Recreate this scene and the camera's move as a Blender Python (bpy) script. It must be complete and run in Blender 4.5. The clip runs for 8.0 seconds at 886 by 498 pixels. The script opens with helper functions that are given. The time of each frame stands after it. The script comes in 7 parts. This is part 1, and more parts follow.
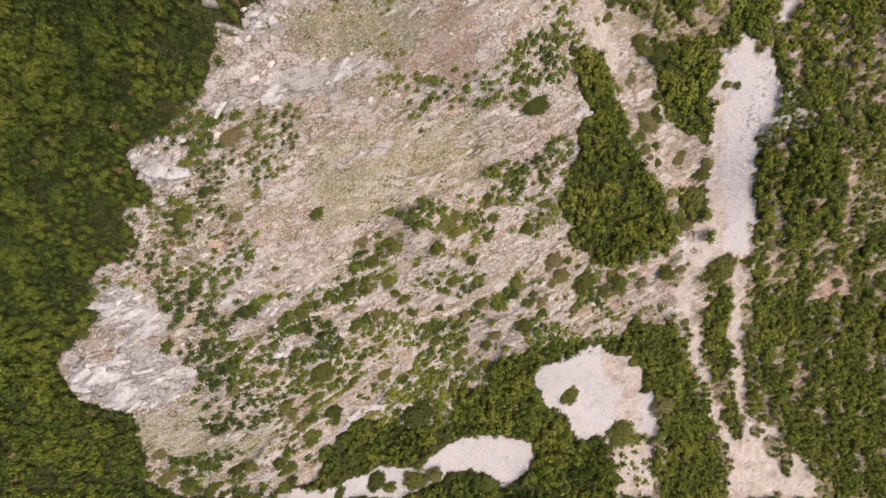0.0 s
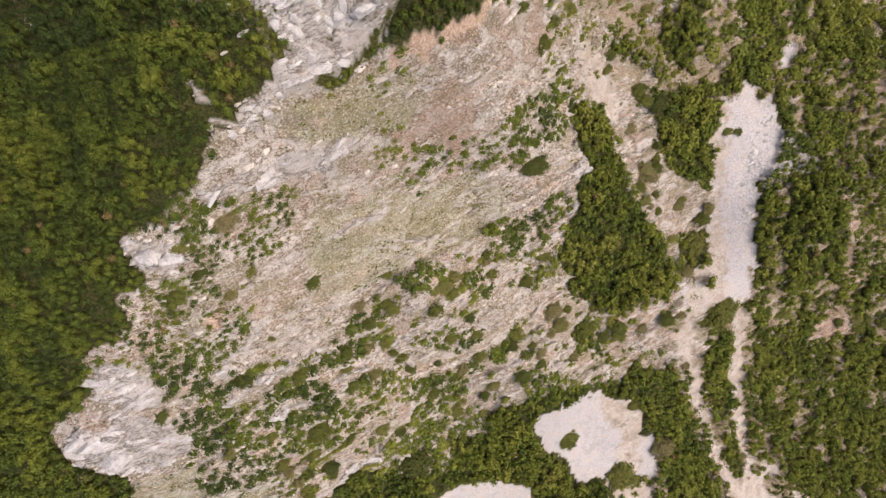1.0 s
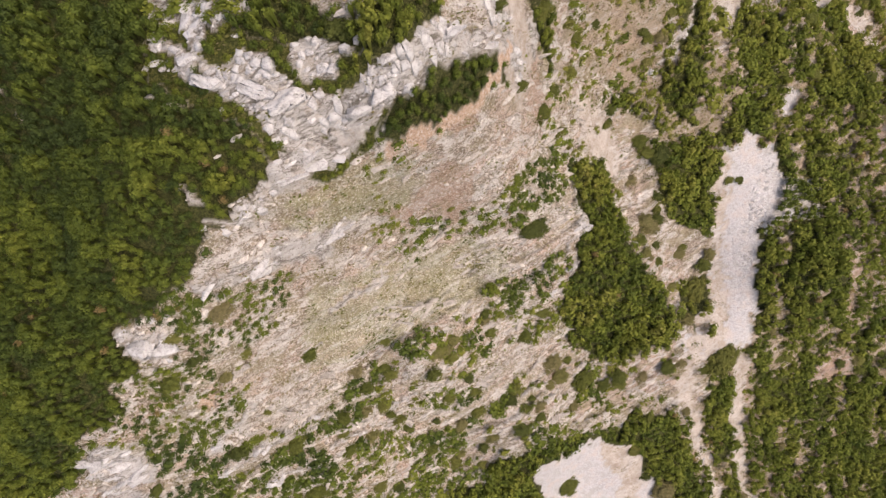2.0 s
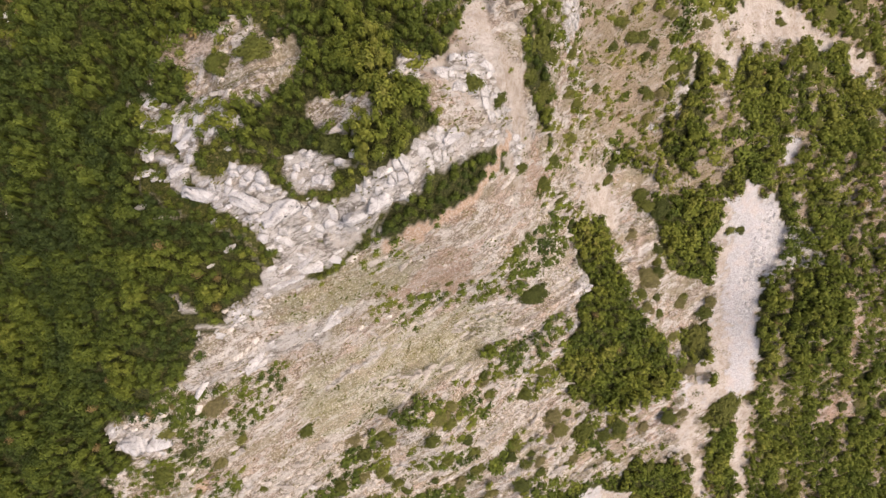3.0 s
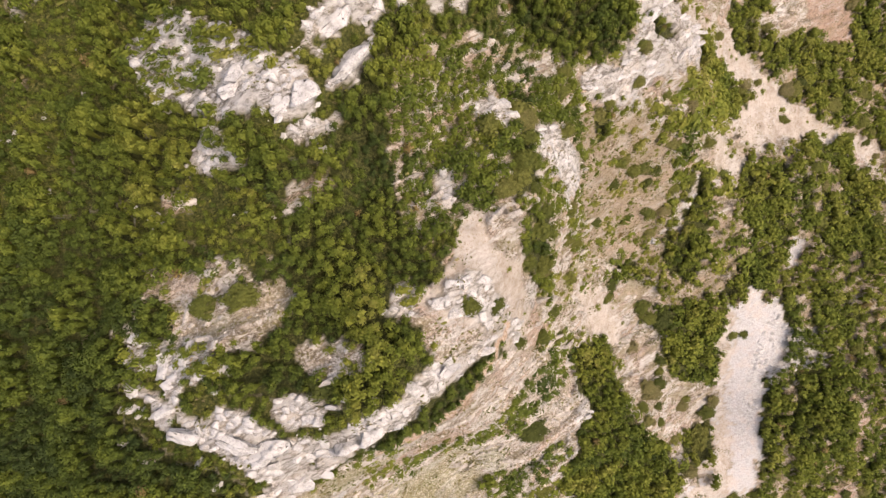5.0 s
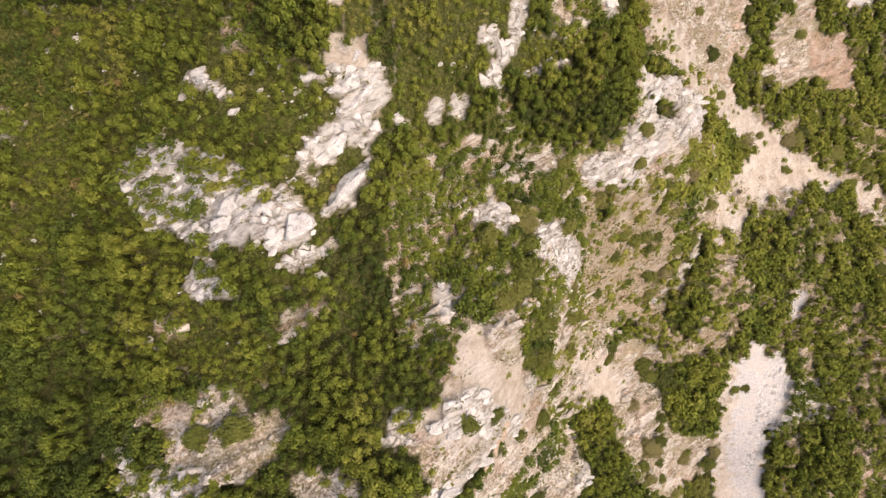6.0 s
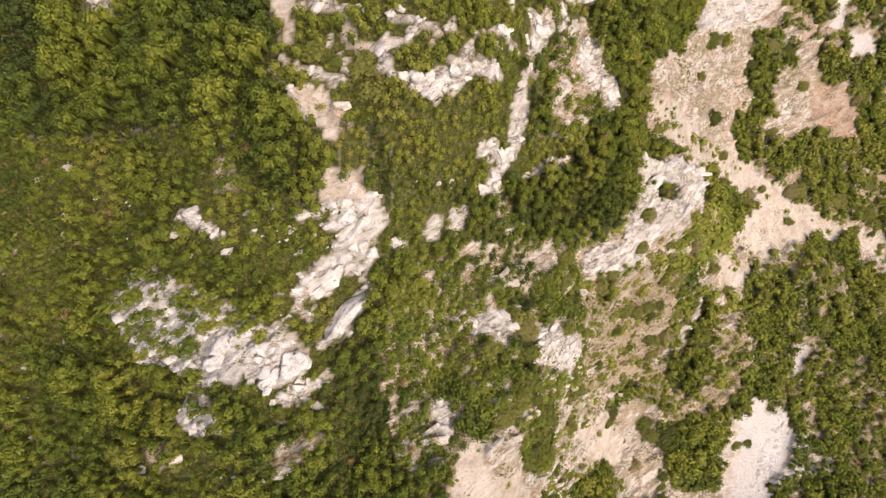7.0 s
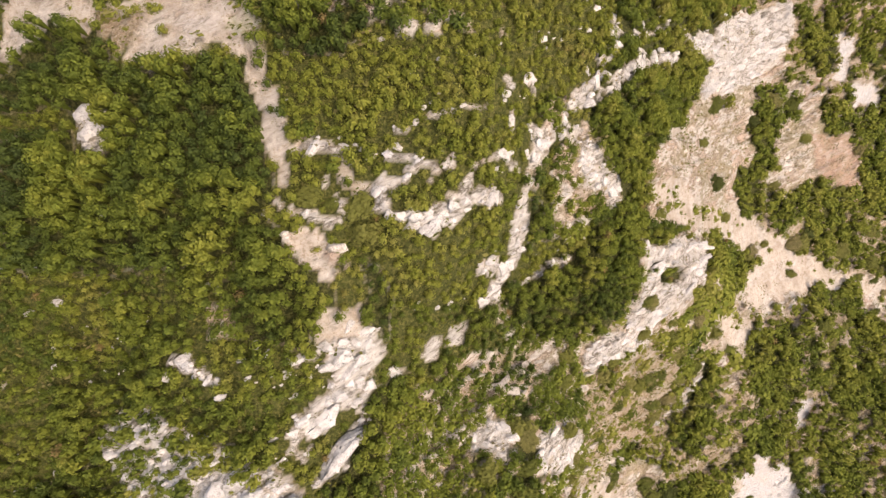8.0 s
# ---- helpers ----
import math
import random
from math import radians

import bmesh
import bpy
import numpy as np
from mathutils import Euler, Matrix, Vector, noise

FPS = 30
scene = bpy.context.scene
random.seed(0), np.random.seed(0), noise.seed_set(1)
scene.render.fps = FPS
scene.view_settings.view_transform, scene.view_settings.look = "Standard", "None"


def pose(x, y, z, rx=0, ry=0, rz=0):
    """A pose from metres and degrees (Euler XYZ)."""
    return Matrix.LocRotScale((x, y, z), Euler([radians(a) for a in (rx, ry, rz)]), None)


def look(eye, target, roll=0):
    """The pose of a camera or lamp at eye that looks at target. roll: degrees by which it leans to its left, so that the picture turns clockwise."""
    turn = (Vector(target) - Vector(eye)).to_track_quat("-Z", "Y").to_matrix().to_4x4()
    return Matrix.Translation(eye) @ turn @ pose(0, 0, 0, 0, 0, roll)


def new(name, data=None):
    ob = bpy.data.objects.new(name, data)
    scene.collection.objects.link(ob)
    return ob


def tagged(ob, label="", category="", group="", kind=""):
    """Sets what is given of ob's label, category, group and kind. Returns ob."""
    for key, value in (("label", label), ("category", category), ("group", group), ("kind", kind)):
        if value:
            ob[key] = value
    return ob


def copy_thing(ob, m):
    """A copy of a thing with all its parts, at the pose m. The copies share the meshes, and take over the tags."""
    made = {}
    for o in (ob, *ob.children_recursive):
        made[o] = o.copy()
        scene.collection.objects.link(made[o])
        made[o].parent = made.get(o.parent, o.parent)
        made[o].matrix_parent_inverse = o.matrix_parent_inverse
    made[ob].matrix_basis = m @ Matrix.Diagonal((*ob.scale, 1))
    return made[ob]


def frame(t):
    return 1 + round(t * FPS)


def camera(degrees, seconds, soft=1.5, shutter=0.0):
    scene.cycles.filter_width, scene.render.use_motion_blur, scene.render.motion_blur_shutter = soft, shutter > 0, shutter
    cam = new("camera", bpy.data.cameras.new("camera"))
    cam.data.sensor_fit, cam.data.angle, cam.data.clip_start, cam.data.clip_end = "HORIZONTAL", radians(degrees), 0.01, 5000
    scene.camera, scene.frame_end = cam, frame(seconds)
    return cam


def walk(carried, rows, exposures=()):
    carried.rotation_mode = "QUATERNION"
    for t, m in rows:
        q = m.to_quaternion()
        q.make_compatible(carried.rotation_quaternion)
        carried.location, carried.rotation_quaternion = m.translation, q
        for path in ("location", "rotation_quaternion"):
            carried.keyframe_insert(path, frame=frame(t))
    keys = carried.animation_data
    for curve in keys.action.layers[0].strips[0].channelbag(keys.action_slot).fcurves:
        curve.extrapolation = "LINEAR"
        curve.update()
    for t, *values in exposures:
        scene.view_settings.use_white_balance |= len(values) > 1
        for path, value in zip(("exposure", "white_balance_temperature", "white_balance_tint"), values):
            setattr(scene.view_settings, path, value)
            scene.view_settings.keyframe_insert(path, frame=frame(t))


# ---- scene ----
cam = camera(75.0, 8.0, soft=1.5)


def flight(t):
    """A level flight north over the cliff; the camera looks down, 5.4 degrees ahead of straight down."""
    s = t / 8.0
    x = 1.258 * s - 0.653 * s * (s - 1)
    y = 66.0 * s + 2.439 * s * (s - 1) - 2.533 * s * (s - 1) * (s - 0.5)
    return pose(x, y, 112.0, 5.414)


walk(cam, [(0.5 * k, flight(0.5 * k)) for k in range(17)], exposures=[(0.0, 0.62, 7400, 20), (3.5, 0.78, 7700, 19), (8.0, 1.03, 8300, 19)])

# ---- light: a bright overcast sky with a veiled sun in the east ----
SUN_ELEVATION, SUN_AZIMUTH = 60.0, 110.0
world = bpy.data.worlds.new("sky")
scene.world = world
world.use_nodes = True
nodes, links = world.node_tree.nodes, world.node_tree.links
sky = nodes.new("ShaderNodeTexSky")
sky.sky_type, sky.sun_disc = "NISHITA", False
sky.sun_elevation, sky.sun_rotation = radians(SUN_ELEVATION), radians(SUN_AZIMUTH)
sky.air_density, sky.dust_density, sky.ozone_density = 1.0, 4.0, 1.0
nodes["Background"].inputs["Strength"].default_value = 0.15
links.new(sky.outputs[0], nodes["Background"].inputs["Color"])
sun = new("sun", bpy.data.lights.new("sun", "SUN"))
sun.data.energy, sun.data.angle, sun.data.color = 1.5, radians(40), (1.0, 0.94, 0.85)
az, el = radians(SUN_AZIMUTH), radians(SUN_ELEVATION)
sun.matrix_world = look((300 * math.sin(az) * math.cos(el), 300 * math.cos(az) * math.cos(el), 300 * math.sin(el)), (0, 0, 0))

# ---- materials ----


def material(name, roughness=0.9):
    m = bpy.data.materials.new(name)
    m.use_nodes = True
    b = m.node_tree.nodes["Principled BSDF"]
    b.inputs["Roughness"].default_value = roughness
    b.inputs["Specular IOR Level"].default_value = 0.2
    return m, m.node_tree.nodes, m.node_tree.links, b


def ramp(n, l, src, stops):
    r = n.new("ShaderNodeValToRGB")
    while len(r.color_ramp.elements) < len(stops):
        r.color_ramp.elements.new(0.5)
    for e, (p, c) in zip(r.color_ramp.elements, stops):
        e.position, e.color = p, (*c, 1) if len(c) == 3 else c
    l.new(src, r.inputs[0])
    return r.outputs[0]


def grey(a):
    return (a, a, a)


def mix(n, l, fac, a, b, mode="MIX"):
    k = n.new("ShaderNodeMix")
    k.data_type, k.blend_type = "RGBA", mode
    for socket, value in ((k.inputs[0], fac), (k.inputs[6], a), (k.inputs[7], b)):
        if isinstance(value, (int, float)):
            socket.default_value = value
        elif isinstance(value, tuple):
            socket.default_value = (*value, 1)
        else:
            l.new(value, socket)
    return k.outputs[2]


def times(n, l, a, b, op="MULTIPLY"):
    k = n.new("ShaderNodeMath")
    k.operation, k.use_clamp = op, True
    for socket, value in zip(k.inputs, (a, b)):
        if isinstance(value, (int, float)):
            socket.default_value = value
        else:
            l.new(value, socket)
    return k.outputs[0]


def noise_tex(n, l, vec, scale, detail=4, rough=0.6, bend=0.0):
    k = n.new("ShaderNodeTexNoise")
    k.inputs["Scale"].default_value, k.inputs["Detail"].default_value, k.inputs["Roughness"].default_value = scale, detail, rough
    k.inputs["Distortion"].default_value = bend
    l.new(vec, k.inputs["Vector"])
    return k.outputs["Fac"]


def attribute(n, name):
    k = n.new("ShaderNodeAttribute")
    k.attribute_name = name
    return k.outputs["Fac"]


def bump(n, l, height, strength, distance, b):
    k = n.new("ShaderNodeBump")
    k.inputs["Strength"].default_value, k.inputs["Distance"].default_value = strength, distance
    l.new(height, k.inputs["Height"])
    l.new(k.outputs[0], b.inputs["Normal"])


STRIKE = 28.0  # compass of the rock beds, degrees from east towards north


def ground_material():
    m, n, l, b = material("limestone_hillside", 0.95)
    co = n.new("ShaderNodeTexCoord").outputs["Object"]
    beds = n.new("ShaderNodeMapping")
    beds.vector_type = "TEXTURE"
    beds.inputs["Rotation"].default_value = (0, 0, radians(STRIKE))
    beds.inputs["Scale"].default_value = (3.0, 1.0, 2.6)
    l.new(co, beds.inputs["Vector"])
    fine = noise_tex(n, l, co, 2.0, 5, 0.75)
    grain = noise_tex(n, l, co, 5.0, 4, 0.75)
    broad = noise_tex(n, l, co, 0.13, 3, 0.55)
    bed = noise_tex(n, l, beds.outputs[0], 0.8, 6, 0.7, 0.5)
    bedfine = noise_tex(n, l, beds.outputs[0], 2.4, 5, 0.75, 0.4)
    # pale scree and bedded rock
    soil = ramp(n, l, fine, [(0.36, (0.19, 0.16, 0.12)), (0.46, (0.32, 0.28, 0.23)), (0.56, (0.45, 0.40, 0.345)), (0.66, (0.55, 0.505, 0.46))])
    soil = mix(n, l, times(n, l, ramp(n, l, broad, [(0.44, grey(0)), (0.60, grey(1))]), 0.7), soil, (0.48, 0.365, 0.305))
    rib = ramp(n, l, bedfine, [(0.37, (0.17, 0.15, 0.13)), (0.44, (0.39, 0.37, 0.345)), (0.55, (0.50, 0.485, 0.465)), (0.66, (0.62, 0.61, 0.60))])
    stone = mix(n, l, ramp(n, l, bed, [(0.495, grey(0)), (0.54, grey(1))]), soil, rib)
    # shadows under the ribs, painted as narrow dark lines along the beds
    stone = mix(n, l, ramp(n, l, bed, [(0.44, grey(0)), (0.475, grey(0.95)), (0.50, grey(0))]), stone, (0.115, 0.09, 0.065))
    growth = noise_tex(n, l, beds.outputs[0], 0.5, 6, 0.7, 0.5)
    stone = mix(n, l, ramp(n, l, growth, [(0.51, grey(0)), (0.58, grey(0.75))]), stone, mix(n, l, fine, (0.12, 0.105, 0.055), (0.36, 0.32, 0.22)))
    # other soils
    worn = noise_tex(n, l, co, 0.5, 5, 0.7)
    gravel = ramp(n, l, grain, [(0.36, (0.30, 0.305, 0.31)), (0.5, (0.465, 0.475, 0.495)), (0.66, (0.58, 0.59, 0.61))])
    gravel = mix(n, l, ramp(n, l, worn, [(0.48, grey(0)), (0.64, grey(0.45))]), gravel, (0.52, 0.44, 0.375))
    gravel = mix(n, l, ramp(n, l, worn, [(0.36, grey(0.6)), (0.45, grey(0))]), gravel, (0.36, 0.35, 0.33))
    tan = ramp(n, l, worn, [(0.36, (0.35, 0.305, 0.26)), (0.47, (0.43, 0.39, 0.345)), (0.56, (0.485, 0.45, 0.41)), (0.66, (0.54, 0.51, 0.475))])
    tan = mix(n, l, ramp(n, l, grain, [(0.54, grey(0)), (0.62, grey(0.85))]), tan, (0.30, 0.24, 0.185))
    tan = mix(n, l, ramp(n, l, fine, [(0.34, grey(0.7)), (0.43, grey(0))]), tan, (0.27, 0.225, 0.17))
    tan = mix(n, l, ramp(n, l, noise_tex(n, l, co, 0.3, 5, 0.65), [(0.49, grey(0)), (0.58, grey(0.7))]), tan, rib)
    red = mix(n, l, fine, (0.23, 0.135, 0.098), (0.45, 0.31, 0.235))
    ochre = mix(n, l, fine, (0.38, 0.25, 0.17), (0.64, 0.49, 0.38))
    white = ramp(n, l, bedfine, [(0.36, (0.14, 0.13, 0.11)), (0.46, (0.37, 0.36, 0.345)), (0.62, (0.54, 0.54, 0.53))])
    white = mix(n, l, ramp(n, l, bed, [(0.44, grey(0)), (0.465, grey(0.9)), (0.49, grey(0))]), white, (0.11, 0.10, 0.08))
    white = mix(n, l, ramp(n, l, worn, [(0.53, grey(0)), (0.63, grey(0.35))]), white, (0.40, 0.345, 0.28))
    rock = ramp(n, l, bedfine, [(0.34, (0.13, 0.12, 0.105)), (0.40, (0.37, 0.36, 0.345)), (0.51, (0.455, 0.45, 0.44)), (0.66, (0.54, 0.54, 0.54))])
    rock = mix(n, l, ramp(n, l, worn, [(0.52, grey(0)), (0.64, grey(0.35))]), rock, (0.43, 0.36, 0.30))
    # dark lines and specks: cracks, with the fine shade of broken relief painted in
    rock = mix(n, l, ramp(n, l, bed, [(0.43, grey(0)), (0.462, grey(0.9)), (0.50, grey(0))]), rock, (0.12, 0.105, 0.085))
    rock = mix(n, l, ramp(n, l, grain, [(0.38, grey(0.85)), (0.42, grey(0))]), rock, (0.17, 0.155, 0.125))
    dry = mix(n, l, fine, (0.15, 0.12, 0.075), (0.42, 0.335, 0.25))
    # leaf litter, its colour deepened to near black for the shade between bushes
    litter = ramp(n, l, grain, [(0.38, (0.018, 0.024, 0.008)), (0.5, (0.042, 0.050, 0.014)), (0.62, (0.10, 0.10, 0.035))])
    heath = ramp(n, l, grain, [(0.36, (0.026, 0.034, 0.009)), (0.5, (0.062, 0.072, 0.018)), (0.66, (0.15, 0.145, 0.05))])
    grass = mix(n, l, fine, (0.14, 0.175, 0.06), (0.39, 0.38, 0.24))
    ragged = ramp(n, l, fine, [(0.35, grey(0.25)), (0.6, grey(1))])
    c = stone
    for soil, colour, hold in (("grass", grass, 0.6), ("red", red, 0.75), ("ochre", ochre, 0.9), ("dry", dry, 0.85)):
        a = times(n, l, attribute(n, soil), hold)
        c = mix(n, l, a if soil == "ochre" else times(n, l, a, ragged), c, colour)
    # loose chips, and dark specks that paint the shade in the gaps between them
    loose = attribute(n, "loose")
    c = mix(n, l, times(n, l, ramp(n, l, grain, [(0.555, grey(0)), (0.585, grey(0.8))]), loose), c, (0.62, 0.595, 0.56))
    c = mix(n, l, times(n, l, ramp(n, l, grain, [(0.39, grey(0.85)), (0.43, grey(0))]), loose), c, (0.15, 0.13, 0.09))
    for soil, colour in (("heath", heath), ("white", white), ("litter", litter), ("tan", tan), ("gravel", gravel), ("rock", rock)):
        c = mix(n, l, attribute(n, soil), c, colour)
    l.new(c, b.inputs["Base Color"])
    h = times(n, l, times(n, l, times(n, l, bedfine, 0.5), times(n, l, fine, 0.5), "ADD"), times(n, l, grain, 0.3), "ADD")
    bump(n, l, h, 1.0, 0.6, b)
    return m


def leaf_material(name, by_object, stops):
    m, n, l, b = material(name, 0.75)
    if by_object:
        k = n.new("ShaderNodeObjectInfo").outputs["Random"]
    else:
        k = attribute(n, "tint")
    isle = n.new("ShaderNodeNewGeometry").outputs["Random Per Island"]
    k = times(n, l, k, times(n, l, times(n, l, isle, 0.14), 0.07, "SUBTRACT"), "ADD")
    c = ramp(n, l, k, stops)
    c = mix(n, l, 1.0, c, ramp(n, l, isle, [(0.0, grey(0.72)), (1.0, grey(1.06))]), "MULTIPLY")
    l.new(c, b.inputs["Base Color"])
    through_leaf = n.new("ShaderNodeBsdfTranslucent")
    l.new(c, through_leaf.inputs["Color"])
    b.inputs["Specular IOR Level"].default_value = 0.15
    add = n.new("ShaderNodeMixShader")
    add.inputs[0].default_value = 0.25
    l.new(b.outputs[0], add.inputs[1])
    l.new(through_leaf.outputs[0], add.inputs[2])
    l.new(add.outputs[0], n["Material Output"].inputs["Surface"])
    return m


def rock_material(name, dark, light):
    m, n, l, b = material(name, 0.9)
    geo = n.new("ShaderNodeNewGeometry")
    co = geo.outputs["Position"]
    k = noise_tex(n, l, co, 1.6, 5, 0.65)
    g = noise_tex(n, l, co, 9.0, 3, 0.7)
    crack = noise_tex(n, l, co, 1.1, 5, 0.7, 0.6)
    c = ramp(n, l, k, [(0.28, dark), (0.5, light), (0.75, tuple(min(1.0, a * 1.15) for a in light))])
    c = mix(n, l, times(n, l, ramp(n, l, g, [(0.55, grey(0)), (0.7, grey(1))]), 0.4), c, dark)
    c = mix(n, l, ramp(n, l, crack, [(0.475, grey(0)), (0.495, grey(0.7)), (0.515, grey(0))]), c, tuple(0.5 * a for a in dark))
    c = mix(n, l, 1.0, c, ramp(n, l, geo.outputs["Random Per Island"], [(0.0, grey(0.78)), (1.0, grey(1.0))]), "MULTIPLY")
    l.new(c, b.inputs["Base Color"])
    bump(n, l, g, 0.5, 0.1, b)
    return m


def bark_material():
    m, n, l, b = material("grey_brown_bark", 0.95)
    co = n.new("ShaderNodeTexCoord").outputs["Object"]
    k = noise_tex(n, l, co, 7.0, 4, 0.7)
    l.new(mix(n, l, k, (0.07, 0.05, 0.035), (0.22, 0.175, 0.13)), b.inputs["Base Color"])
    bump(n, l, k, 0.6, 0.05, b)
    return m


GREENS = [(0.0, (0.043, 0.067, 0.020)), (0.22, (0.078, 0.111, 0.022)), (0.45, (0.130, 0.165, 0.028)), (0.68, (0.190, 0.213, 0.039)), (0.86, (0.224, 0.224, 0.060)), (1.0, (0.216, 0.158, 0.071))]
GROUND = ground_material()
LEAVES = leaf_material("maquis_leaves", False, GREENS)
SHRUB_LEAVES = leaf_material("shrub_leaves", True, [(0.0, (0.06, 0.076, 0.02)), (0.4, (0.100, 0.118, 0.026)), (0.75, (0.145, 0.152, 0.04)), (1.0, (0.18, 0.16, 0.078))])
HERBS = leaf_material("dry_herbs", False, [(0.0, (0.085, 0.105, 0.018)), (0.3, (0.145, 0.15, 0.036)), (0.6, (0.185, 0.165, 0.08)), (1.0, (0.29, 0.24, 0.155))])
LIMESTONE = rock_material("white_limestone", (0.29, 0.285, 0.275), (0.475, 0.48, 0.485))
SCREE_STONE = rock_material("scree_stone", (0.25, 0.23, 0.20), (0.52, 0.495, 0.46))
BEDROCK = rock_material("grey_bedrock", (0.20, 0.185, 0.16), (0.42, 0.40, 0.37))
BARK = bark_material()

# ---- the lie of the land ----


def lattice(ix, iy, seed):
    h = (ix.astype(np.int64) * 374761393 + iy.astype(np.int64) * 668265263 + seed * 974634777) & 0xFFFFFFFF
    h = ((h ^ (h >> 13)) * 1274126177) & 0xFFFFFFFF
    return ((h ^ (h >> 16)) & 0xFFFFFF) / float(0xFFFFFF)


def swell(x, y, seed=0):
    """Smooth noise from -1 to 1, one wave a unit."""
    x, y = np.asarray(x, float), np.asarray(y, float)
    ix, iy = np.floor(x), np.floor(y)
    fx, fy = x - ix, y - iy
    total = 0.0
    sx, sy = fx * fx * fx * (fx * (fx * 6 - 15) + 10), fy * fy * fy * (fy * (fy * 6 - 15) + 10)
    for dx in (0, 1):
        for dy in (0, 1):
            a = lattice(ix + dx, iy + dy, seed) * 2 * math.pi
            dot = np.cos(a) * (fx - dx) + np.sin(a) * (fy - dy)
            total = total + dot * (sx if dx else 1 - sx) * (sy if dy else 1 - sy)
    return total * 1.5


def blocks(x, y, seed=0):
    """Random height of the block underfoot, and how near its joint is (0 at the joint)."""
    ix, iy = np.floor(x), np.floor(y)
    first, second, value = np.full(x.shape, 9.0), np.full(x.shape, 9.0), np.zeros(x.shape)
    for dx in (-1, 0, 1):
        for dy in (-1, 0, 1):
            cx, cy = ix + dx, iy + dy
            d = np.hypot(cx + lattice(cx, cy, seed) - x, cy + lattice(cx, cy, seed + 1) - y)
            near = d < first
            second = np.where(near, first, np.minimum(second, d))
            value = np.where(near, lattice(cx, cy, seed + 2), value)
            first = np.where(near, d, first)
    return value, second - first


def crowns(x, y, seed=0):
    """How far up its tree's dome each place lies (0 at the border, 1 at the middle), and the tree's own random number."""
    ix, iy = np.floor(x), np.floor(y)
    first, value = np.full(x.shape, 9.0), np.zeros(x.shape)
    for dx in (-1, 0, 1):
        for dy in (-1, 0, 1):
            cx, cy = ix + dx, iy + dy
            size = 0.75 + 0.5 * lattice(cx, cy, seed + 3)
            d = np.hypot(cx + 0.15 + 0.7 * lattice(cx, cy, seed) - x, cy + 0.15 + 0.7 * lattice(cx, cy, seed + 1) - y) / size
            near = d < first
            value = np.where(near, lattice(cx, cy, seed + 2), value)
            first = np.where(near, d, first)
    return np.clip(1 - (first / 0.68) ** 2, 0, 1), value


EASTINGS = np.array([-60.0, -36.0, -22.0, -10.0, 0.0, 7.0, 14.0, 26.0, 44.0, 66.0, 100.0])
NORTHINGS, HEIGHTS = [], []


def section(y, heights):
    """The land's height along a line from west to east."""
    NORTHINGS.append(y)
    HEIGHTS.append(heights)


section(-48.0, [8.1, 11.1, 11.6, 5.2, 5.7, 4.1, 1.0, 0.2, -8.9, -19.2, -30.8])
section(-22.0, [34.6, 26.0, 23.8, 10.8, 11.8, 6.6, 5.8, -1.0, -3.8, -14.8, -20.4])
section(-5.0, [42.9, 46.9, 38.7, 34.8, 19.5, 18.8, 23.1, 10.2, 3.8, -5.4, -12.7])
section(9.0, [47.6, 62.3, 56.4, 35.3, 43.6, 29.8, 21.1, 14.2, 14.6, 2.7, -8.9])
section(22.0, [55.6, 58.2, 70.9, 60.8, 31.8, 36.5, 37.3, 30.4, 8.3, 18.7, -2.2])
section(34.0, [62.0, 67.8, 70.0, 75.3, 78.7, 54.9, 39.0, 25.9, 20.0, 13.4, 10.7])
section(48.0, [67.3, 71.7, 71.7, 75.0, 65.6, 73.5, 51.8, 28.7, 26.2, 17.9, 15.9])
section(66.0, [75.3, 80.3, 75.2, 81.0, 75.5, 61.9, 62.7, 53.6, 26.8, 14.3, -4.8])
section(86.0, [78.5, 79.5, 80.8, 79.3, 80.5, 76.5, 68.5, 50.2, 29.1, 16.5, -0.5])
section(110.0, [80.3, 80.2, 80.8, 80.5, 77.2, 76.6, 71.3, 59.0, 34.7, 28.8, 18.7])

# knolls and hollows: east, north, half-width, height
KNOLLS = [(4, 74, 4, 3.5), (-9, 19, 4, -3.6), (60, 61, 4, 2.5), (-14, 25, 4, 1.7), (-7, 37, 4, -1.7), (3, 59, 4, -1.8), (14, 48, 4, -4.2), (12, 53, 4, 2.9), (58, 50, 4, -1.3), (-3, 29, 4, 1.0), (56, 71, 4, -0.8), (1, 71, 4, 1.2), (-9, 53, 4, 1.1), (23, 82, 4, 1.5), (25, 59, 4, -1.0), (-8, 11, 4, 1.1), (0, 44, 4, 0.8)]


def hat(stations, q):
    """Weights of the two stations on either side of q, softened over 8 m."""
    total = 0.0
    for shift in (-4.0, -2.0, 0.0, 2.0, 4.0):
        p = np.clip(q + shift, stations[0], stations[-1])
        i = np.clip(np.searchsorted(stations, p) - 1, 0, len(stations) - 2)
        f = (p - stations[i]) / (stations[i + 1] - stations[i])
        w = np.zeros((len(p), len(stations)))
        rows = np.arange(len(p))
        w[rows, i], w[rows, i + 1] = 1 - f, f
        total = total + w / 5
    return total


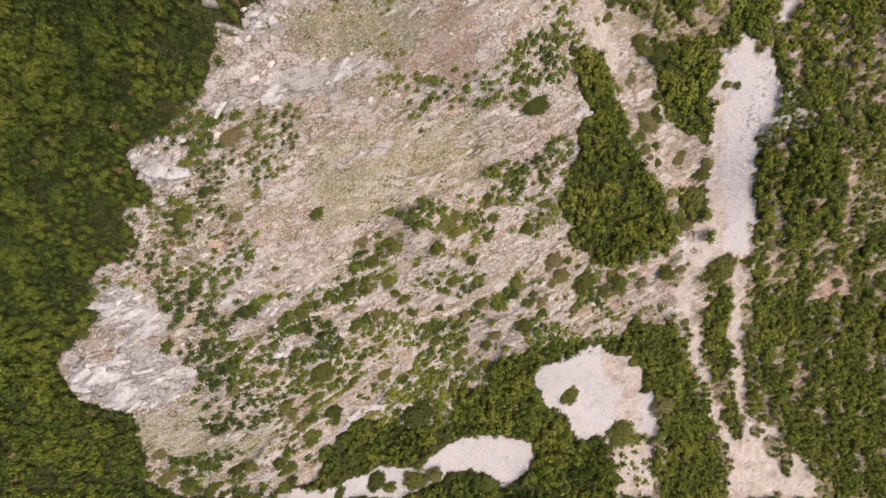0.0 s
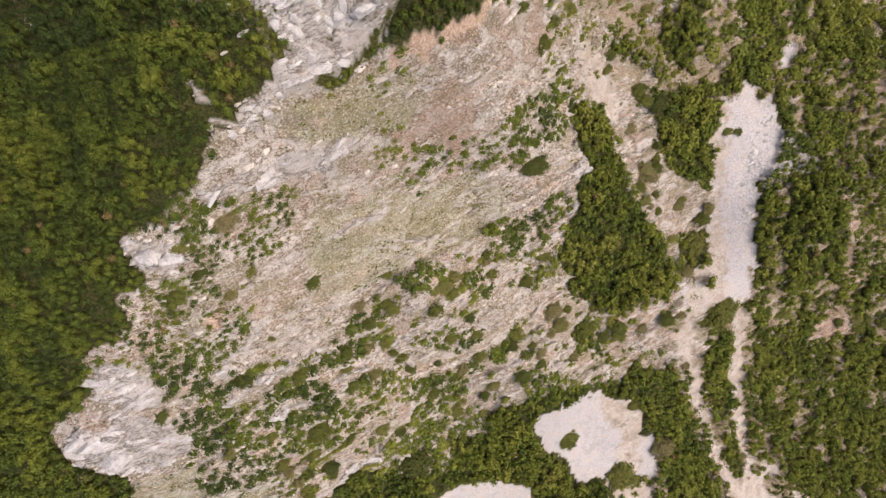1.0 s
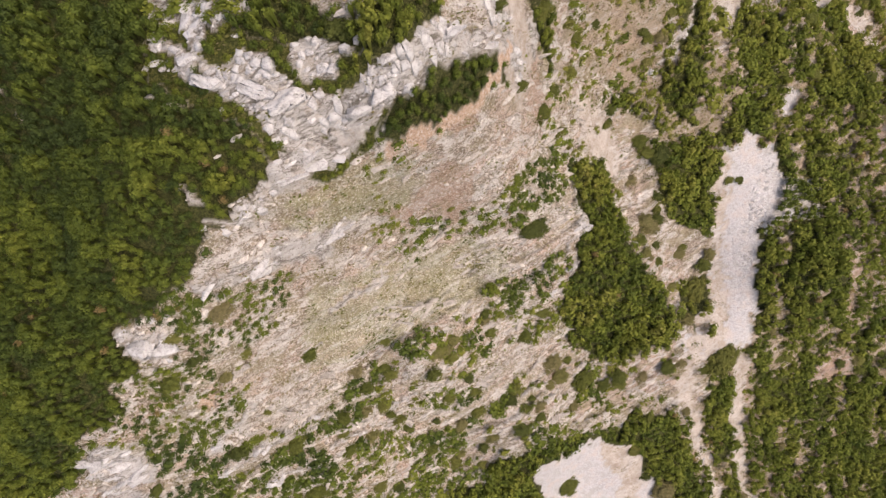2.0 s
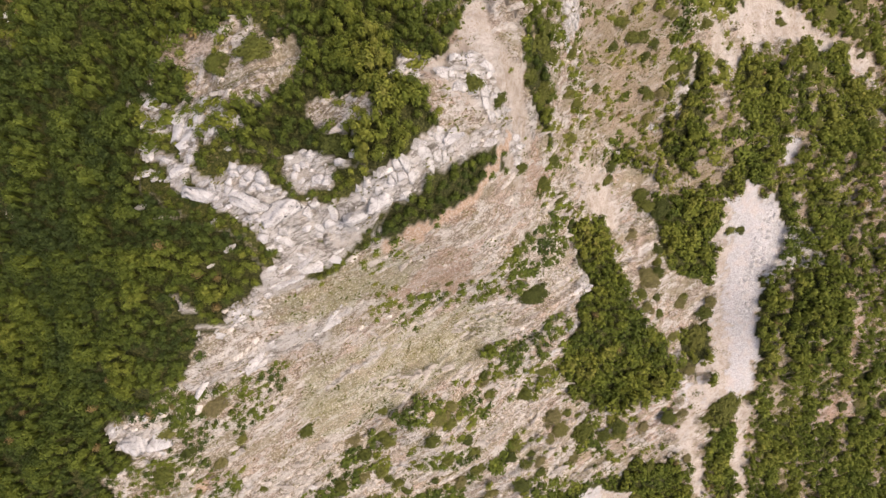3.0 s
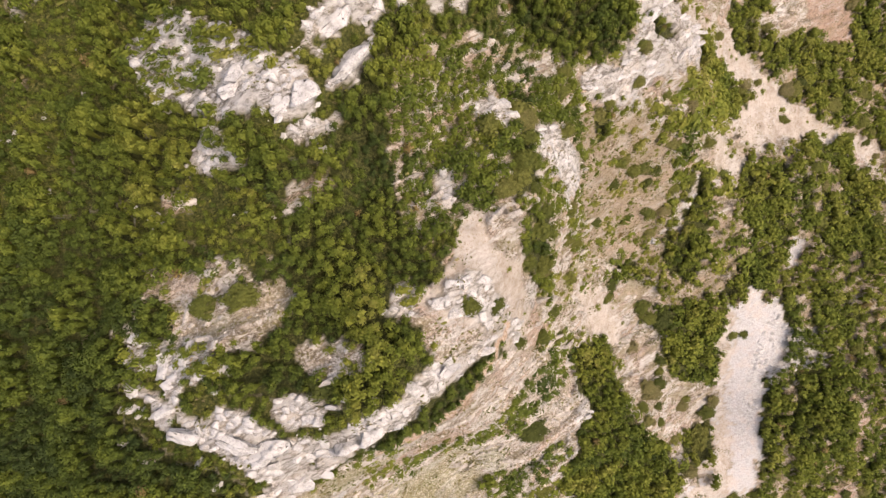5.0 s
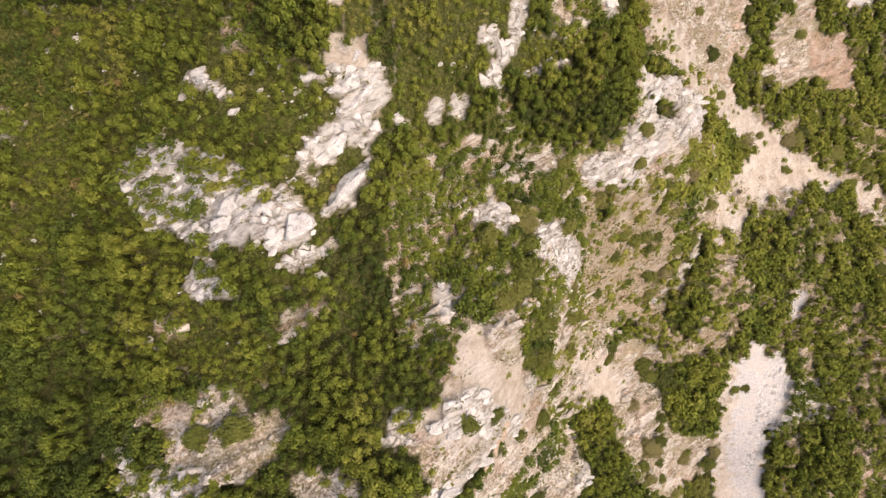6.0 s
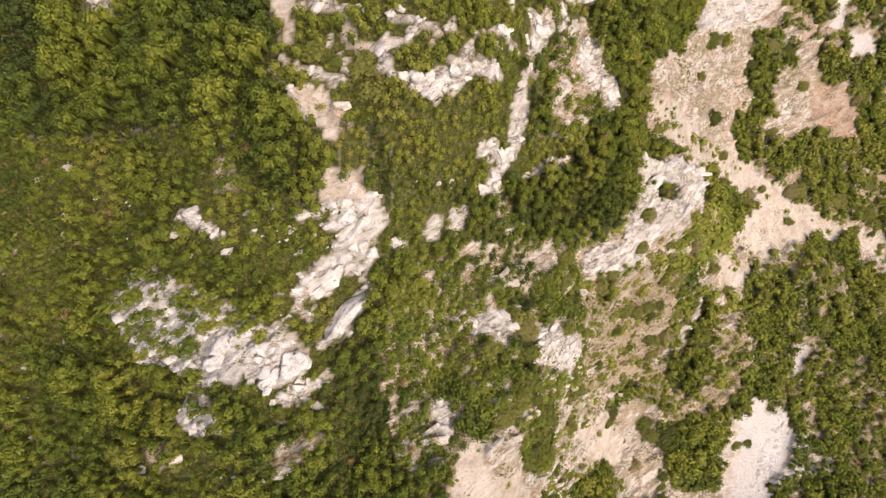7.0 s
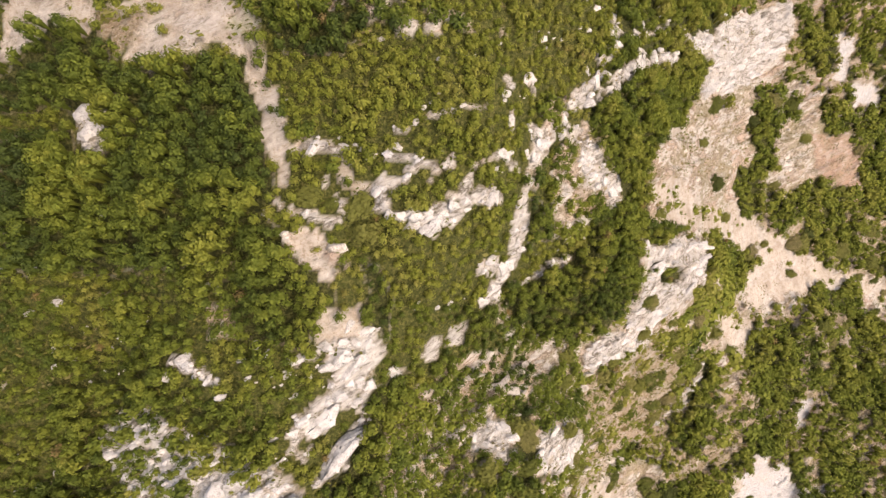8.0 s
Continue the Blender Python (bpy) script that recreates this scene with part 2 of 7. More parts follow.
def land(x, y):
    z = np.einsum("ni,nj,ij->n", hat(np.array(NORTHINGS), y), hat(EASTINGS, x), np.array(HEIGHTS))
    for a, b, r, h in KNOLLS:
        z = z + h * np.exp(-((x - a) ** 2 + (y - b) ** 2) / (2 * r * r))
    # beyond the hill the country flattens out
    beyond = np.hypot(np.maximum(np.abs(x - 20) - 80, 0), np.maximum(np.abs(y - 31) - 79, 0))
    keep = np.exp(-beyond / 120.0)
    return z * keep + (1 - keep) * (12 + 9 * swell(x / 160, y / 160, 40))


# ---- land cover ----
SOILS = ("scree", "grass", "red", "ochre", "dry", "heath", "white", "litter", "tan", "gravel", "rock")
COVER = []


def cover(soil, scrub, outline):
    COVER.append((soil, scrub, np.array(outline, float), 0.0, False))


def track(soil, half_width, line):
    COVER.append((soil, 0.0, np.array(line, float), half_width, False))


def patch(soil, scrub, outline):
    """A patch with a firmer border than cover() gives."""
    COVER.append((soil, scrub, np.array(outline, float), 0.0, True))


def streak(soil, half_width, line):
    COVER.append((soil, 0.0, np.array(line, float), half_width, True))


# land cover, from south to north: soil, share of scrub, outline in plan
cover('scree', 0.1, [(-17.7, 22), (-19.4, 20.1), (-19.2, 18.3), (-21.2, 16.4), (-23.3, 16.3), (-25.1, 15), (-28.3, 14.1), (-28, 11.9), (-27.1, 10.6), (-27.6, 9), (-30.2, 8.3), (-29.8, 5.9), (-32.5, 3.8), (-35.9, 1.6), (-36.8, -2), (-42, -4.6), (-45.5, -7.4), (-44.9, -11.2), (-43.2, -13.3), (-39, -14.3), (-35.5, -14), (-26.8, -11.2), (-20.2, -10.8), (-11.3, -8), (-5.5, -9.5), (0.5, -9.2), (8.7, -7.4), (20.2, -4.9), (24.7, -2.1), (26.5, 5.5), (20.6, 9.8), (17.8, 16.4), (19.1, 21.8), (20.6, 27.6), (17.4, 32.9), (16, 36.7), (11.8, 35.8), (-8.2, 26.7), (-13.2, 24.9), (-16.1, 22.7)])
cover('scree', 0.1, [(-19.1, 20.1), (-12.9, 25.5), (-11.5, 27.3), (-5.7, 29.5), (-1.3, 30.2), (4.4, 34.9), (8.7, 39.1), (9.9, 41.9), (15.3, 42.9), (17.6, 38.3), (16.6, 32.5), (20.4, 27.3), (17.2, 20.5), (19.9, 8.6), (-12.1, 4.6), (-23.9, 10.9), (-23.3, 16)])
cover('scree', 0.3, [(-24.9, 3.5), (-20, 1.2), (-11.6, 6.9), (-1.7, 11.2), (7.4, 18.3), (15.6, 18.9), (19.1, 12.1), (26.4, 6.5), (27.2, -3.2), (19.1, -5.7), (8.8, -9.3), (0.6, -14.1), (-7.3, -13.2), (-14.3, -17.5), (-19.3, -21.6), (-34.8, -16.9), (-30.2, -10.1), (-28.7, -4.1), (-30.2, -1.4)])
cover('scree', 0.35, [(-39.2, -14.8), (-26.8, -11.2), (-17.8, -12.9), (-14.3, -17.5), (-17.9, -22.9), (-19.8, -27.4), (-28.7, -29.3), (-38.3, -28.7), (-43.3, -25.2), (-40.3, -19.5)])
cover('scree', 0.34, [(-30.2, 8.3), (-24.5, 10.1), (-19, 11.8), (-19, 8.3), (-22.5, 3.6), (-26.8, 3.4), (-30.2, -1.4), (-36.4, -1.3), (-35.9, 1.6), (-30, 5.9)])
cover('scree', 0.5, [(-25.1, 15), (-22.8, 16.5), (-18.8, 16.6), (-14.4, 18.4), (-15.9, 16), (-18.8, 14), (-21.3, 10.9), (-24.3, 10.5), (-23.3, 13.7)])
cover('scree', 0.8, [(-19.9, 15.4), (-17.9, 16.9), (-14.4, 18.4), (-15.2, 17), (-18.1, 14.9), (-19.8, 14.4)])
cover('scree', 0.8, [(-3.1, 24.2), (-0.1, 25.4), (1.1, 25), (-1.6, 23.6), (-4.3, 21.7), (-6.2, 20.4), (-7, 20.7), (-4.2, 22.4)])
cover('scree', 0.7, [(-29.7, -0.1), (-25.7, 1.1), (-24.7, -0.5), (-26.6, -2.8), (-30.6, -2.3)])
cover('scree', 0.62, [(6, 17.9), (11.3, 19.5), (17, 21), (16.5, 18.9), (9.2, 16), (6.7, 15)])
cover('scree', 0.7, [(6.4, 27.7), (9, 30.8), (15, 36), (15.8, 33.5), (12.6, 30.6), (9.1, 25), (7.5, 25.3), (8.4, 27.4)])
cover('scree', 0.6, [(1.4, 24.5), (3, 26.2), (5.8, 27.2), (7.4, 26.3), (4, 24.5)])
cover('scree', 0.75, [(-28.7, -4.1), (-27.2, -7.1), (-28.3, -11.9), (-30.9, -10.8)])
cover('scree', 0.6, [(-7.4, -3.3), (3, -0.2), (10, 3.2), (10.5, 1.5), (4, -2.8), (-3.7, -5.2), (-7.5, -5.8)])
cover('scree', 0.62, [(-23.3, -7.3), (-13.7, -4.6), (-11.3, -8), (-14.9, -12.3), (-23, -11.5)])
cover('rock', 0.05, [(-43, -6.7), (-34.4, -3.9), (-30, -6.9), (-31.3, -10.8), (-34.7, -12.3), (-41.9, -13.4), (-43.7, -10.4)])
cover('white', 0, [(-28.3, 13.9), (-27, 13.9), (-26, 12.9), (-23.5, 13.3), (-23.6, 12.4), (-25.1, 10.7), (-27.1, 10.9), (-27.9, 11.9)])
cover('rock', 0.08, [(-34.9, 1), (-32.1, 2.2), (-30.5, -2), (-31.5, -3.3), (-36, -2.6)])
cover('grass', 0.06, [(-40.3, -14.3), (-32, -13.4), (-24.1, -16.3), (-23.5, -20.8), (-29.4, -23.3), (-41, -20.4)])
cover('grass', 0.05, [(-13.1, 17.3), (-5.5, 21.3), (3.3, 24), (8.6, 22.8), (9, 19), (-1.7, 13.3), (-10.1, 9.6), (-14.9, 7.8), (-15, 12.7)])
cover('grass', 0.05, [(-12.4, 24), (-7.9, 27.2), (-3.7, 29.1), (-2.1, 28.1), (-4.7, 24.7), (-9, 24.6)])
cover('red', 0.03, [(-1.9, 27.2), (0.3, 28.8), (5.7, 31.3), (4.6, 29.4), (1, 27.2)])
cover('red', 0.05, [(-23.8, 6.7), (-21.8, 7.7), (-21.2, 6.4), (-23.8, 5.2)])
cover('red', 0.08, [(-6.8, -6.7), (1.4, -5.5), (0.5, -10.2), (-5.6, -11.4)])
cover('red', 0.03, [(-3.6, 29.5), (-0.4, 30.5), (3.9, 34.3), (4.5, 34.1), (1.5, 31), (-1.4, 29.6)])
cover('red', 0.06, [(-0, 28.6), (3.3, 29.2), (3.6, 26.9), (0.4, 24.2)])
cover('red', 0.12, [(8, 38.8), (12.1, 41), (14.4, 40.7), (11, 36.8), (9.2, 36.8)])
cover('litter', 0.97, [(1.5, -14.1), (6.2, -12.4), (14.5, -10.3), (17.7, -18.2), (25.1, -22.5), (24, -26.7), (29.9, -26.1), (33.3, -31.6), (33.2, -37), (11.8, -34.7), (17.2, -27), (9.6, -23.2), (1.5, -22.4)])
cover('litter', 0.95, [(-17.9, -22.9), (-13, -20), (-4.1, -19.4), (1.5, -22.4), (0.6, -28.4), (-6.2, -28.2), (-10, -28.9), (-16.8, -28.3)])
cover('scree', 0.45, [(-12.8, -17.8), (-7.3, -13.2), (1.5, -14.1), (1.5, -21.3), (-4.1, -19.9)])
cover('gravel', 0, [(15.1, -11.4), (20.7, -8.8), (27.7, -7.7), (36.2, -10.7), (38.1, -15.2), (41.6, -18.7), (42.3, -25.6), (36.9, -25.4), (33.2, -22.4), (31, -26.2), (25.2, -24.7), (23.9, -21.3), (17.7, -18.2), (17.7, -14.8)])
cover('tan', 0, [(27.8, -8.2), (36.2, -10.7), (38.5, -17.5), (36.9, -25.4), (32.7, -22.4), (33.7, -16.1), (29.9, -13.7)])
cover('gravel', 0, [(0.6, -24.3), (4.5, -22.7), (9.6, -23.2), (16, -25.3), (16.6, -28), (11.8, -32.7), (7.6, -30.7), (1.6, -29.5), (-3.3, -32.2), (-8.2, -33.2), (-28.7, -29.3), (-23, -28.7), (-16.8, -29.3), (-10, -27.4), (-4.3, -28.7)])
cover('litter', 0.95, [(-4.3, -31.4), (4.6, -28.6), (10.8, -31.6), (9.7, -34.5), (-4.3, -33.2)])
cover('tan', 0.25, [(31, -26.2), (36.9, -25.4), (40.5, -26.6), (42, -38.1), (33.2, -37), (32.7, -30.5)])
cover('scree', 0.27, [(18, 38.5), (31.8, 44.8), (29.4, 38.1), (33.4, 36.1), (35.4, 32.2), (39, 28.7), (46.4, 27.9), (47.5, 23.6), (45.2, 15.6), (43.4, 9.5), (43.8, 6.6), (47.5, 5.7), (49.4, -3.4), (46.1, -5.5), (42.1, -4.4), (32.8, -3.2), (31.5, 6.5), (38.2, 9.4), (39.1, 13.2), (32.4, 18.8), (28.3, 24.5), (26, 30.2), (22.8, 35.2), (18.4, 34.7)])
cover('scree', 0.36, [(24.7, -2.1), (26.4, 6.5), (31.5, 6.5), (33.1, -5.3), (20.4, -6.8), (20.2, -4.9)])
cover('litter', 1, [(18, 33.1), (20.6, 32.7), (24.9, 30.8), (26.5, 24.9), (32.4, 18.8), (38.6, 15.1), (38.1, 10.3), (30.3, 8.4), (23.9, 9.1), (20.3, 10.6), (18.1, 17.1), (19.3, 20.6), (20.9, 27.7)])
cover('litter', 0.95, [(34.7, 33), (36, 40.4), (43.1, 40.3), (45.4, 34.2), (46.2, 27.1), (39, 28.7)])
cover('litter', 0.85, [(42.2, 20.5), (47.7, 20.8), (44.8, 13.5), (40.2, 12.3)])
cover('litter', 0.92, [(46.4, 1.8), (52.5, 2.9), (57, -6.9), (60.4, -19), (64.8, -29.2), (62, -30.2), (56.8, -18.7), (50.6, -8.9)])
cover('litter', 0.9, [(32.8, -3.2), (42.4, -5.4), (46.6, -11), (53.1, -23.2), (58.1, -30.9), (59.4, -40.8), (42.7, -38.1), (44.3, -28.1), (42.2, -18.8), (37.8, -12.9), (35.9, -8.5)])
cover('litter', 0.9, [(56.2, 8), (88, 12.1), (89.4, -2.6), (78.4, -12.1), (75.1, -19.7), (66.1, -16.8)])
cover('dry', 0.86, [(58.4, 45.1), (77.1, 50.8), (79.8, 22.1), (68.8, 20.2), (64.4, 28.7), (59.4, 37.2)])
cover('red', 0.3, [(71.7, 49.3), (74.1, 46.3), (77.5, 38.3), (78.1, 33.6), (74.6, 35.4), (72.9, 42.6)])
cover('red', 0.35, [(65.1, 27.6), (68.1, 26.7), (75.5, 14.5), (73.4, 14.4), (66.7, 22.7)])
cover('red', 0.25, [(74.7, 5.9), (80.4, 7.6), (79.5, 2), (74.7, -0.2), (72.3, 0.9)])
cover('red', 0.35, [(52.8, 5.9), (55.9, 5), (59.5, -4.7), (56.7, -3.5)])
cover('gravel', 0, [(43.6, 40.4), (48.4, 40.6), (48.3, 43.7), (50, 43.6), (51.1, 41.3), (55.1, 41.5), (57.3, 35.2), (54.6, 30.5), (53.4, 25.1), (54.8, 16.6), (54.5, 6.9), (45.9, 7.1), (40.9, 7.5), (42.1, 10.4), (45.7, 11.5), (47.7, 23.6), (45.6, 35.8)])
cover('tan', 0, [(47.2, 20.8), (49.2, 32.1), (46.8, 37.6), (44.2, 39.7), (45.3, 31.9), (47.7, 23.6), (45.7, 11.5), (42.4, 9.5), (41.5, 7.5), (49.6, 7.7), (50.4, 15.7)])
cover('gravel', 0.1, [(51.7, 41), (55.7, 41.5), (58.5, 35.3), (64.1, 32.4), (62.7, 30.2), (55.7, 29.6), (53.8, 21.4), (52.5, 21.5), (52.3, 32.2)])
cover('tan', 0.04, [(61.2, -30.1), (68, -28.3), (68.5, -25.2), (72.7, -25.4), (72.9, -27.9), (69.5, -29), (72.8, -36.1), (76, -39), (76.9, -33.2), (80.6, -32.8), (84, -41.1), (84.4, -43.9), (59.4, -40.8)])
cover('scree', 0.14, [(-19.4, 42), (-17.3, 42.4), (-16.4, 43.3), (-13.8, 43.6), (-12.5, 42.7), (-12.9, 41.2), (-10.6, 41.8), (-10.2, 42.6), (-9.3, 41.2), (-9.9, 39.3), (-11.4, 38.5), (-11.4, 37.7), (-14.2, 37.4), (-17.3, 39), (-16.6, 40.7)])
cover('white', 0.45, [(-21.3, 37.5), (-19.2, 37.8), (-16.4, 36.4), (-11.5, 34.3), (-6.9, 33.6), (-2.6, 33.7), (-3, 30.8), (-11.1, 29), (-15.4, 30.9), (-19.3, 33), (-21.1, 35.1)])
cover('litter', 0.8, [(-17.3, 36.4), (-11, 36.2), (-8, 35.1), (-6.9, 34), (-11.1, 34.3), (-15.1, 34)])
cover('scree', 0.1, [(-8.7, 37), (-6.4, 37.5), (-4, 37.7), (-4.8, 36.1), (-6.4, 35.5), (-7.9, 35.7)])
cover('litter', 0.93, [(-6.4, 35.5), (-4.8, 36.5), (-1, 37.8), (0.2, 36.1), (-1.8, 34.4), (-4.2, 32.9), (-6.5, 33.6)])
cover('white', 0.04, [(-17, 32.5), (-13.7, 31.7), (-11.2, 30.6), (-6.8, 31.4), (-4.3, 32.2), (-1.1, 34.5), (2.3, 36.5), (9.7, 43), (10.8, 42.4), (6.6, 38), (3.2, 36.3), (-0.3, 33.7), (-2, 31.7), (-5.6, 29.9), (-10.5, 28.6), (-12.8, 29.8), (-15.4, 30.7)])
cover('litter', 0.98, [(-17.6, 29.8), (-13.1, 30.1), (-12, 28.1), (-13.4, 25.1), (-15.7, 24.3), (-18, 25.3), (-19.8, 27.3)])
cover('rock', 0.1, [(-19.9, 24.9), (-18.3, 24), (-16.2, 23.6), (-13.9, 24.4), (-15.7, 22.2), (-18.3, 22.7)])
cover('scree', 0.1, [(-12.2, 27.3), (-10.1, 28.6), (-5.2, 29.9), (-3.2, 29.5), (-7.9, 27.2), (-11.5, 25.9)])
cover('litter', 0.9, [(-4.9, 29.5), (-2, 31.6), (0.5, 34), (4.3, 36.5), (8.8, 38.6), (8.3, 36.8), (5, 35.5), (2.4, 32.8), (-1.3, 30.4), (-3.2, 29.3)])
cover('scree', 0.05, [(-3, 40), (-1.9, 42.2), (1, 41.8), (1.4, 44.2), (4.5, 46.5), (7.8, 48.3), (7.7, 45.8), (9.7, 45.9), (10.2, 43), (6.5, 39.5), (2.3, 36.7), (0.2, 36.1), (-0.6, 39.6)])
cover('white', 0.3, [(-2.8, 39.8), (-2.6, 41.6), (-1.1, 42.8), (-0.8, 40.3)])
cover('scree', 0.5, [(0.5, 50.8), (5.9, 52), (9, 51.7), (8.1, 48.5), (1.4, 46.5)])
cover('dry', 0.33, [(9.4, 49.3), (16.4, 56.3), (21.5, 57.6), (34.9, 57.7), (33.6, 52.3), (26.3, 46.6), (16.3, 43.9), (10.7, 42.8)])
cover('dry', 0.74, [(33.2, 56.1), (44, 60.4), (45.2, 52.1), (54.9, 52.5), (54.1, 41.6), (47.4, 41.3), (41.6, 39.4), (34.6, 41.7), (31.5, 44.8), (27.5, 46), (33.4, 52.9)])
cover('scree', 0.16, [(17.6, 41.6), (28.6, 45.4), (32.7, 42.4), (27.2, 35.6), (19.5, 35.7)])
cover('scree', 0.45, [(11.8, 37.5), (16.5, 42), (18.3, 37), (16.6, 32.5), (10.4, 35.5)])
cover('gravel', 0.15, [(56.2, 50.8), (58.7, 51.6), (58.8, 48.3), (56.3, 46.7)])
cover('tan', 0.08, [(40.2, 66.8), (49.6, 75.3), (56.5, 75.6), (62, 69.3), (58.3, 66.2), (50.6, 63.8), (47.7, 57.7), (44, 57.9), (45.4, 64.3)])
cover('scree', 0.4, [(31.5, 64), (42.1, 67.9), (45.4, 63.4), (45.3, 58.1), (40.3, 56.2), (35.3, 59.7)])
cover('litter', 1, [(-7, 52.6), (-3.9, 57.4), (-2.2, 58.7), (0.1, 55.8), (-0.7, 50.8), (-2.3, 47.7), (-7.1, 49.3)])
cover('scree', 0.45, [(0.1, 56.2), (4.5, 58.6), (7.2, 56.4), (8, 50.6), (6, 48.6), (1, 49.2), (-0.7, 50.8)])
cover('white', 0.12, [(8.1, 55.5), (11.6, 55.7), (14.9, 53.3), (12.9, 50.5), (9, 53.3)])
cover('scree', 0.5, [(-2.1, 59.5), (1.8, 61.7), (11.9, 64.2), (17.3, 61.9), (11.7, 56.2), (2.7, 58.5), (0.1, 56.2)])
cover('scree', 0.66, [(-19.7, 60.9), (-8.5, 61.4), (-6.7, 60.3), (-8, 57.4), (-10.7, 55.7), (-16.2, 56.1)])
cover('heath', 0.88, [(-16.2, 55.4), (-12.8, 56.4), (-10.3, 55.7), (-7.8, 55), (-7.5, 54), (-8.9, 52.2), (-12.3, 52.6), (-13.4, 53.3)])
cover('heath', 0.88, [(-8.2, 57.9), (-6.7, 59.9), (-5.1, 60.8), (-3.9, 58.9), (-5.6, 55.5), (-6.9, 54.7), (-7.7, 57.1)])
cover('white', 0.1, [(-5.6, 63.6), (-3.6, 64.5), (-2.3, 63.3), (-4.1, 61.9), (-5.4, 62.1)])
cover('tan', 0.05, [(-5.8, 65.5), (-3.9, 65.5), (-3.7, 64.3), (-5.6, 63.6)])
cover('white', 0.45, [(-20, 57.7), (-16.2, 56.1), (-13.4, 53.3), (-12.4, 51.2), (-13.3, 49.7), (-15.4, 50), (-18.5, 54.8)])
cover('white', 0.5, [(-16.6, 64.1), (-14.3, 63.6), (-11.6, 62), (-12.5, 61.4), (-15.6, 62.9)])
cover('scree', 0.35, [(-9.5, 47.9), (-7.8, 49.7), (-6.8, 49.2), (-8.5, 47.1)])
cover('white', 0.55, [(-10.7, 63.3), (-8.4, 63.5), (-5.3, 63), (-5.7, 61.7), (-9.1, 62)])
cover('scree', 0.6, [(-4, 73), (0.5, 74.8), (4.8, 79.1), (10.3, 81), (8.6, 74.6), (5.7, 73.5), (-1.5, 69.9)])
cover('white', 0.1, [(-2.8, 71.5), (-1.8, 71.4), (1.8, 71.7), (1.8, 70.8), (-0.2, 70.2), (-2.8, 70.7)])
cover('white', 0.15, [(-3.9, 72.7), (-2.8, 73), (-0.8, 73.7), (-1, 72.6), (-2.8, 72.2)])
cover('white', 0.15, [(2.2, 71.8), (4.4, 73.5), (5.2, 73.2), (5.1, 72.2), (2.5, 71.4)])
cover('white', 0.12, [(-7.9, 75.1), (-5.1, 75.2), (-4.3, 73.7), (-6.6, 74)])
cover('white', 0.15, [(-8.5, 71.8), (-7.2, 71.5), (-5, 71.1), (-5.5, 70.4), (-7.8, 70.9)])
cover('scree', 0.35, [(-7.5, 70.4), (-5.3, 70.4), (-4.5, 67.6), (-6.9, 69.1)])
cover('white', 0.2, [(7.2, 78.4), (9, 78.5), (8.9, 76.3), (7.2, 75.8)])
cover('white', 0.12, [(11.7, 80.8), (15.6, 85), (24.2, 91.6), (26.1, 91.7), (17.1, 84.8), (12.6, 80.9)])
cover('white', 0.3, [(12.9, 84.8), (14.7, 88.6), (16.3, 88.1), (14.2, 85.2)])
cover('white', 0.15, [(26.7, 94.8), (33, 98.4), (33.6, 95.9), (28.2, 93.9)])
cover('scree', 0.5, [(10.5, 79.1), (13.9, 80), (16.8, 75.7), (11.7, 71.4), (9.7, 74.5)])
cover('white', 0.2, [(-0.2, 62.9), (1.5, 63.9), (3.4, 64.7), (4.4, 67.3), (3.7, 68.3), (6.2, 70.4), (6.5, 73.4), (7.1, 71.7), (6.9, 68.9), (4.5, 65.5), (1.9, 62.7), (0.3, 62)])
cover('litter', 0.98, [(6.3, 67.2), (11.4, 69.2), (16.6, 68.4), (17.6, 65.9), (15.3, 63.4), (9.1, 63.5)])
cover('litter', 0.97, [(14.3, 82.7), (22, 87.8), (30.3, 93.8), (33, 95), (24.9, 82.7), (20.6, 77.5), (16, 77.4)])
cover('scree', 0.46, [(20, 72.2), (31.4, 73.7), (43, 69), (48.7, 64.1), (47.1, 59.1), (32.3, 55.5), (21, 56.5), (14.3, 60.8), (8, 61.3), (8, 62.7), (15.5, 62.3), (17.8, 64.8)])
cover('white', 0.18, [(20.8, 71.7), (29.7, 73.5), (31.7, 71.1), (25.6, 67.6), (20.9, 68)])
cover('scree', 0.07, [(20.7, 77), (26.8, 84.8), (29.7, 89.9), (34.5, 95.7), (41.5, 105.4), (51.6, 109.6), (52.2, 105.3), (51.3, 98.4), (44.9, 93.4), (44.5, 85.4), (48.7, 79.4), (57.1, 73.9), (56.7, 67.6), (48.7, 64.1), (44.7, 74.9), (32, 77.3), (22.6, 75.2)])
cover('red', 0.25, [(54.2, 94.9), (58.3, 97.8), (61.1, 92.6), (70.8, 92.1), (72.5, 82.4), (67.5, 85.7), (58.6, 87.3)])
cover('scree', 0.3, [(26, 78.3), (41.4, 80), (50.1, 77), (61.1, 74.1), (82.5, 70.9), (82.4, 68.4), (62.3, 69.5), (56.7, 67.6), (49.9, 64.1), (44.7, 73.2), (30.4, 77.6)])
cover('gravel', 0.03, [(65.4, 99.9), (70.6, 100.9), (72.4, 98.4), (66.9, 97.8)])
cover('gravel', 0.1, [(61.3, 105), (63.2, 106), (64.2, 101.7), (62.4, 99.9)])
cover('tan', 0, [(-24.4, 83.5), (-19.3, 83.5), (-21, 82.3), (-22.7, 81.4), (-24.7, 80.1)])
cover('tan', 0.2, [(-18, 83.6), (-11.8, 83.7), (-11.4, 81.7), (-13, 80.3), (-14.3, 79.7), (-16.7, 80.7)])
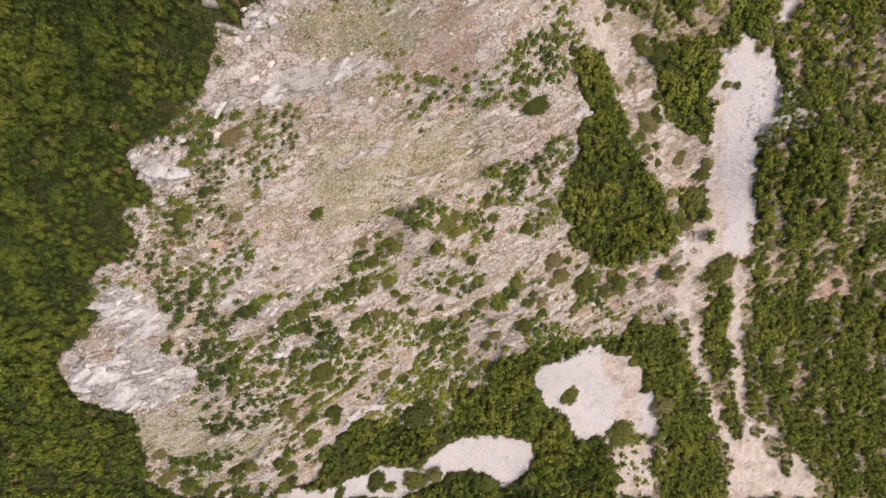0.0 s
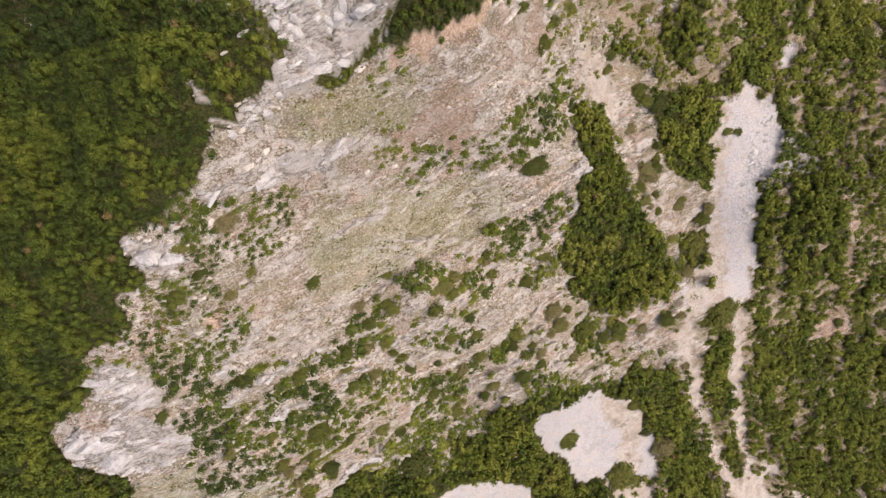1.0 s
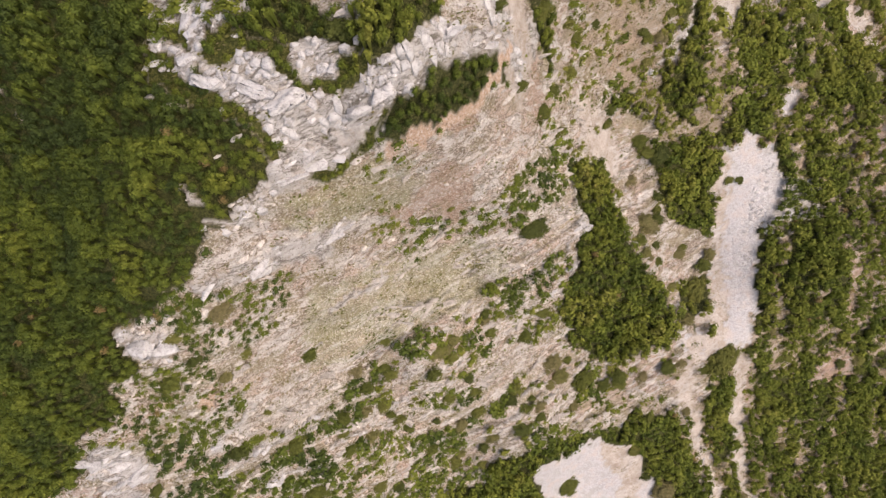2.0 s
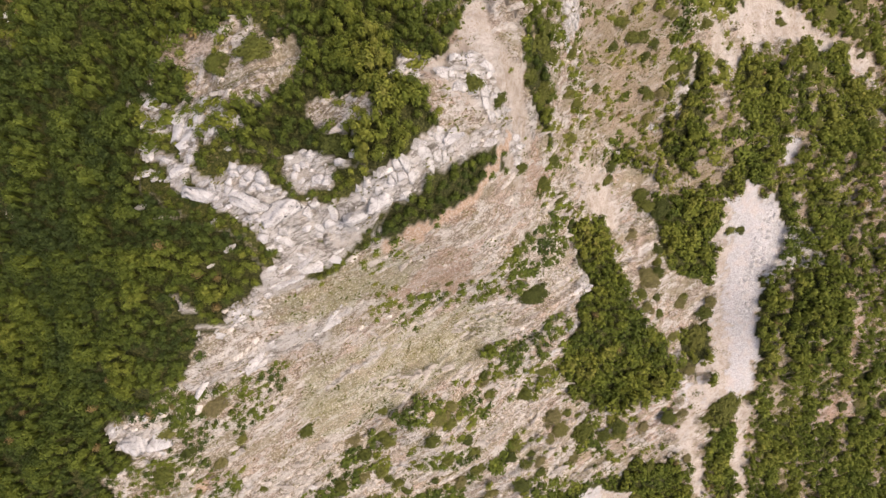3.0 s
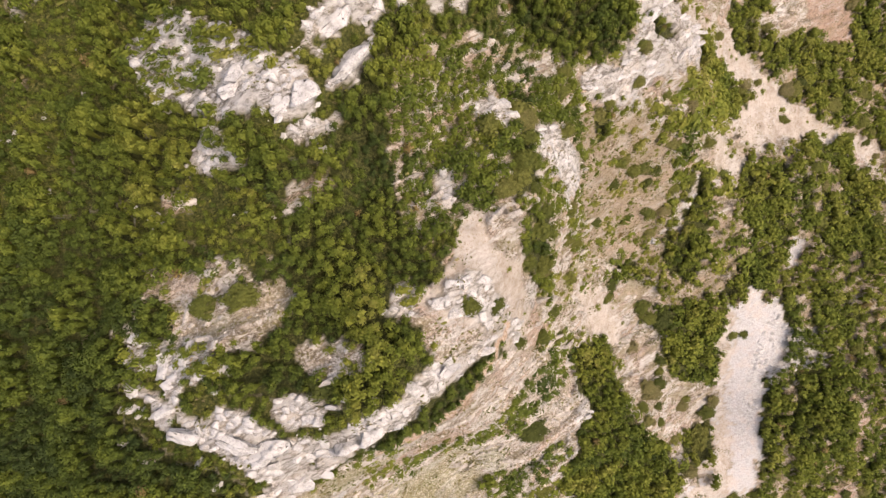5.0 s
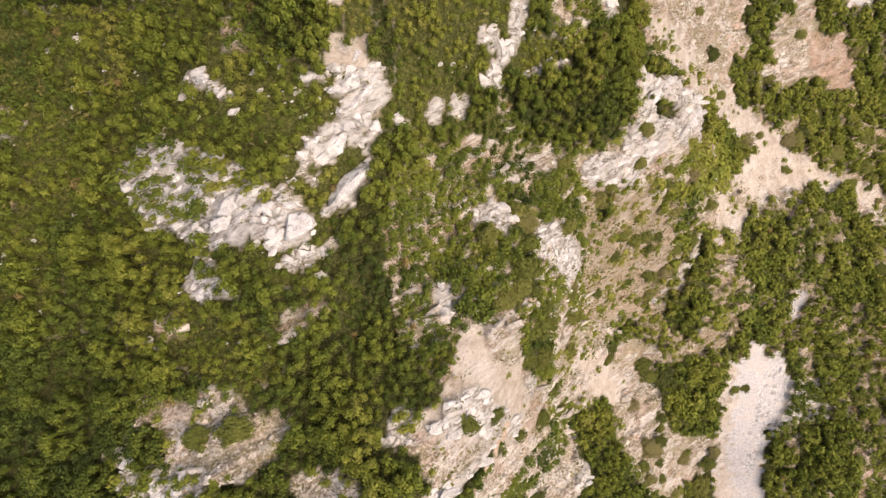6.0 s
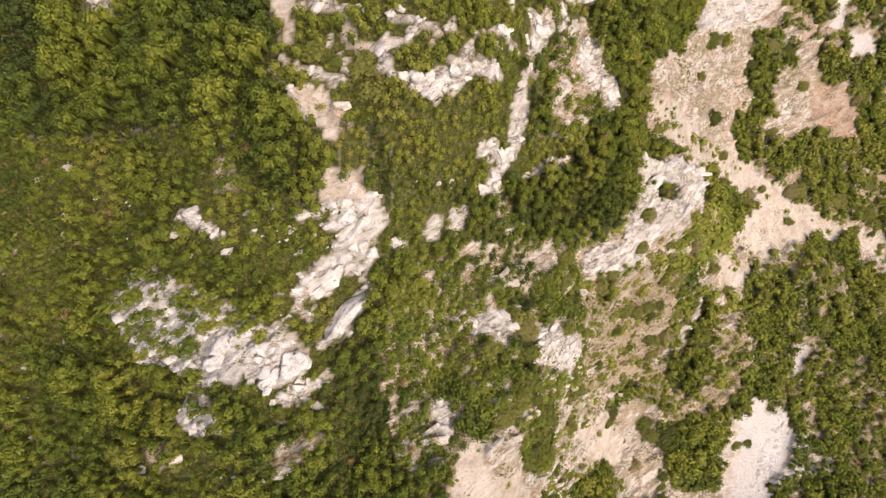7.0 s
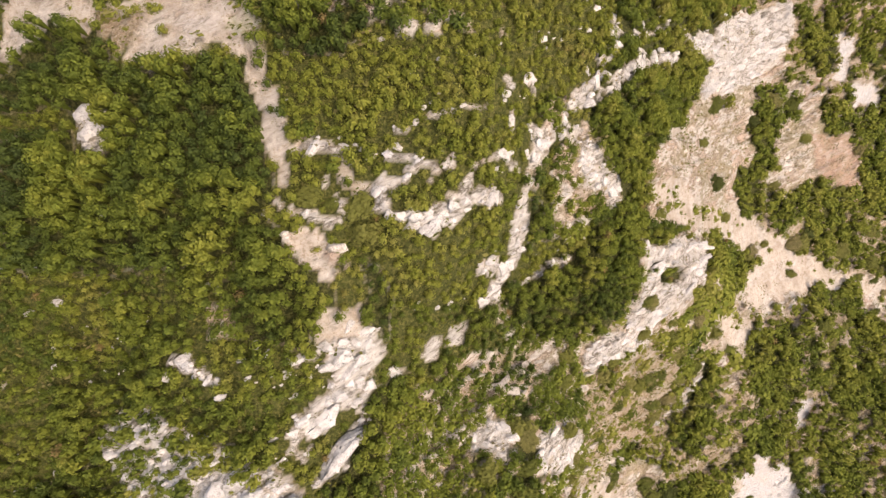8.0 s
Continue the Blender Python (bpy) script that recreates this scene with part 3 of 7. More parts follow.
cover('grass', 0.03, [(-11.8, 83.6), (-10.2, 83.6), (-9.4, 81), (-10.1, 80.7), (-11.4, 81.7)])
cover('white', 0.15, [(-20.3, 77.1), (-18.7, 77.1), (-18.7, 74.4), (-19.7, 75)])
cover('litter', 0.97, [(52.9, 28.7), (59.7, 30.7), (68, 29.9), (68.8, 20.2), (74.3, 12.5), (64.1, 11.2), (55.1, 14.7), (54.5, 23.2)])
cover('litter', 0.97, [(77.6, -9.7), (83.7, -2.6), (92.6, -0.3), (104.7, -45.6), (86.1, -44), (82.8, -32.9), (75.3, -31.2), (73.1, -23.5), (80.3, -18.5)])
cover('litter', 0.95, [(36.4, 45.9), (46.1, 47.7), (54.7, 49.1), (54.8, 43.5), (49.5, 43.5), (47.1, 41.6), (43.9, 41.6), (36.8, 42.1)])
cover('litter', 0.93, [(58.4, 39.7), (63.2, 42.9), (71, 41.7), (71.9, 33.3), (64.2, 33.9), (59.5, 36.3)])
cover('litter', 0.95, [(61.3, 66.9), (74.6, 69.1), (75.1, 61.2), (71.8, 50.8), (72.5, 43.2), (65, 47.6), (60.7, 54.9), (56.7, 60.6)])
cover('litter', 0.92, [(46.5, 56.6), (54.6, 58.6), (57.4, 52.8), (53.5, 49.6), (46.3, 50.5)])
cover('litter', 0.95, [(55.3, 40.8), (64, 45.7), (75.1, 43.2), (76.7, 31.9), (64, 32.8), (58.4, 36.4)])
cover('litter', 0.95, [(55.6, 110.2), (61.7, 111.1), (60.8, 105), (58.1, 98.6), (54.2, 105.6)])
cover('litter', 0.95, [(64.1, 106.9), (69.6, 107.6), (75.7, 95.2), (71.4, 93.9), (66.2, 96.5)])
cover('litter', 0.95, [(61.7, 86), (67.5, 85.7), (71.1, 80.4), (65.2, 77.1), (56.6, 80.1)])
cover('litter', 0.92, [(60.5, 67.6), (71.4, 68.7), (81.6, 65.8), (76.7, 58.1), (65.5, 60.3), (58.4, 63.2)])
cover('litter', 0.98, [(-24.7, 79.5), (-21.3, 82.3), (-18.3, 82), (-18.1, 78.2), (-20.3, 77.7), (-23, 77.3), (-24.9, 76.9)])
cover('litter', 0.98, [(-18.1, 80.1), (-13.6, 79.3), (-10.4, 80.1), (-9.2, 77.3), (-8.6, 74.3), (-8.3, 72.2), (-8.4, 68.8), (-11, 68.1), (-18.6, 68.3), (-25.6, 68), (-25.1, 75.3), (-20.7, 76.8), (-20.1, 74.7), (-18.5, 74.1), (-18.2, 77.5)])
cover('litter', 0.98, [(-11, 68.1), (-8.1, 70.4), (-7.5, 68.8), (-5.7, 67.5), (-6, 63.9), (-8.6, 63.4), (-11, 65.3)])
cover('litter', 0.97, [(-9, 83.4), (-3.5, 83.7), (-3.2, 81.8), (-4.8, 80.4), (-8.1, 80.7)])
cover('litter', 0.97, [(-3.5, 67.9), (-1.6, 68.3), (-2.1, 63.8), (-3.2, 64.5)])
cover('litter', 0.98, [(-24.6, 54.8), (-20.6, 55.5), (-16.3, 54.7), (-15.6, 52.6), (-16.3, 48.9), (-19, 47.3), (-25.3, 47.9)])
cover('litter', 0.95, [(-15.8, 60.6), (-11.1, 61), (-8.6, 60.1), (-9, 57.4), (-10.6, 56.4), (-15.7, 56.8)])
cover('litter', 0.98, [(-11.7, 50.8), (-7.7, 51.1), (-7.5, 49.6), (-9.8, 47.5), (-12.3, 48.3)])
cover('litter', 0.98, [(-8.5, 47.1), (-2.2, 47.3), (0.6, 46.1), (-2.4, 41.4), (-8.5, 41.7)])
cover('litter', 0.98, [(-29.2, 47.1), (-21.2, 47.6), (-19.6, 43.4), (-21.4, 40.3), (-29.9, 39.9)])
cover('litter', 0.98, [(-9.1, 48.1), (-2.9, 50.9), (-1.2, 47.8), (-0.3, 44.4), (-3, 42), (-2.9, 39.8), (-2.9, 38), (-6.3, 37.9), (-8.9, 38.9), (-9.3, 44.4)])
cover('white', 0.03, [(8.5, 54.6), (10, 54.4), (11.8, 54.6), (13.7, 55.4), (13.7, 54.1), (12.1, 51.4), (11, 51.4), (10.1, 51.8), (9.1, 51.5), (8.7, 52.6)])
cover('scree', 0.06, [(19, 63), (24.6, 65.2), (26, 64.5), (24, 62.5), (22, 60.6), (19.6, 59.1), (18.5, 60.5), (18.8, 62.2)])
cover('dry', 0.3, [(9.6, 48.7), (16.5, 53), (22.5, 55.5), (28.1, 53.6), (27.8, 49), (25.2, 45.7), (15.2, 43.5), (10.5, 43.8)])
cover('litter', 0.85, [(34.1, 56.4), (38.3, 58.7), (40.2, 56.1), (38.9, 50.5), (35.4, 48.8), (29.4, 46.2), (27.4, 46), (30.8, 48.6), (34.5, 52.4)])
cover('scree', 0.05, [(35.5, 61.8), (43.7, 65.5), (47.9, 61.9), (48.2, 58.8), (45.1, 58.7), (42.3, 60.6), (38, 59.6)])
cover('scree', 0.1, [(40.8, 56.2), (43.8, 57.6), (45, 52.7), (48.4, 51.3), (45, 50.6), (41.7, 53.1)])
cover('litter', 0.92, [(46.6, 62.5), (54.9, 62.9), (56.5, 58.3), (54.6, 53.8), (47.3, 52.9), (46.4, 58.1)])
cover('litter', 0.92, [(58.3, 66.6), (67.8, 69.7), (77.1, 66.2), (74.5, 55.5), (74.1, 48.2), (65.9, 48), (59.4, 54.2)])
cover('scree', 0.2, [(43.6, 76), (49.4, 76.5), (53.5, 75.9), (55.9, 73.5), (59.2, 73.7), (64.8, 70), (74.1, 67.9), (84.5, 65.2), (83.1, 63.1), (73.4, 65), (64.6, 68.5), (58.3, 66.6), (56.2, 64.1), (49.3, 64.9), (45.3, 67.4), (45.3, 70.8), (48.1, 74.4)])
cover('litter', 0.97, [(15.9, 60.6), (17.9, 61), (18.8, 59.7), (17.6, 57.3), (16, 57.8)])
cover('litter', 0.97, [(7.3, 47.1), (9.9, 49.3), (10.9, 48.7), (9.7, 45.8), (7.8, 45.3)])
cover('litter', 1, [(19.5, 35.3), (25, 36.3), (25.8, 30.6), (26.5, 27.3), (29.3, 23.1), (37.4, 17.5), (37.5, 12.8), (18.5, 15), (18.9, 20.7), (19.5, 27.7), (17.6, 32.2)])
cover('scree', 0.1, [(17.3, 36.6), (20, 40.4), (25.8, 40.4), (27.1, 35.5), (30.2, 35.6), (34.1, 35.6), (35.2, 34.8), (32.2, 32.2), (33.4, 30.5), (37.3, 27.7), (40.4, 26.6), (46.2, 26.5), (47.5, 22.5), (42.8, 21.6), (40.1, 17.1), (37.3, 18.4), (31.7, 20.1), (32.6, 22.7), (27.5, 25.7), (26.8, 29.8), (26.6, 34.7), (22.8, 36.2)])
cover('litter', 0.95, [(53.9, 21.7), (55.1, 26.6), (60.4, 29.4), (67.4, 29.4), (67.3, 24.8), (75, 11.2), (55.3, 11.7), (54.9, 16.8)])
cover('dry', 0.93, [(56.5, 43.1), (66.9, 46.2), (74.8, 43.5), (76.4, 34.1), (64, 35), (58.7, 36.8), (56.5, 39.5)])
cover('gravel', 0, [(43.8, 40.5), (48.1, 40.2), (48.1, 43.6), (50.1, 43.7), (51.1, 41.6), (55.7, 41.3), (57.7, 35.9), (56.6, 31.3), (53.7, 27.5), (53.8, 22.7), (52.7, 20.7), (54.3, 17.8), (52.7, 14.8), (52.9, 11.7), (42.9, 12.3), (45.5, 15), (48, 17.7), (47.7, 26.5), (45.8, 34), (46.2, 36.7)])
cover('tan', 0, [(43.9, 40.1), (46.6, 39.3), (47.9, 30.3), (50.2, 16.8), (48.9, 11.9), (43.4, 12.2), (48, 17.7), (47.9, 26.5)])
cover('gravel', 0.08, [(51.1, 41.1), (55.1, 41.3), (57.7, 35.9), (62.9, 34.1), (63.7, 31.2), (61.4, 29.4), (58.6, 30.3), (56.6, 30.3), (53.2, 27.5), (51.4, 32.2)])
cover('white', 0.3, [(-19.8, 59), (-17.8, 59.3), (-16.9, 57.5), (-15.9, 56.1), (-14.1, 55.5), (-13.4, 54.1), (-15.2, 54), (-16.4, 55), (-18.1, 56.4), (-19.7, 55.3), (-20, 56.8)])
cover('heath', 0.9, [(-16.6, 58.2), (-14.3, 59.2), (-10, 59.2), (-9.5, 57.2), (-11.8, 56.8), (-13.3, 55.8), (-15.4, 56.1)])
cover('white', 0.04, [(-13.1, 56.2), (-11.8, 56.5), (-11.2, 55.5), (-10.2, 55.1), (-10, 56.5), (-8.5, 56.7), (-7.4, 55.1), (-7.4, 54), (-8.7, 53.4), (-9.4, 52.3), (-12, 53.1), (-13.3, 53.7)])
cover('white', 0.25, [(-14.8, 52.6), (-13.5, 53.4), (-12.5, 52), (-12.2, 50.6), (-11.9, 49.8), (-15.1, 49.6), (-15.5, 50.7)])
cover('white', 0.2, [(-9.4, 58.5), (-8.5, 58.5), (-8.2, 56.8), (-9.2, 56.8)])
cover('white', 0, [(-7.4, 58.9), (-6.6, 59.9), (-5.3, 61), (-4.7, 61.4), (-5.4, 59.3), (-6.4, 57.5), (-7.1, 57.9), (-7, 56.8), (-7.6, 56.8), (-7.9, 58.2)])
cover('white', 0, [(-6.1, 55.4), (-5.5, 56.8), (-4.1, 59), (-3.8, 57.9), (-4.9, 55.7), (-5.9, 54.6)])
cover('white', 0.05, [(-9, 51.6), (-7.8, 52.2), (-6.8, 53.2), (-6.3, 53.9), (-6.9, 52.1), (-8.5, 50.8)])
cover('scree', 0.1, [(-9.4, 47.2), (-9, 48.2), (-7.7, 49.6), (-6.9, 49.5), (-7.1, 48.4), (-8.4, 47.4), (-9.1, 46.6)])
cover('scree', 0.1, [(-18.3, 47.9), (-16.1, 48.5), (-15.5, 47), (-17.5, 46.3)])
cover('tan', 0.02, [(-5.7, 65.2), (-3.8, 65.6), (-3.7, 64.2), (-5.2, 63.4), (-5.8, 64)])
cover('white', 0.04, [(-5.7, 63.3), (-3.9, 64.2), (-2.9, 64.5), (-2.9, 63.6), (-2.3, 63.4), (-3.7, 61.5), (-4.1, 60.1), (-5.4, 59.8), (-6.3, 59.9), (-5.3, 61), (-5.5, 62.3)])
cover('white', 0.05, [(-7.7, 62.4), (-5.8, 63.3), (-5.7, 62.8), (-6.8, 62.3)])
cover('white', 0.1, [(-14.8, 63.7), (-13.6, 63.2), (-12.6, 62.8), (-12.5, 62.3), (-14.1, 62.4), (-14.4, 63)])
cover('white', 0.05, [(-8.5, 71.9), (-7.5, 71.6), (-6.2, 71), (-4.9, 71), (-4.6, 70.7), (-6.2, 70.3), (-7.5, 70.6), (-8.1, 71.1)])
cover('scree', 0.3, [(-7.2, 70.3), (-4.9, 70.4), (-4.6, 69.8), (-6.2, 69.7), (-5.3, 69.1), (-6.2, 68.4), (-5, 67.4), (-5.6, 67.2), (-6.6, 68.2), (-7.3, 69)])
cover('dry', 0.5, [(-27.4, 57.1), (-24.8, 57.1), (-24.2, 55.7), (-25.8, 54.5), (-27.7, 54.9)])
cover('litter', 0.99, [(-24.7, 54.5), (-23.1, 55.3), (-19.9, 55.3), (-17.8, 55), (-15.7, 53.3), (-15.8, 51.8), (-18.6, 50.1), (-20.8, 49.7), (-24.7, 50.7), (-25.3, 52.6)])
cover('litter', 0.98, [(-10, 68.2), (-6.9, 68.2), (-5.6, 67.6), (-5.1, 66), (-6, 65.5), (-6.4, 63.4), (-9.8, 63.7), (-11.4, 65), (-11.4, 66.6)])
cover('white', 0.04, [(-2.8, 72), (-2, 71.8), (-1.8, 70.9), (-1, 71), (1.4, 71.6), (2.5, 72.2), (2.5, 71.1), (0.7, 70), (-1, 70.3), (-2.3, 70.3)])
cover('white', 0.05, [(3.6, 73), (4.8, 73.6), (5.3, 72.6), (3.6, 71.9)])
cover('white', 0.12, [(3.4, 68.9), (5.6, 69.9), (6.2, 68.4), (6.1, 67.2), (4.4, 66), (3.9, 67), (3.4, 67.6)])
cover('litter', 1, [(6.6, 66.9), (9, 67.3), (12, 69.4), (14.9, 68.4), (17.6, 67.3), (17.5, 65.3), (14.1, 64.5), (11.9, 62.9), (9.7, 63.7), (7, 64.4)])
cover('litter', 0.9, [(7.1, 73.2), (8.8, 73.8), (9.7, 70.7), (7.5, 70.2)])
cover('scree', 0.15, [(9.3, 73.6), (11, 73.8), (11.5, 71.5), (9.9, 71.1)])
cover('scree', 0.35, [(10.8, 76.5), (14.9, 77.6), (15.6, 76.4), (11.5, 74.8)])
cover('white', 0.1, [(15.7, 75.6), (17, 76.2), (16.8, 74.7), (14.5, 73.9)])
cover('scree', 0.05, [(20.8, 79.4), (27.4, 85.1), (37.6, 90.4), (37.6, 75.4), (33.8, 73.5), (25, 73.9), (21.1, 74.3), (20.6, 76.7)])
cover('rock', 0.15, [(21.1, 70.5), (28.6, 72.5), (31.6, 71.4), (28.3, 68), (26.5, 65.9), (23.1, 64.4), (19.1, 63.5), (18, 64.9), (20.6, 67.2), (20.4, 68.7)])
cover('scree', 0.28, [(9.1, 63.2), (11.9, 62.4), (16.9, 63.3), (20.8, 61.5), (11.9, 60.9), (9.1, 61.3)])
cover('rock', 0, [(8.9, 56.1), (10.6, 55.6), (11.6, 54.6), (13.3, 54.4), (15, 52.4), (14.2, 49.2), (11.2, 51.7), (9, 53.1), (8.6, 54.4)])
cover('scree', 0.12, [(2.7, 57.9), (4.5, 57.5), (6.5, 56.8), (6.2, 54.9), (5.3, 55.8), (3.6, 55.4)])
cover('scree', 0.04, [(3, 48.2), (4.7, 48.1), (5.6, 48.4), (7.6, 48.1), (8.4, 46.9), (7.9, 42.7), (2.6, 45), (3, 46.7)])
cover('white', 0.2, [(0.6, 51), (1.8, 50.1), (1.6, 48.6), (0.8, 49.4)])
cover('dry', 0.22, [(15.3, 54.7), (25.1, 53.9), (28.1, 49.7), (24.7, 45.9), (20.4, 43.8), (17.7, 47.4)])
cover('scree', 0.08, [(20.6, 42.2), (26.5, 39.9), (29.2, 44.5), (33.8, 42.6), (33.2, 39.2), (30.6, 36.8), (34.7, 33), (31.7, 31.7), (27.6, 32.4), (26.7, 36.5), (19.8, 39.3)])
cover('red', 0.1, [(18.4, 58), (23.9, 58.1), (23.1, 55.4), (19.1, 56.2)])
cover('scree', 0.1, [(28.4, 53.7), (32.4, 55.9), (34.3, 53.5), (32.3, 51.2)])
cover('litter', 1, [(-4.2, 56.8), (-2.4, 59), (-0.6, 56.7), (-0.2, 51), (-2.2, 48.7), (-2.1, 45.4), (-5.7, 45.9), (-5.6, 53.9)])
cover('scree', 0.04, [(-24.4, 0.5), (-21, 3.6), (-19.3, 4.9), (-15.3, 4.6), (-18.7, 2.5), (-22, -0.1), (-23.6, -0.1)])
cover('scree', 0.05, [(-22.9, -3.6), (-15.8, -0.2), (-12, -0.5), (-16.1, -3), (-21.5, -5.1)])
cover('scree', 0.05, [(-6.4, 2.9), (-1.9, 0.6), (5.6, 0.7), (1.4, -1.9), (-3.6, -3.5), (-6.6, -1.7)])
cover('scree', 0.06, [(3.2, -4.6), (10.2, -2.8), (10.4, -5.5), (6, -7.4), (2.3, -7.4)])
cover('scree', 0.8, [(-20.2, -2.2), (-18, 0.5), (-14.9, 2.6), (-15.1, 0.6), (-17.7, -1.5), (-20, -3.7)])
cover('scree', 0.8, [(-14.6, -0.2), (-13.2, 2), (-10.3, 2.8), (-10.7, 0.6), (-13.3, -0.5)])
cover('scree', 0.8, [(-10.8, -1.7), (-7.2, 0.7), (-6.2, -0.6), (-9.5, -2.4)])
cover('scree', 0.8, [(-3.7, -4.3), (1.4, -2.8), (6.5, -0.2), (5.7, -1.9), (2.3, -4.6), (1.4, -6.4), (-2.9, -6.1)])
cover('scree', 0.8, [(6.5, -0.2), (8.2, 2.4), (10.4, 3.3), (9.6, 1.5), (7.9, -0.6)])
cover('scree', 0.8, [(-17.9, -9.3), (-14.3, -8.7), (-14.7, -11.3), (-17.7, -12)])
cover('scree', 0.8, [(-24.1, -8.1), (-20.8, -7.4), (-17.9, -6), (-18.2, -7.6), (-22.8, -10.6), (-24.9, -11.3)])
cover('scree', 0.8, [(-25.8, -14.8), (-20.6, -13), (-20.9, -14.5), (-25.4, -16.2)])
cover('scree', 0.8, [(-32.4, -16.1), (-28.7, -15.5), (-29.1, -17.9), (-32.9, -17.6)])
cover('scree', 0.8, [(-7.3, -13.2), (-2.1, -9.9), (3.3, -10.3), (9, -11.9), (7.2, -13.9), (-0.4, -14), (-6.6, -14.9)])
cover('scree', 0.8, [(-25.1, -1.4), (-22, -0.1), (-22.9, -1.5), (-25, -2.8)])
cover('scree', 0.8, [(-28.8, 2.2), (-26.6, 2.8), (-23.8, 2.3), (-25.4, 0.5), (-28.2, -0.1), (-29.5, 0.5)])
cover('scree', 0.8, [(-29.2, -5.5), (-27.3, -4.9), (-27.3, -8.7), (-27.8, -10.2), (-30.5, -10.1)])
cover('scree', 0.8, [(-16.2, -3.8), (-14.1, -2.3), (-13.6, -3.8), (-15.4, -4.9)])
cover('scree', 0.8, [(-22.6, 3), (-19.6, 5.5), (-20.5, 3.6), (-23, 1.8)])
cover('scree', 0.8, [(-1.9, 2.9), (5.4, 3.9), (5.5, 2.3), (-1.1, 1.8)])
cover('scree', 0.12, [(41.2, 3.7), (45.7, 3.8), (48.4, -0.2), (47.1, -4.4), (43.1, -3.3)])
cover('scree', 0.1, [(31.9, 3.7), (36.4, 7.5), (39.1, 3.7), (36.7, -0.2), (33.6, -1.2)])
cover('litter', 0.97, [(34.4, -6.3), (41.9, -3.3), (46, -11), (52, -20.7), (49.4, -22.8), (43.8, -21.2), (40.7, -16.4), (37.8, -12.9)])
cover('scree', 0.6, [(-20.2, 11.8), (-16.1, 15.1), (-16, 13.9), (-18.8, 11.1)])
cover('red', 0.03, [(-6.5, 24.4), (-2.5, 26.7), (0.9, 28), (1, 27), (-3.9, 24.8)])
cover('grass', 0.05, [(-13.3, 22.5), (-9.5, 25), (-4.6, 26.9), (-1.3, 28), (-2.5, 27), (-7, 24.5), (-11.8, 22.4)])
cover('rock', 0, [(-18.7, 16.9), (-15.3, 19.1), (-12.9, 20.6), (-9.3, 23.1), (-8.3, 23.9), (-8.4, 23.3), (-11.3, 21.2), (-13.4, 20), (-15.5, 18.4), (-18, 16.7)])
cover('rock', 0, [(-12, 15.2), (-9.2, 17.6), (-6.6, 19.6), (-7.1, 18.2), (-10, 16.1), (-12.2, 14.5)])
cover('rock', 0, [(-20, 17.9), (-18.9, 18.5), (-18, 18.2), (-19.3, 17.2), (-20.4, 17.2)])
cover('rock', 0.03, [(-40.8, -5.5), (-36.8, -6.8), (-31.7, -6.5), (-32.9, -10.3), (-36.9, -13.2), (-40.7, -12.6), (-44.6, -12.1)])
cover('scree', 0.8, [(-30.4, 1.4), (-24.4, 3), (-22.3, 4.1), (-21.5, 3.8), (-24.5, 1.1), (-26.2, -0.4), (-29.8, -1.6), (-31, -0.7)])
cover('scree', 0.85, [(-26.7, -1.6), (-22.3, -0), (-22.2, -1.3), (-25.8, -2.9)])
cover('scree', 0.62, [(-21.1, -2.1), (-18.1, 0.4), (-14.7, 3), (-15, -0.9), (-17.2, -3.1), (-20.2, -3)])
cover('scree', 0.75, [(-14.6, 0.4), (-10.5, 3.1), (-10.2, 1.3), (-13.5, -0.4)])
cover('scree', 0.85, [(-29.6, -6.2), (-26.1, -3.7), (-26.4, -7.3), (-28.1, -10.1), (-30.6, -10)])
cover('scree', 0.72, [(-27.3, -12.8), (-23.1, -9), (-19.4, -8.3), (-21, -12.3), (-20.8, -15.1), (-26.7, -16.8), (-32.2, -16.4), (-32.1, -15.3)])
cover('scree', 0.92, [(-18.4, -9.8), (-15.6, -7.9), (-12.5, -7.6), (-13.2, -9.2), (-15.4, -11.7), (-18.2, -10.9)])
cover('scree', 0.62, [(-3.7, -4.1), (1.5, -2.7), (1.6, -13.1), (-3.5, -13.2), (-5.5, -10.6)])
cover('scree', 0.92, [(-8, -17.2), (-1.9, -15.3), (-0.2, -17.3), (-1.3, -19.8), (-7.6, -19.4)])
cover('scree', 0.62, [(-38.8, -21.4), (-28.7, -20.9), (-28.5, -22.2), (-34.2, -24.3), (-38.3, -22.7)])
cover('scree', 0.56, [(-10.7, -0.5), (-4.9, 1.4), (-4.1, -0.5), (-8.6, -6.9), (-10.3, -6.7), (-10.4, -2.8)])
cover('scree', 0.76, [(6.2, 18.7), (12.5, 19.8), (16.2, 22.6), (17.5, 21.4), (13.7, 18.2), (7.9, 14.3), (6.3, 15.5)])
cover('scree', 0.85, [(1, 10.1), (5.8, 13.1), (5.4, 11.2), (1.9, 9.8)])
cover('scree', 0.62, [(9.8, 10), (15.7, 14.3), (18, 14.5), (16.7, 12.1), (12.8, 9.8)])
cover('scree', 0.82, [(9.4, 26), (10.3, 29.6), (13.3, 33.4), (15.5, 35.1), (16.5, 31.5), (12.7, 27.5), (10.8, 26)])
cover('scree', 0.88, [(-5.4, 21.6), (-3, 24.3), (0.5, 25.5), (2.2, 24.7), (-1.6, 23.4), (-4.8, 20.8)])
cover('scree', 0.72, [(1.4, 24.5), (2.6, 26.3), (4.9, 27.2), (4.7, 25.8), (2.2, 24.2)])
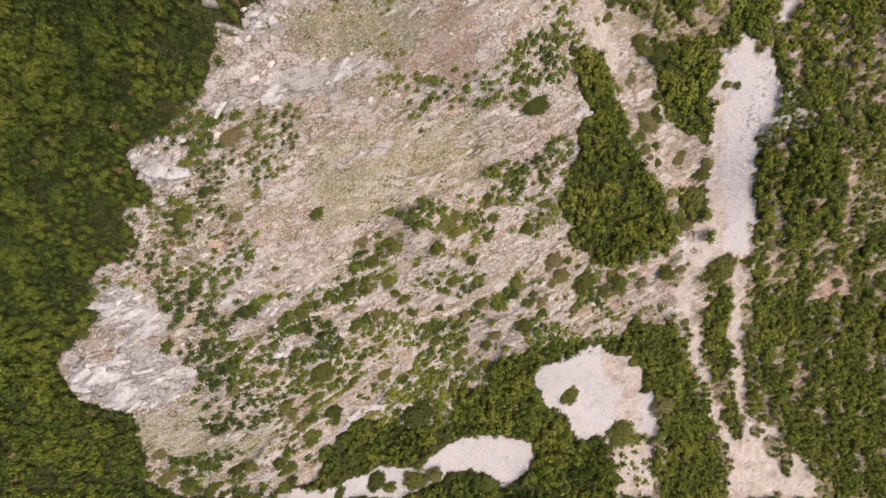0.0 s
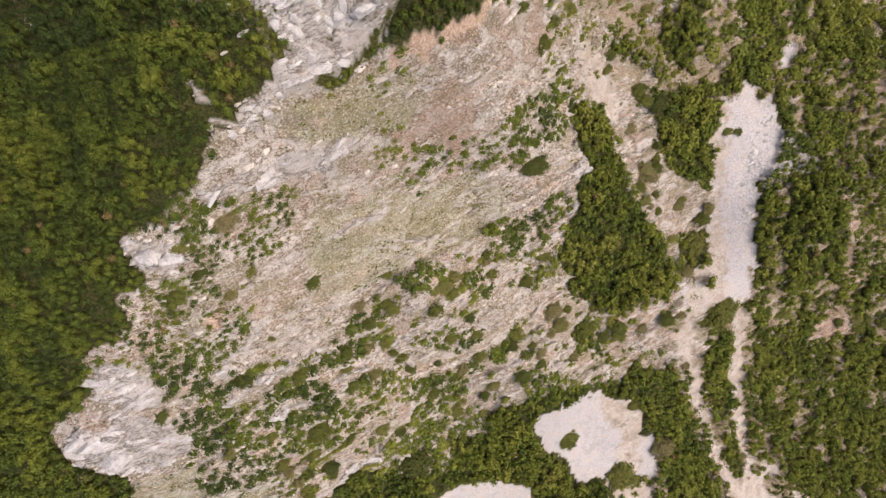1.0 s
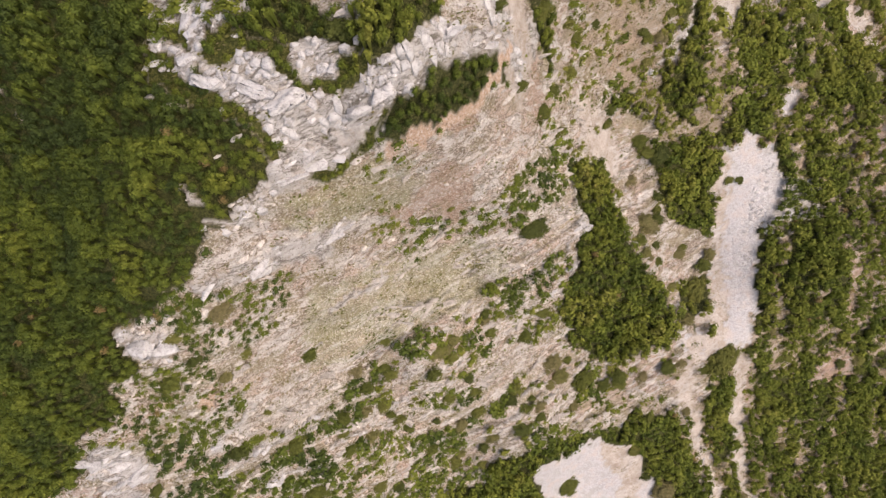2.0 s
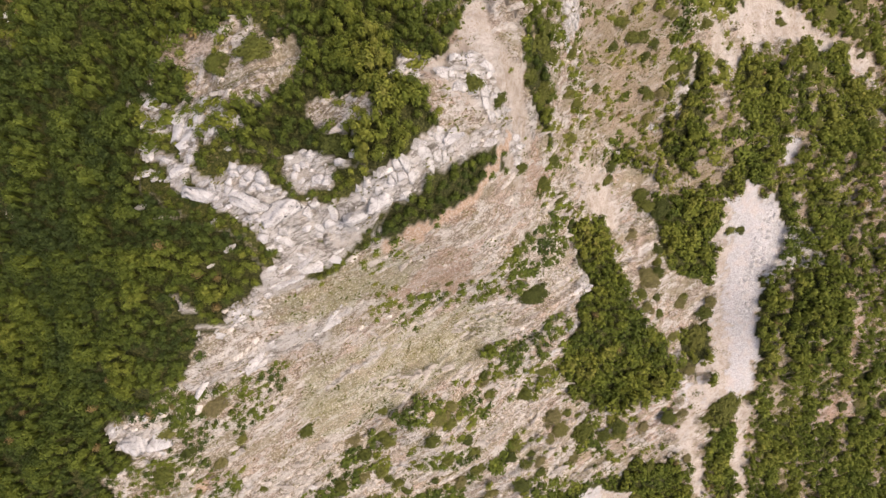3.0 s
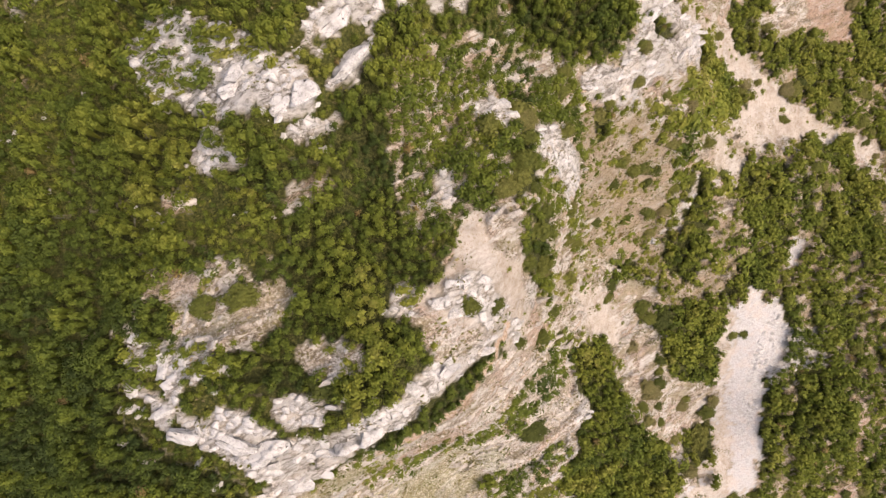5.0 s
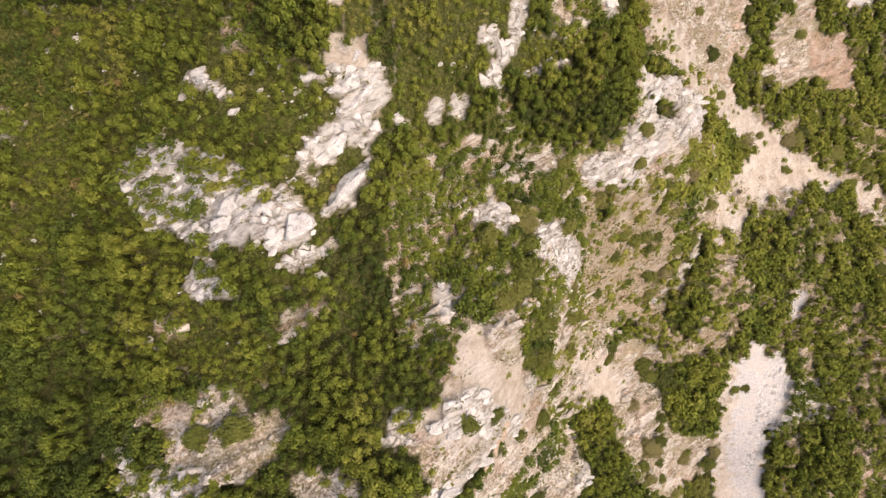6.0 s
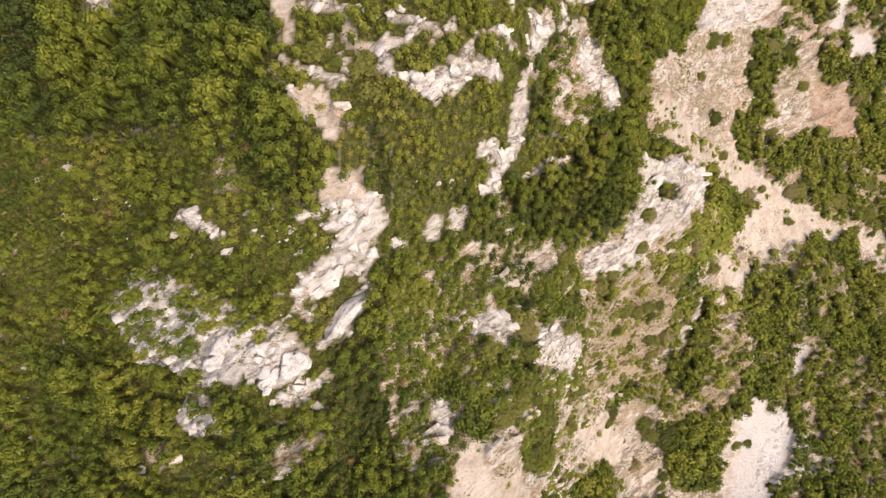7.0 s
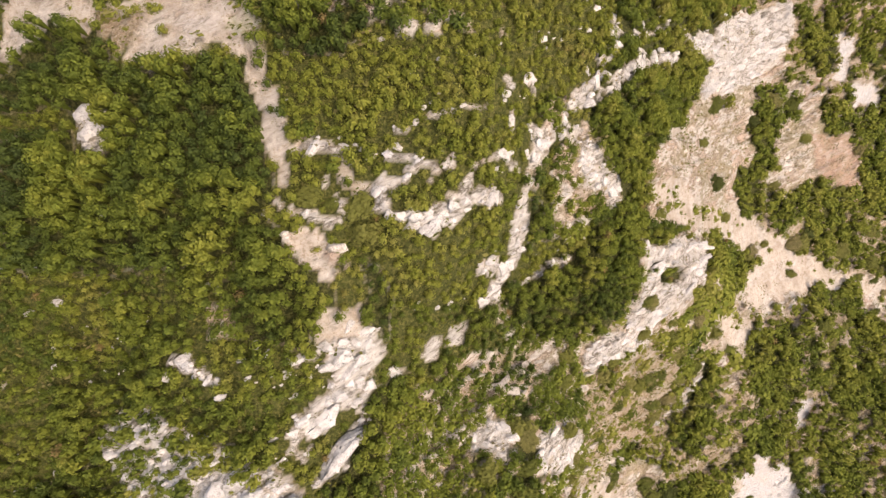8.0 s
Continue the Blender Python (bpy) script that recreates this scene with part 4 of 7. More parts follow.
cover('scree', 0.72, [(-5.5, 10.2), (-3.3, 12.3), (-0.8, 12.6), (-1.2, 10.3), (-4.2, 9.8)])
cover('scree', 0.85, [(4.9, 9.8), (8.1, 11.6), (8.1, 10.7), (5.4, 9)])
cover('scree', 0.12, [(8.1, 62.6), (12.6, 62.6), (11.7, 60.2), (8.4, 60.7)])
cover('rock', 0.1, [(14.3, 62), (18.7, 64.1), (22.5, 63.5), (20, 60.7), (14.5, 59.7)])
cover('red', 0.22, [(22.5, 58.8), (28.2, 61.1), (35.1, 61), (33.4, 57.5), (24.7, 57.5)])
cover('red', 0.18, [(18.8, 57.1), (26.3, 57.5), (29.6, 53.4), (19.7, 55)])
cover('rock', 0.1, [(3.7, 57.2), (6.5, 57.2), (6, 54.9), (4, 55.5)])
cover('dry', 0.62, [(22.4, 49.7), (33.2, 58), (45, 53), (48.2, 47.2), (39.8, 40.6), (32.9, 41), (33.2, 44.2), (27.9, 46.7)])
cover('tan', 0.05, [(37.1, 63.6), (45.2, 63.7), (47.9, 61), (45.1, 59.2), (38.1, 61.1)])
cover('dry', 0.5, [(57.8, 11), (62.2, 11.1), (65.7, 2), (61, 3)])
cover('dry', 0.4, [(72.2, -12), (76.7, -13.4), (78.5, -19.8), (75.1, -19.7)])
cover('heath', 0.95, [(54.6, 41), (68.4, 46.1), (71.3, 39.9), (68, 29.9), (59.5, 36.3)])
cover('red', 0.2, [(74.7, 5.9), (79, 7.6), (82, 0.9), (76.7, 2), (72.8, -0.8), (74, 2)])
cover('red', 0.1, [(8.3, 39.7), (11.6, 43.9), (13.6, 42.4), (11.4, 39.5), (9.8, 36.4), (8.2, 37.7)])
cover('litter', 0.88, [(32.6, 57.3), (38.1, 59.3), (40.2, 56.1), (40, 49.8), (39.8, 44.1), (35.2, 44), (31.9, 47.9), (34.7, 51.7)])
cover('heath', 0.9, [(-4.8, 75.8), (5.6, 79.9), (6.9, 73.7), (6.5, 70.5), (3.4, 68.7), (-3.6, 68.7), (-3.5, 72.8)])
cover('tan', 0.05, [(-3.2, 73.2), (-1.9, 73.5), (-0.9, 73.9), (-0.8, 73.2), (-1.6, 71.9), (-1.9, 72.9), (-3.2, 72.5)])
cover('tan', 0.05, [(-2.7, 72.2), (-1.9, 71.6), (-1.6, 70.1), (-2.6, 70), (-2.4, 71.3)])
cover('white', 0, [(-1.6, 71.2), (1.8, 72), (2.5, 71.3), (2.3, 70.8), (0.7, 70.1), (-0.3, 69.9), (-0.4, 70.5), (-1.6, 70.9)])
cover('white', 0.1, [(2.6, 73.2), (3.6, 73.3), (5.2, 73.2), (5.5, 72.8), (4, 72), (3.2, 72.1)])
cover('white', 0, [(7.9, 79.1), (8.5, 77.7), (9.5, 78.1), (9.3, 77.3), (8.3, 76.1), (7, 75.6), (7.7, 76.8), (7.7, 78.6)])
cover('white', 0.05, [(3.8, 68.8), (5.1, 69.4), (6.3, 69.7), (6, 67.8), (4.9, 67.2), (4, 65.5), (3.1, 64.6), (1.9, 63.3), (1.5, 63.3), (3.5, 65.8), (3.9, 67.4)])
cover('white', 0.1, [(4.6, 79.4), (5.2, 80.8), (5.8, 80.4), (5.6, 79.9)])
cover('white', 0.15, [(0.6, 73.4), (1.4, 73.5), (1.8, 73.1), (0.7, 72.8)])
cover('scree', 0.28, [(10.6, 78.5), (12.8, 79.7), (14.2, 77.6), (13.1, 75.1), (9.9, 72.8), (11.2, 71.4), (10.1, 71.2), (9.4, 73), (11.4, 75.6), (11.3, 76.8)])
cover('scree', 0.06, [(22.8, 75), (21.2, 78.3), (21.6, 80), (25.6, 85), (28.7, 89.3), (30.3, 91.9), (33.7, 96.7), (34.9, 99), (52.3, 105.9), (52, 101.7), (50.4, 98.4), (55.8, 99.6), (56.6, 96.3), (56.4, 92.3), (48.7, 91.1), (47.7, 94.1), (42.6, 91.2), (44.5, 87.9), (44.1, 84.6), (48.8, 85.4), (47.7, 81.9), (41.8, 80.8), (50.3, 77.2), (46.4, 75.1), (37.6, 75), (32.1, 75.8), (23.8, 74.7)])
cover('rock', 0.06, [(33.2, 95.8), (35.3, 99.3), (50.3, 105.6), (49.8, 102.1), (44.2, 100), (40.4, 94.8), (34, 91.8), (29.9, 90.8)])
cover('tan', 0.03, [(21.8, 74.8), (21.4, 77.8), (22, 79.9), (27.2, 85.3), (33.2, 87.5), (32.4, 83), (29.8, 76.8)])
cover('tan', 0.03, [(29.9, 77.2), (41.8, 80.8), (50.3, 77.2), (57.3, 75.2), (68.7, 71.2), (82.7, 67.8), (82, 65.7), (68.6, 68.3), (56.8, 67), (50.3, 65.1), (43.4, 65.7), (45, 69.1), (49.9, 73.7), (43.4, 75.4), (33.8, 75.6)])
cover('red', 0.1, [(55.3, 91.3), (58.8, 92.7), (65.7, 95.3), (70, 91.8), (73.7, 86.1), (71, 84.9), (66.1, 87), (60.5, 86.3), (56.1, 88.2)])
cover('red', 0.05, [(55.4, 96.1), (56.2, 100.1), (58.1, 99.6), (58.8, 92.7), (55.3, 91.3)])
cover('litter', 0.95, [(47.2, 97), (51.1, 97.7), (51.2, 93.9), (47.9, 92.5)])
cover('litter', 0.95, [(52.4, 96.8), (55.2, 97.2), (55.2, 94.5), (52.2, 94.4)])
cover('litter', 0.95, [(39, 92.7), (42.2, 94), (44, 92.4), (39.4, 90.4)])
cover('litter', 0.95, [(45.3, 92.7), (48.5, 92.6), (48.6, 87.1), (46.1, 85.8)])
cover('litter', 0.95, [(44, 85.7), (48.7, 86.7), (48.3, 82.9), (44.9, 83.1)])
cover('litter', 0.95, [(51.4, 89.1), (53.9, 89.1), (53.6, 87), (51.8, 86.7)])
cover('litter', 0.95, [(55.2, 89.3), (58.3, 89.8), (59.7, 86.6), (56.4, 86.1)])
cover('litter', 0.95, [(43.4, 81.1), (49.6, 82.2), (49, 79.6), (44.9, 79.4)])
cover('litter', 0.95, [(51.2, 85.8), (54.9, 87.2), (56.5, 85.7), (69.1, 86.5), (70, 79), (74.8, 76.5), (71.8, 72.4), (64.2, 72.9), (62.6, 77.4), (58.3, 79.7), (52.9, 79.2), (50.2, 82.3)])
cover('litter', 0.95, [(55.8, 76.8), (61.1, 78.2), (61.3, 74.6), (57.5, 73.4)])
cover('litter', 0.95, [(57.3, 102.5), (60.1, 104.4), (64.2, 97.4), (64.8, 94.3), (61.6, 92.3), (58.4, 94.2), (58.8, 98.9)])
cover('litter', 0.95, [(68.2, 95.6), (74.9, 97.2), (81, 86), (75.4, 85.4), (71, 91.1)])
cover('litter', 0.95, [(61.2, 69), (71.8, 69.4), (74.3, 65.5), (59.7, 65.2)])
cover('litter', 0.95, [(29.5, 71.1), (35.7, 75.7), (45, 74.9), (49.2, 73.6), (45, 69.1), (32.8, 69.7)])
cover('rock', 0.1, [(21.8, 71.5), (24.7, 72.6), (29.9, 73.2), (33, 71.2), (30.2, 68.7), (25.9, 67), (21.9, 67.7), (20.9, 69.7)])
cover('litter', 0.85, [(20.9, 69.7), (22.6, 69.9), (25.6, 69.2), (25.7, 68.1), (21.9, 68.2)])
cover('gravel', 0.03, [(65, 100.2), (70.9, 101), (72.7, 98.5), (67.4, 97.4)])
cover('gravel', 0.05, [(60.8, 105.9), (63.2, 107), (64.6, 101.3), (62, 100.2)])
cover('white', 0.05, [(-18.2, 36.6), (-17.1, 35.2), (-16, 34.3), (-12.3, 34), (-9.5, 34.3), (-6.6, 34), (-3.8, 33.3), (-1.8, 35), (0.1, 36.6), (2.5, 37.2), (2.9, 36.7), (-1, 33.1), (-4.2, 30.6), (-8.3, 29.6), (-10.4, 28.6), (-12.3, 29.6), (-13, 31), (-14.6, 31), (-16.9, 32), (-17.9, 33.6)])
cover('heath', 0.85, [(-11.7, 33.4), (-9.9, 33), (-10.3, 32), (-11.5, 32.4)])
cover('heath', 0.8, [(-9.3, 33), (-6.3, 33.5), (-8.1, 32.3)])
cover('tan', 0, [(60.5, -31.2), (66.5, -28.1), (69.5, -29), (72.8, -35.5), (77.4, -37.2), (81, -42.1), (78.1, -43.4), (60.2, -41.2), (60.8, -36.1)])
cover('tan', 0.02, [(-24.4, 83.5), (-19.3, 83.5), (-19.6, 82.7), (-21.6, 82.6), (-23.3, 81.7), (-24.1, 80.4), (-24.7, 80.1)])
cover('litter', 0.95, [(-21.6, 82.5), (-19.3, 82.7), (-18.3, 83), (-18, 80.7), (-18.9, 77.5), (-21, 77.6), (-23, 77.9), (-23.8, 80.1)])
cover('dry', 0.6, [(-18.3, 83), (-16.7, 83.3), (-15.9, 81.7), (-17.7, 80.7)])
cover('tan', 0.08, [(-16, 83.6), (-11.1, 83.7), (-10.9, 82), (-12, 81), (-13.3, 80.5), (-14.4, 81), (-16.4, 80.7), (-15.7, 82)])
cover('dry', 0.7, [(-15.4, 82), (-13.7, 81.9), (-12.4, 81.2), (-14.4, 80.9), (-15.7, 81)])
cover('grass', 0.1, [(-11.6, 82.7), (-10.5, 82.7), (-9.1, 80.7), (-10, 80.3)])
cover('scree', 0.2, [(-14.4, 80.7), (-12.4, 80.8), (-12, 80), (-14, 79.3)])
cover('heath', 0.86, [(-8.2, 74), (-4.1, 75.6), (1.1, 75.9), (1.1, 69.4), (-4.7, 69.2), (-8.1, 70.4)])
cover('rock', 0.05, [(-7.9, 75.1), (-4.7, 75.3), (-4.2, 73.7), (-5, 74), (-5.7, 74.5), (-7.6, 74.3)])
cover('rock', 0.1, [(-3.4, 72.7), (-1.8, 73.7), (-0.8, 73.1), (-1.5, 72.3), (-3.1, 72.4)])
cover('rock', 0.1, [(-4.1, 73.3), (-3.4, 72.1), (-2.8, 70.5), (-3.4, 70.5), (-4.4, 72.1)])
cover('white', 0.08, [(-8.5, 71.8), (-6.6, 71.5), (-5, 71.1), (-5, 70.6), (-8.1, 70.9)])
cover('scree', 0.3, [(-7.8, 70.4), (-6, 69.8), (-5.4, 69.2), (-7.5, 69.1)])
cover('white', 0.04, [(-2.8, 71.5), (1.1, 71.5), (1.8, 71.1), (1.1, 70.1), (-0.9, 70.2), (-2.8, 70.8)])
cover('scree', 0.9, [(-20.3, 14.1), (-18.8, 15.8), (-17.7, 16.9), (-14.6, 18.2), (-15.3, 16.6), (-15.8, 15.5), (-18.6, 14.3)])
cover('scree', 0.72, [(-20.4, 11.7), (-18.4, 14.1), (-16.1, 15.1), (-16, 13.9), (-18.8, 11.1)])
cover('litter', 0.9, [(-18.9, 23.7), (-16.4, 24), (-16, 22.9), (-17.7, 22), (-18.8, 22.5)])
cover('white', 0, [(-28, 13.3), (-26.3, 13.6), (-24.7, 13.4), (-23.2, 13.3), (-23.8, 12.2), (-25.1, 10.6), (-26.9, 10.9), (-27.8, 11.8)])
cover('scree', 0.25, [(-19.4, 42), (-16.6, 43.4), (-12.4, 43.6), (-11.7, 42.1), (-8.7, 41.4), (-9.4, 39.9), (-15.7, 38.4), (-17.5, 39.6)])
cover('scree', 0.12, [(-8.3, 37.6), (-4.8, 38.3), (-4, 37.1), (-7.1, 36.1)])
cover('white', 0.45, [(-20.8, 38.1), (-15.7, 38.8), (-12.4, 36.1), (-17.6, 34.9), (-20.3, 34.9)])
cover('scree', 0.3, [(9.1, 51.2), (17.1, 51.3), (24.8, 45.1), (24.5, 37), (16.3, 34.4), (9.3, 40.9), (11.1, 45.8)])
track('tan', 0.45, [(-6.1, 74.9), (-4.8, 74.6), (-4.3, 73.3), (-3.7, 72.7)])
track('white', 0.35, [(6.4, 73.5), (6.6, 71.9), (6.2, 70.4), (6.4, 69.3)])
track('white', 0.3, [(1.5, 66), (3.5, 67.2)])
track('white', 0.2, [(8.9, 68.4), (11.4, 69.5)])
track('white', 0.4, [(13, 83.8), (11, 80.8)])
track('rock', 0.5, [(9.4, 45.1), (9.7, 43), (7.8, 40.5), (4.8, 37.9), (1.5, 36)])
track('tan', 1.5, [(53.1, 6.9), (56.2, -2.4), (59.7, -12.8), (64.7, -24.3), (66.7, -31.9)])
track('tan', 1.25, [(43.1, 7.6), (43.6, -0.2), (49.3, -11.1), (56.6, -23.5), (61.5, -31.3)])
track('tan', 0.85, [(82.6, 69.6), (68.3, 71.1), (57.2, 73.5), (48.8, 76), (41.4, 79.3), (34, 79.5), (26, 78.3)])
track('tan', 0.5, [(-14.4, 83.6), (-15.7, 81.7), (-16.7, 80.6)])
track('tan', 0.55, [(-13.8, 83), (-11.4, 81.7), (-9.7, 80), (-8.5, 76.3), (-7.9, 74.6), (-6.5, 74.8)])
track('white', 0.35, [(-8, 51.2), (-6.3, 54), (-4.6, 56.6), (-3.9, 58.5)])
track('white', 0.3, [(6.6, 73.7), (6.6, 70.1), (5.3, 67.6), (3.2, 64.7), (-0.1, 62.3)])
track('white', 0.3, [(-2.1, 61.5), (-0.4, 62), (1.4, 63.1), (3.1, 64.9)])
track('white', 0.4, [(3.1, 64.7), (4.9, 66.7), (6.4, 69), (6.6, 71.6), (7.1, 73.8)])
track('white', 0.15, [(7.9, 67.6), (11.5, 69.3)])
track('white', 0.3, [(-12.6, 25.5), (-15.6, 22.6), (-18.2, 22.8)])
track('rock', 0.3, [(-26.1, -4.5), (-20.4, -0.5), (-15.5, 2.3)])
track('rock', 0.3, [(-20.5, -5.9), (-13.5, -2.3), (-7.9, 0.6), (-3.3, 4.3)])
track('rock', 0.3, [(-20.5, 17.2), (-15.7, 19.2), (-12.9, 21), (-9, 23.6)])
track('rock', 0.25, [(-18.8, 16.6), (-15.1, 18.7), (-10.3, 21.7)])
track('rock', 0.3, [(-9.3, 17.3), (-6.3, 19.1)])
track('rock', 0.35, [(12.7, 15.3), (16.2, 18.2), (18.7, 21.5)])
track('rock', 0.3, [(17.6, 23.1), (19.9, 27.4), (18, 31.7)])
track('rock', 0.3, [(-24.6, -0.1), (-21, 3.6), (-19.7, 5.2)])
track('rock', 0.25, [(-19.3, -21.6), (-12.7, -17.3), (-8.1, -13.1)])
track('white', 0.45, [(30.7, 48.9), (33.5, 52.3), (35.7, 58.3)])
track('white', 0.4, [(6.8, 74.7), (6.4, 73.1), (6.3, 71.8), (6.8, 70), (6.2, 68.4), (4.9, 66.2), (3.5, 65.1)])
track('white', 0.42, [(3.5, 65.1), (2.7, 63.8), (1.8, 62.5)])
track('white', 0.32, [(1, 63.5), (0.2, 61.9)])
track('white', 0.15, [(8.9, 68.2), (11.5, 69.4), (12.5, 69.9)])
# outcrops, ledges and rows of bushes with firm borders
patch('heath', 0.93, [(-19.9, 64.1), (-14.2, 64.2), (-8.4, 63.8), (-5.6, 63.6), (-5.4, 61.7), (-7.4, 58.9), (-6.8, 56.8), (-5.0, 55.5), (-7.1, 50.4), (-16.7, 49.6), (-20.7, 54.0)])
patch('white', 0.35, [(-19.3, 58.4), (-17.6, 58.0), (-16.1, 56.5), (-15.8, 55.4), (-14.0, 55.0), (-14.2, 56.2), (-12.0, 56.5), (-10.3, 55.3), (-10.1, 53.3), (-12.2, 52.8), (-14.3, 52.6), (-16.4, 53.7), (-18.5, 55.1), (-19.8, 55.9)])
patch('white', 0.3, [(-14.7, 52.6), (-13.5, 52.2), (-12.9, 50.5), (-11.8, 49.8), (-16.7, 49.6), (-15.7, 51.1)])
patch('white', 0.06, [(-9.8, 56.2), (-8.7, 56.4), (-8.3, 55.7), (-7.3, 55.1), (-7.4, 53.8), (-8.2, 53.1), (-8.9, 52.6), (-9.2, 52.2), (-10.0, 52.8), (-10.8, 53.1), (-11.4, 52.6), (-12.2, 53.1), (-13.4, 53.1), (-13.6, 54.0), (-13.1, 54.5), (-11.7, 54.7), (-10.7, 55.0), (-10.0, 54.8), (-10.2, 55.5)])
patch('tan', 0.04, [(-5.8, 65.5), (-3.9, 65.8), (-3.8, 64.1), (-5.3, 63.7), (-6.0, 64.0)])
patch('white', 0, [(-5.6, 63.6), (-4.7, 63.6), (-3.5, 64.5), (-3.1, 64.1), (-4.0, 63.2), (-2.4, 63.5), (-2.2, 63.2), (-3.3, 62.1), (-4.1, 61.1), (-3.8, 60.7), (-4.9, 59.5), (-5.6, 60.0), (-6.8, 58.7), (-7.1, 58.7), (-7.2, 57.8), (-7.2, 56.5), (-7.6, 56.8), (-7.9, 58.0), (-7.9, 58.3), (-6.7, 59.9), (-5.7, 60.9), (-5.4, 61.4), (-5.7, 62.2)])
patch('white', 0, [(-7.8, 62.6), (-7.2, 62.9), (-6.1, 63.4), (-5.6, 63.6), (-5.6, 63.3), (-6.7, 62.7), (-7.2, 62.5)])
patch('white', 0, [(-4.4, 58.5), (-4.0, 58.7), (-3.9, 57.6), (-4.8, 56.3), (-6.0, 54.9), (-6.6, 54.8), (-6.5, 55.3), (-5.6, 56.6)])
patch('white', 0.05, [(-3.8, 61.0), (-3.3, 60.9), (-3.7, 59.6), (-4.1, 58.5), (-4.2, 59.2)])
patch('white', 0.03, [(-8.8, 51.9), (-7.9, 52.4), (-7.3, 52.6), (-6.2, 53.5), (-6.0, 53.1), (-7.0, 51.8), (-7.7, 51.5), (-8.2, 51.0), (-9.0, 51.4)])
patch('white', 0.15, [(-14.3, 63.3), (-12.8, 62.8), (-12.3, 62.2), (-11.8, 61.5), (-12.1, 61.3), (-12.8, 62.0), (-13.8, 62.2), (-14.5, 62.7)])
patch('litter', 0.97, [(-3.9, 58.2), (-3.2, 60.8), (-1.4, 61.4), (0.1, 58.2), (-0.3, 52.5), (-2.3, 49.3), (-5.8, 49.5), (-5.4, 52.5), (-5.7, 54.6), (-4.3, 56.3)])
patch('heath', 0.85, [(-21.7, 35.1), (-18.4, 36.3), (-12.1, 34.6), (-5.5, 33.8), (-2.6, 32.3), (-5.8, 28.7), (-9.7, 25.8), (-12.9, 26.4), (-13.8, 29.1), (-17.3, 29.9), (-21.3, 32.3)])
patch('white', 0, [(-15.4, 32.7), (-14.1, 33.8), (-12.5, 33.7), (-11.5, 32.7), (-13.0, 32.3), (-10.4, 32.1), (-9.7, 31.5), (-6.7, 31.5), (-5.4, 32.3), (-4.1, 33.1), (-1.7, 33.9), (0.6, 35.9), (1.0, 35.8), (0.2, 34.4), (-1.8, 32.7), (-3.5, 31.5), (-5.0, 30.2), (-7.3, 28.8), (-8.8, 28.9), (-10.7, 27.1), (-12.2, 28.2), (-13.1, 29.1), (-14.0, 30.3), (-15.6, 30.7)])
patch('white', 0.03, [(-21.5, 35.1), (-20.3, 35.3), (-18.9, 34.7), (-18.0, 33.9), (-17.6, 33.1), (-17.8, 32.1), (-18.5, 32.7), (-18.9, 33.7), (-20.3, 34.3)])
patch('white', 0.03, [(-16.9, 32.7), (-15.2, 32.9), (-14.9, 31.3), (-13.6, 30.5), (-14.0, 30.3), (-15.2, 30.9), (-16.6, 31.5)])
patch('white', 0.08, [(-18.4, 36.6), (-16.6, 35.8), (-17.1, 33.9), (-16.3, 32.7), (-16.9, 32.5), (-17.8, 33.5), (-18.0, 35.1)])
patch('white', 0.25, [(-10.2, 34.2), (-7.9, 34.2), (-6.8, 33.5), (-7.7, 32.3), (-9.6, 32.1), (-10.6, 33.1)])
patch('scree', 0.12, [(-8.9, 38.0), (-6.2, 38.4), (-3.9, 37.9), (-5.4, 36.5), (-7.8, 35.7), (-8.5, 36.5)])
patch('rock', 0, [(-12.8, 26.9), (-10.9, 27.6), (-9.7, 28.5), (-7.3, 29.0), (-5.5, 29.7), (-7.1, 28.2), (-9.3, 27.1), (-11.1, 25.5), (-12.4, 24.7), (-13.0, 25.9)])
patch('litter', 0.97, [(-4.7, 29.6), (-2.9, 30.3), (-1.1, 31.4), (1.5, 32.7), (2.9, 34.1), (3.5, 33.2), (0.6, 30.9), (-2.2, 29.5), (-4.4, 29.1)])
patch('heath', 0.93, [(-8.2, 74.0), (-4.1, 75.7), (-0.5, 75.1), (5.6, 80.5), (8.4, 79.6), (7.0, 75.3), (6.0, 70.7), (5.5, 65.0), (0.3, 60.3), (-2.2, 62.3), (-1.7, 66.6), (-3.5, 69.8), (-8.5, 70.4)])
patch('white', 0.02, [(-7.0, 75.1), (-5.1, 75.3), (-4.6, 74.5), (-4.2, 73.3), (-4.7, 74.0), (-5.2, 74.7), (-6.3, 74.3), (-6.8, 74.7)])
patch('white', 0, [(-3.1, 73.0), (-2.1, 73.4), (-1.5, 73.1), (-1.0, 73.7), (-1.0, 73.1), (-1.5, 72.3), (-2.1, 72.4), (-1.8, 71.3), (0.5, 71.5), (1.5, 72.0), (3.0, 72.7), (3.6, 73.3), (5.0, 73.5), (5.5, 72.9), (4.4, 72.2), (2.9, 72.1), (2.3, 71.7), (2.2, 70.8), (1.1, 70.7), (0.8, 70.1), (-0.1, 70.3), (-0.2, 70.8), (-1.5, 71.0), (-2.5, 71.1), (-2.6, 71.9), (-3.3, 72.6)])
patch('white', 0.04, [(-8.5, 71.8), (-7.5, 71.5), (-5.0, 71.0), (-4.9, 70.6), (-6.3, 70.6), (-7.2, 71.1), (-8.3, 71.5)])
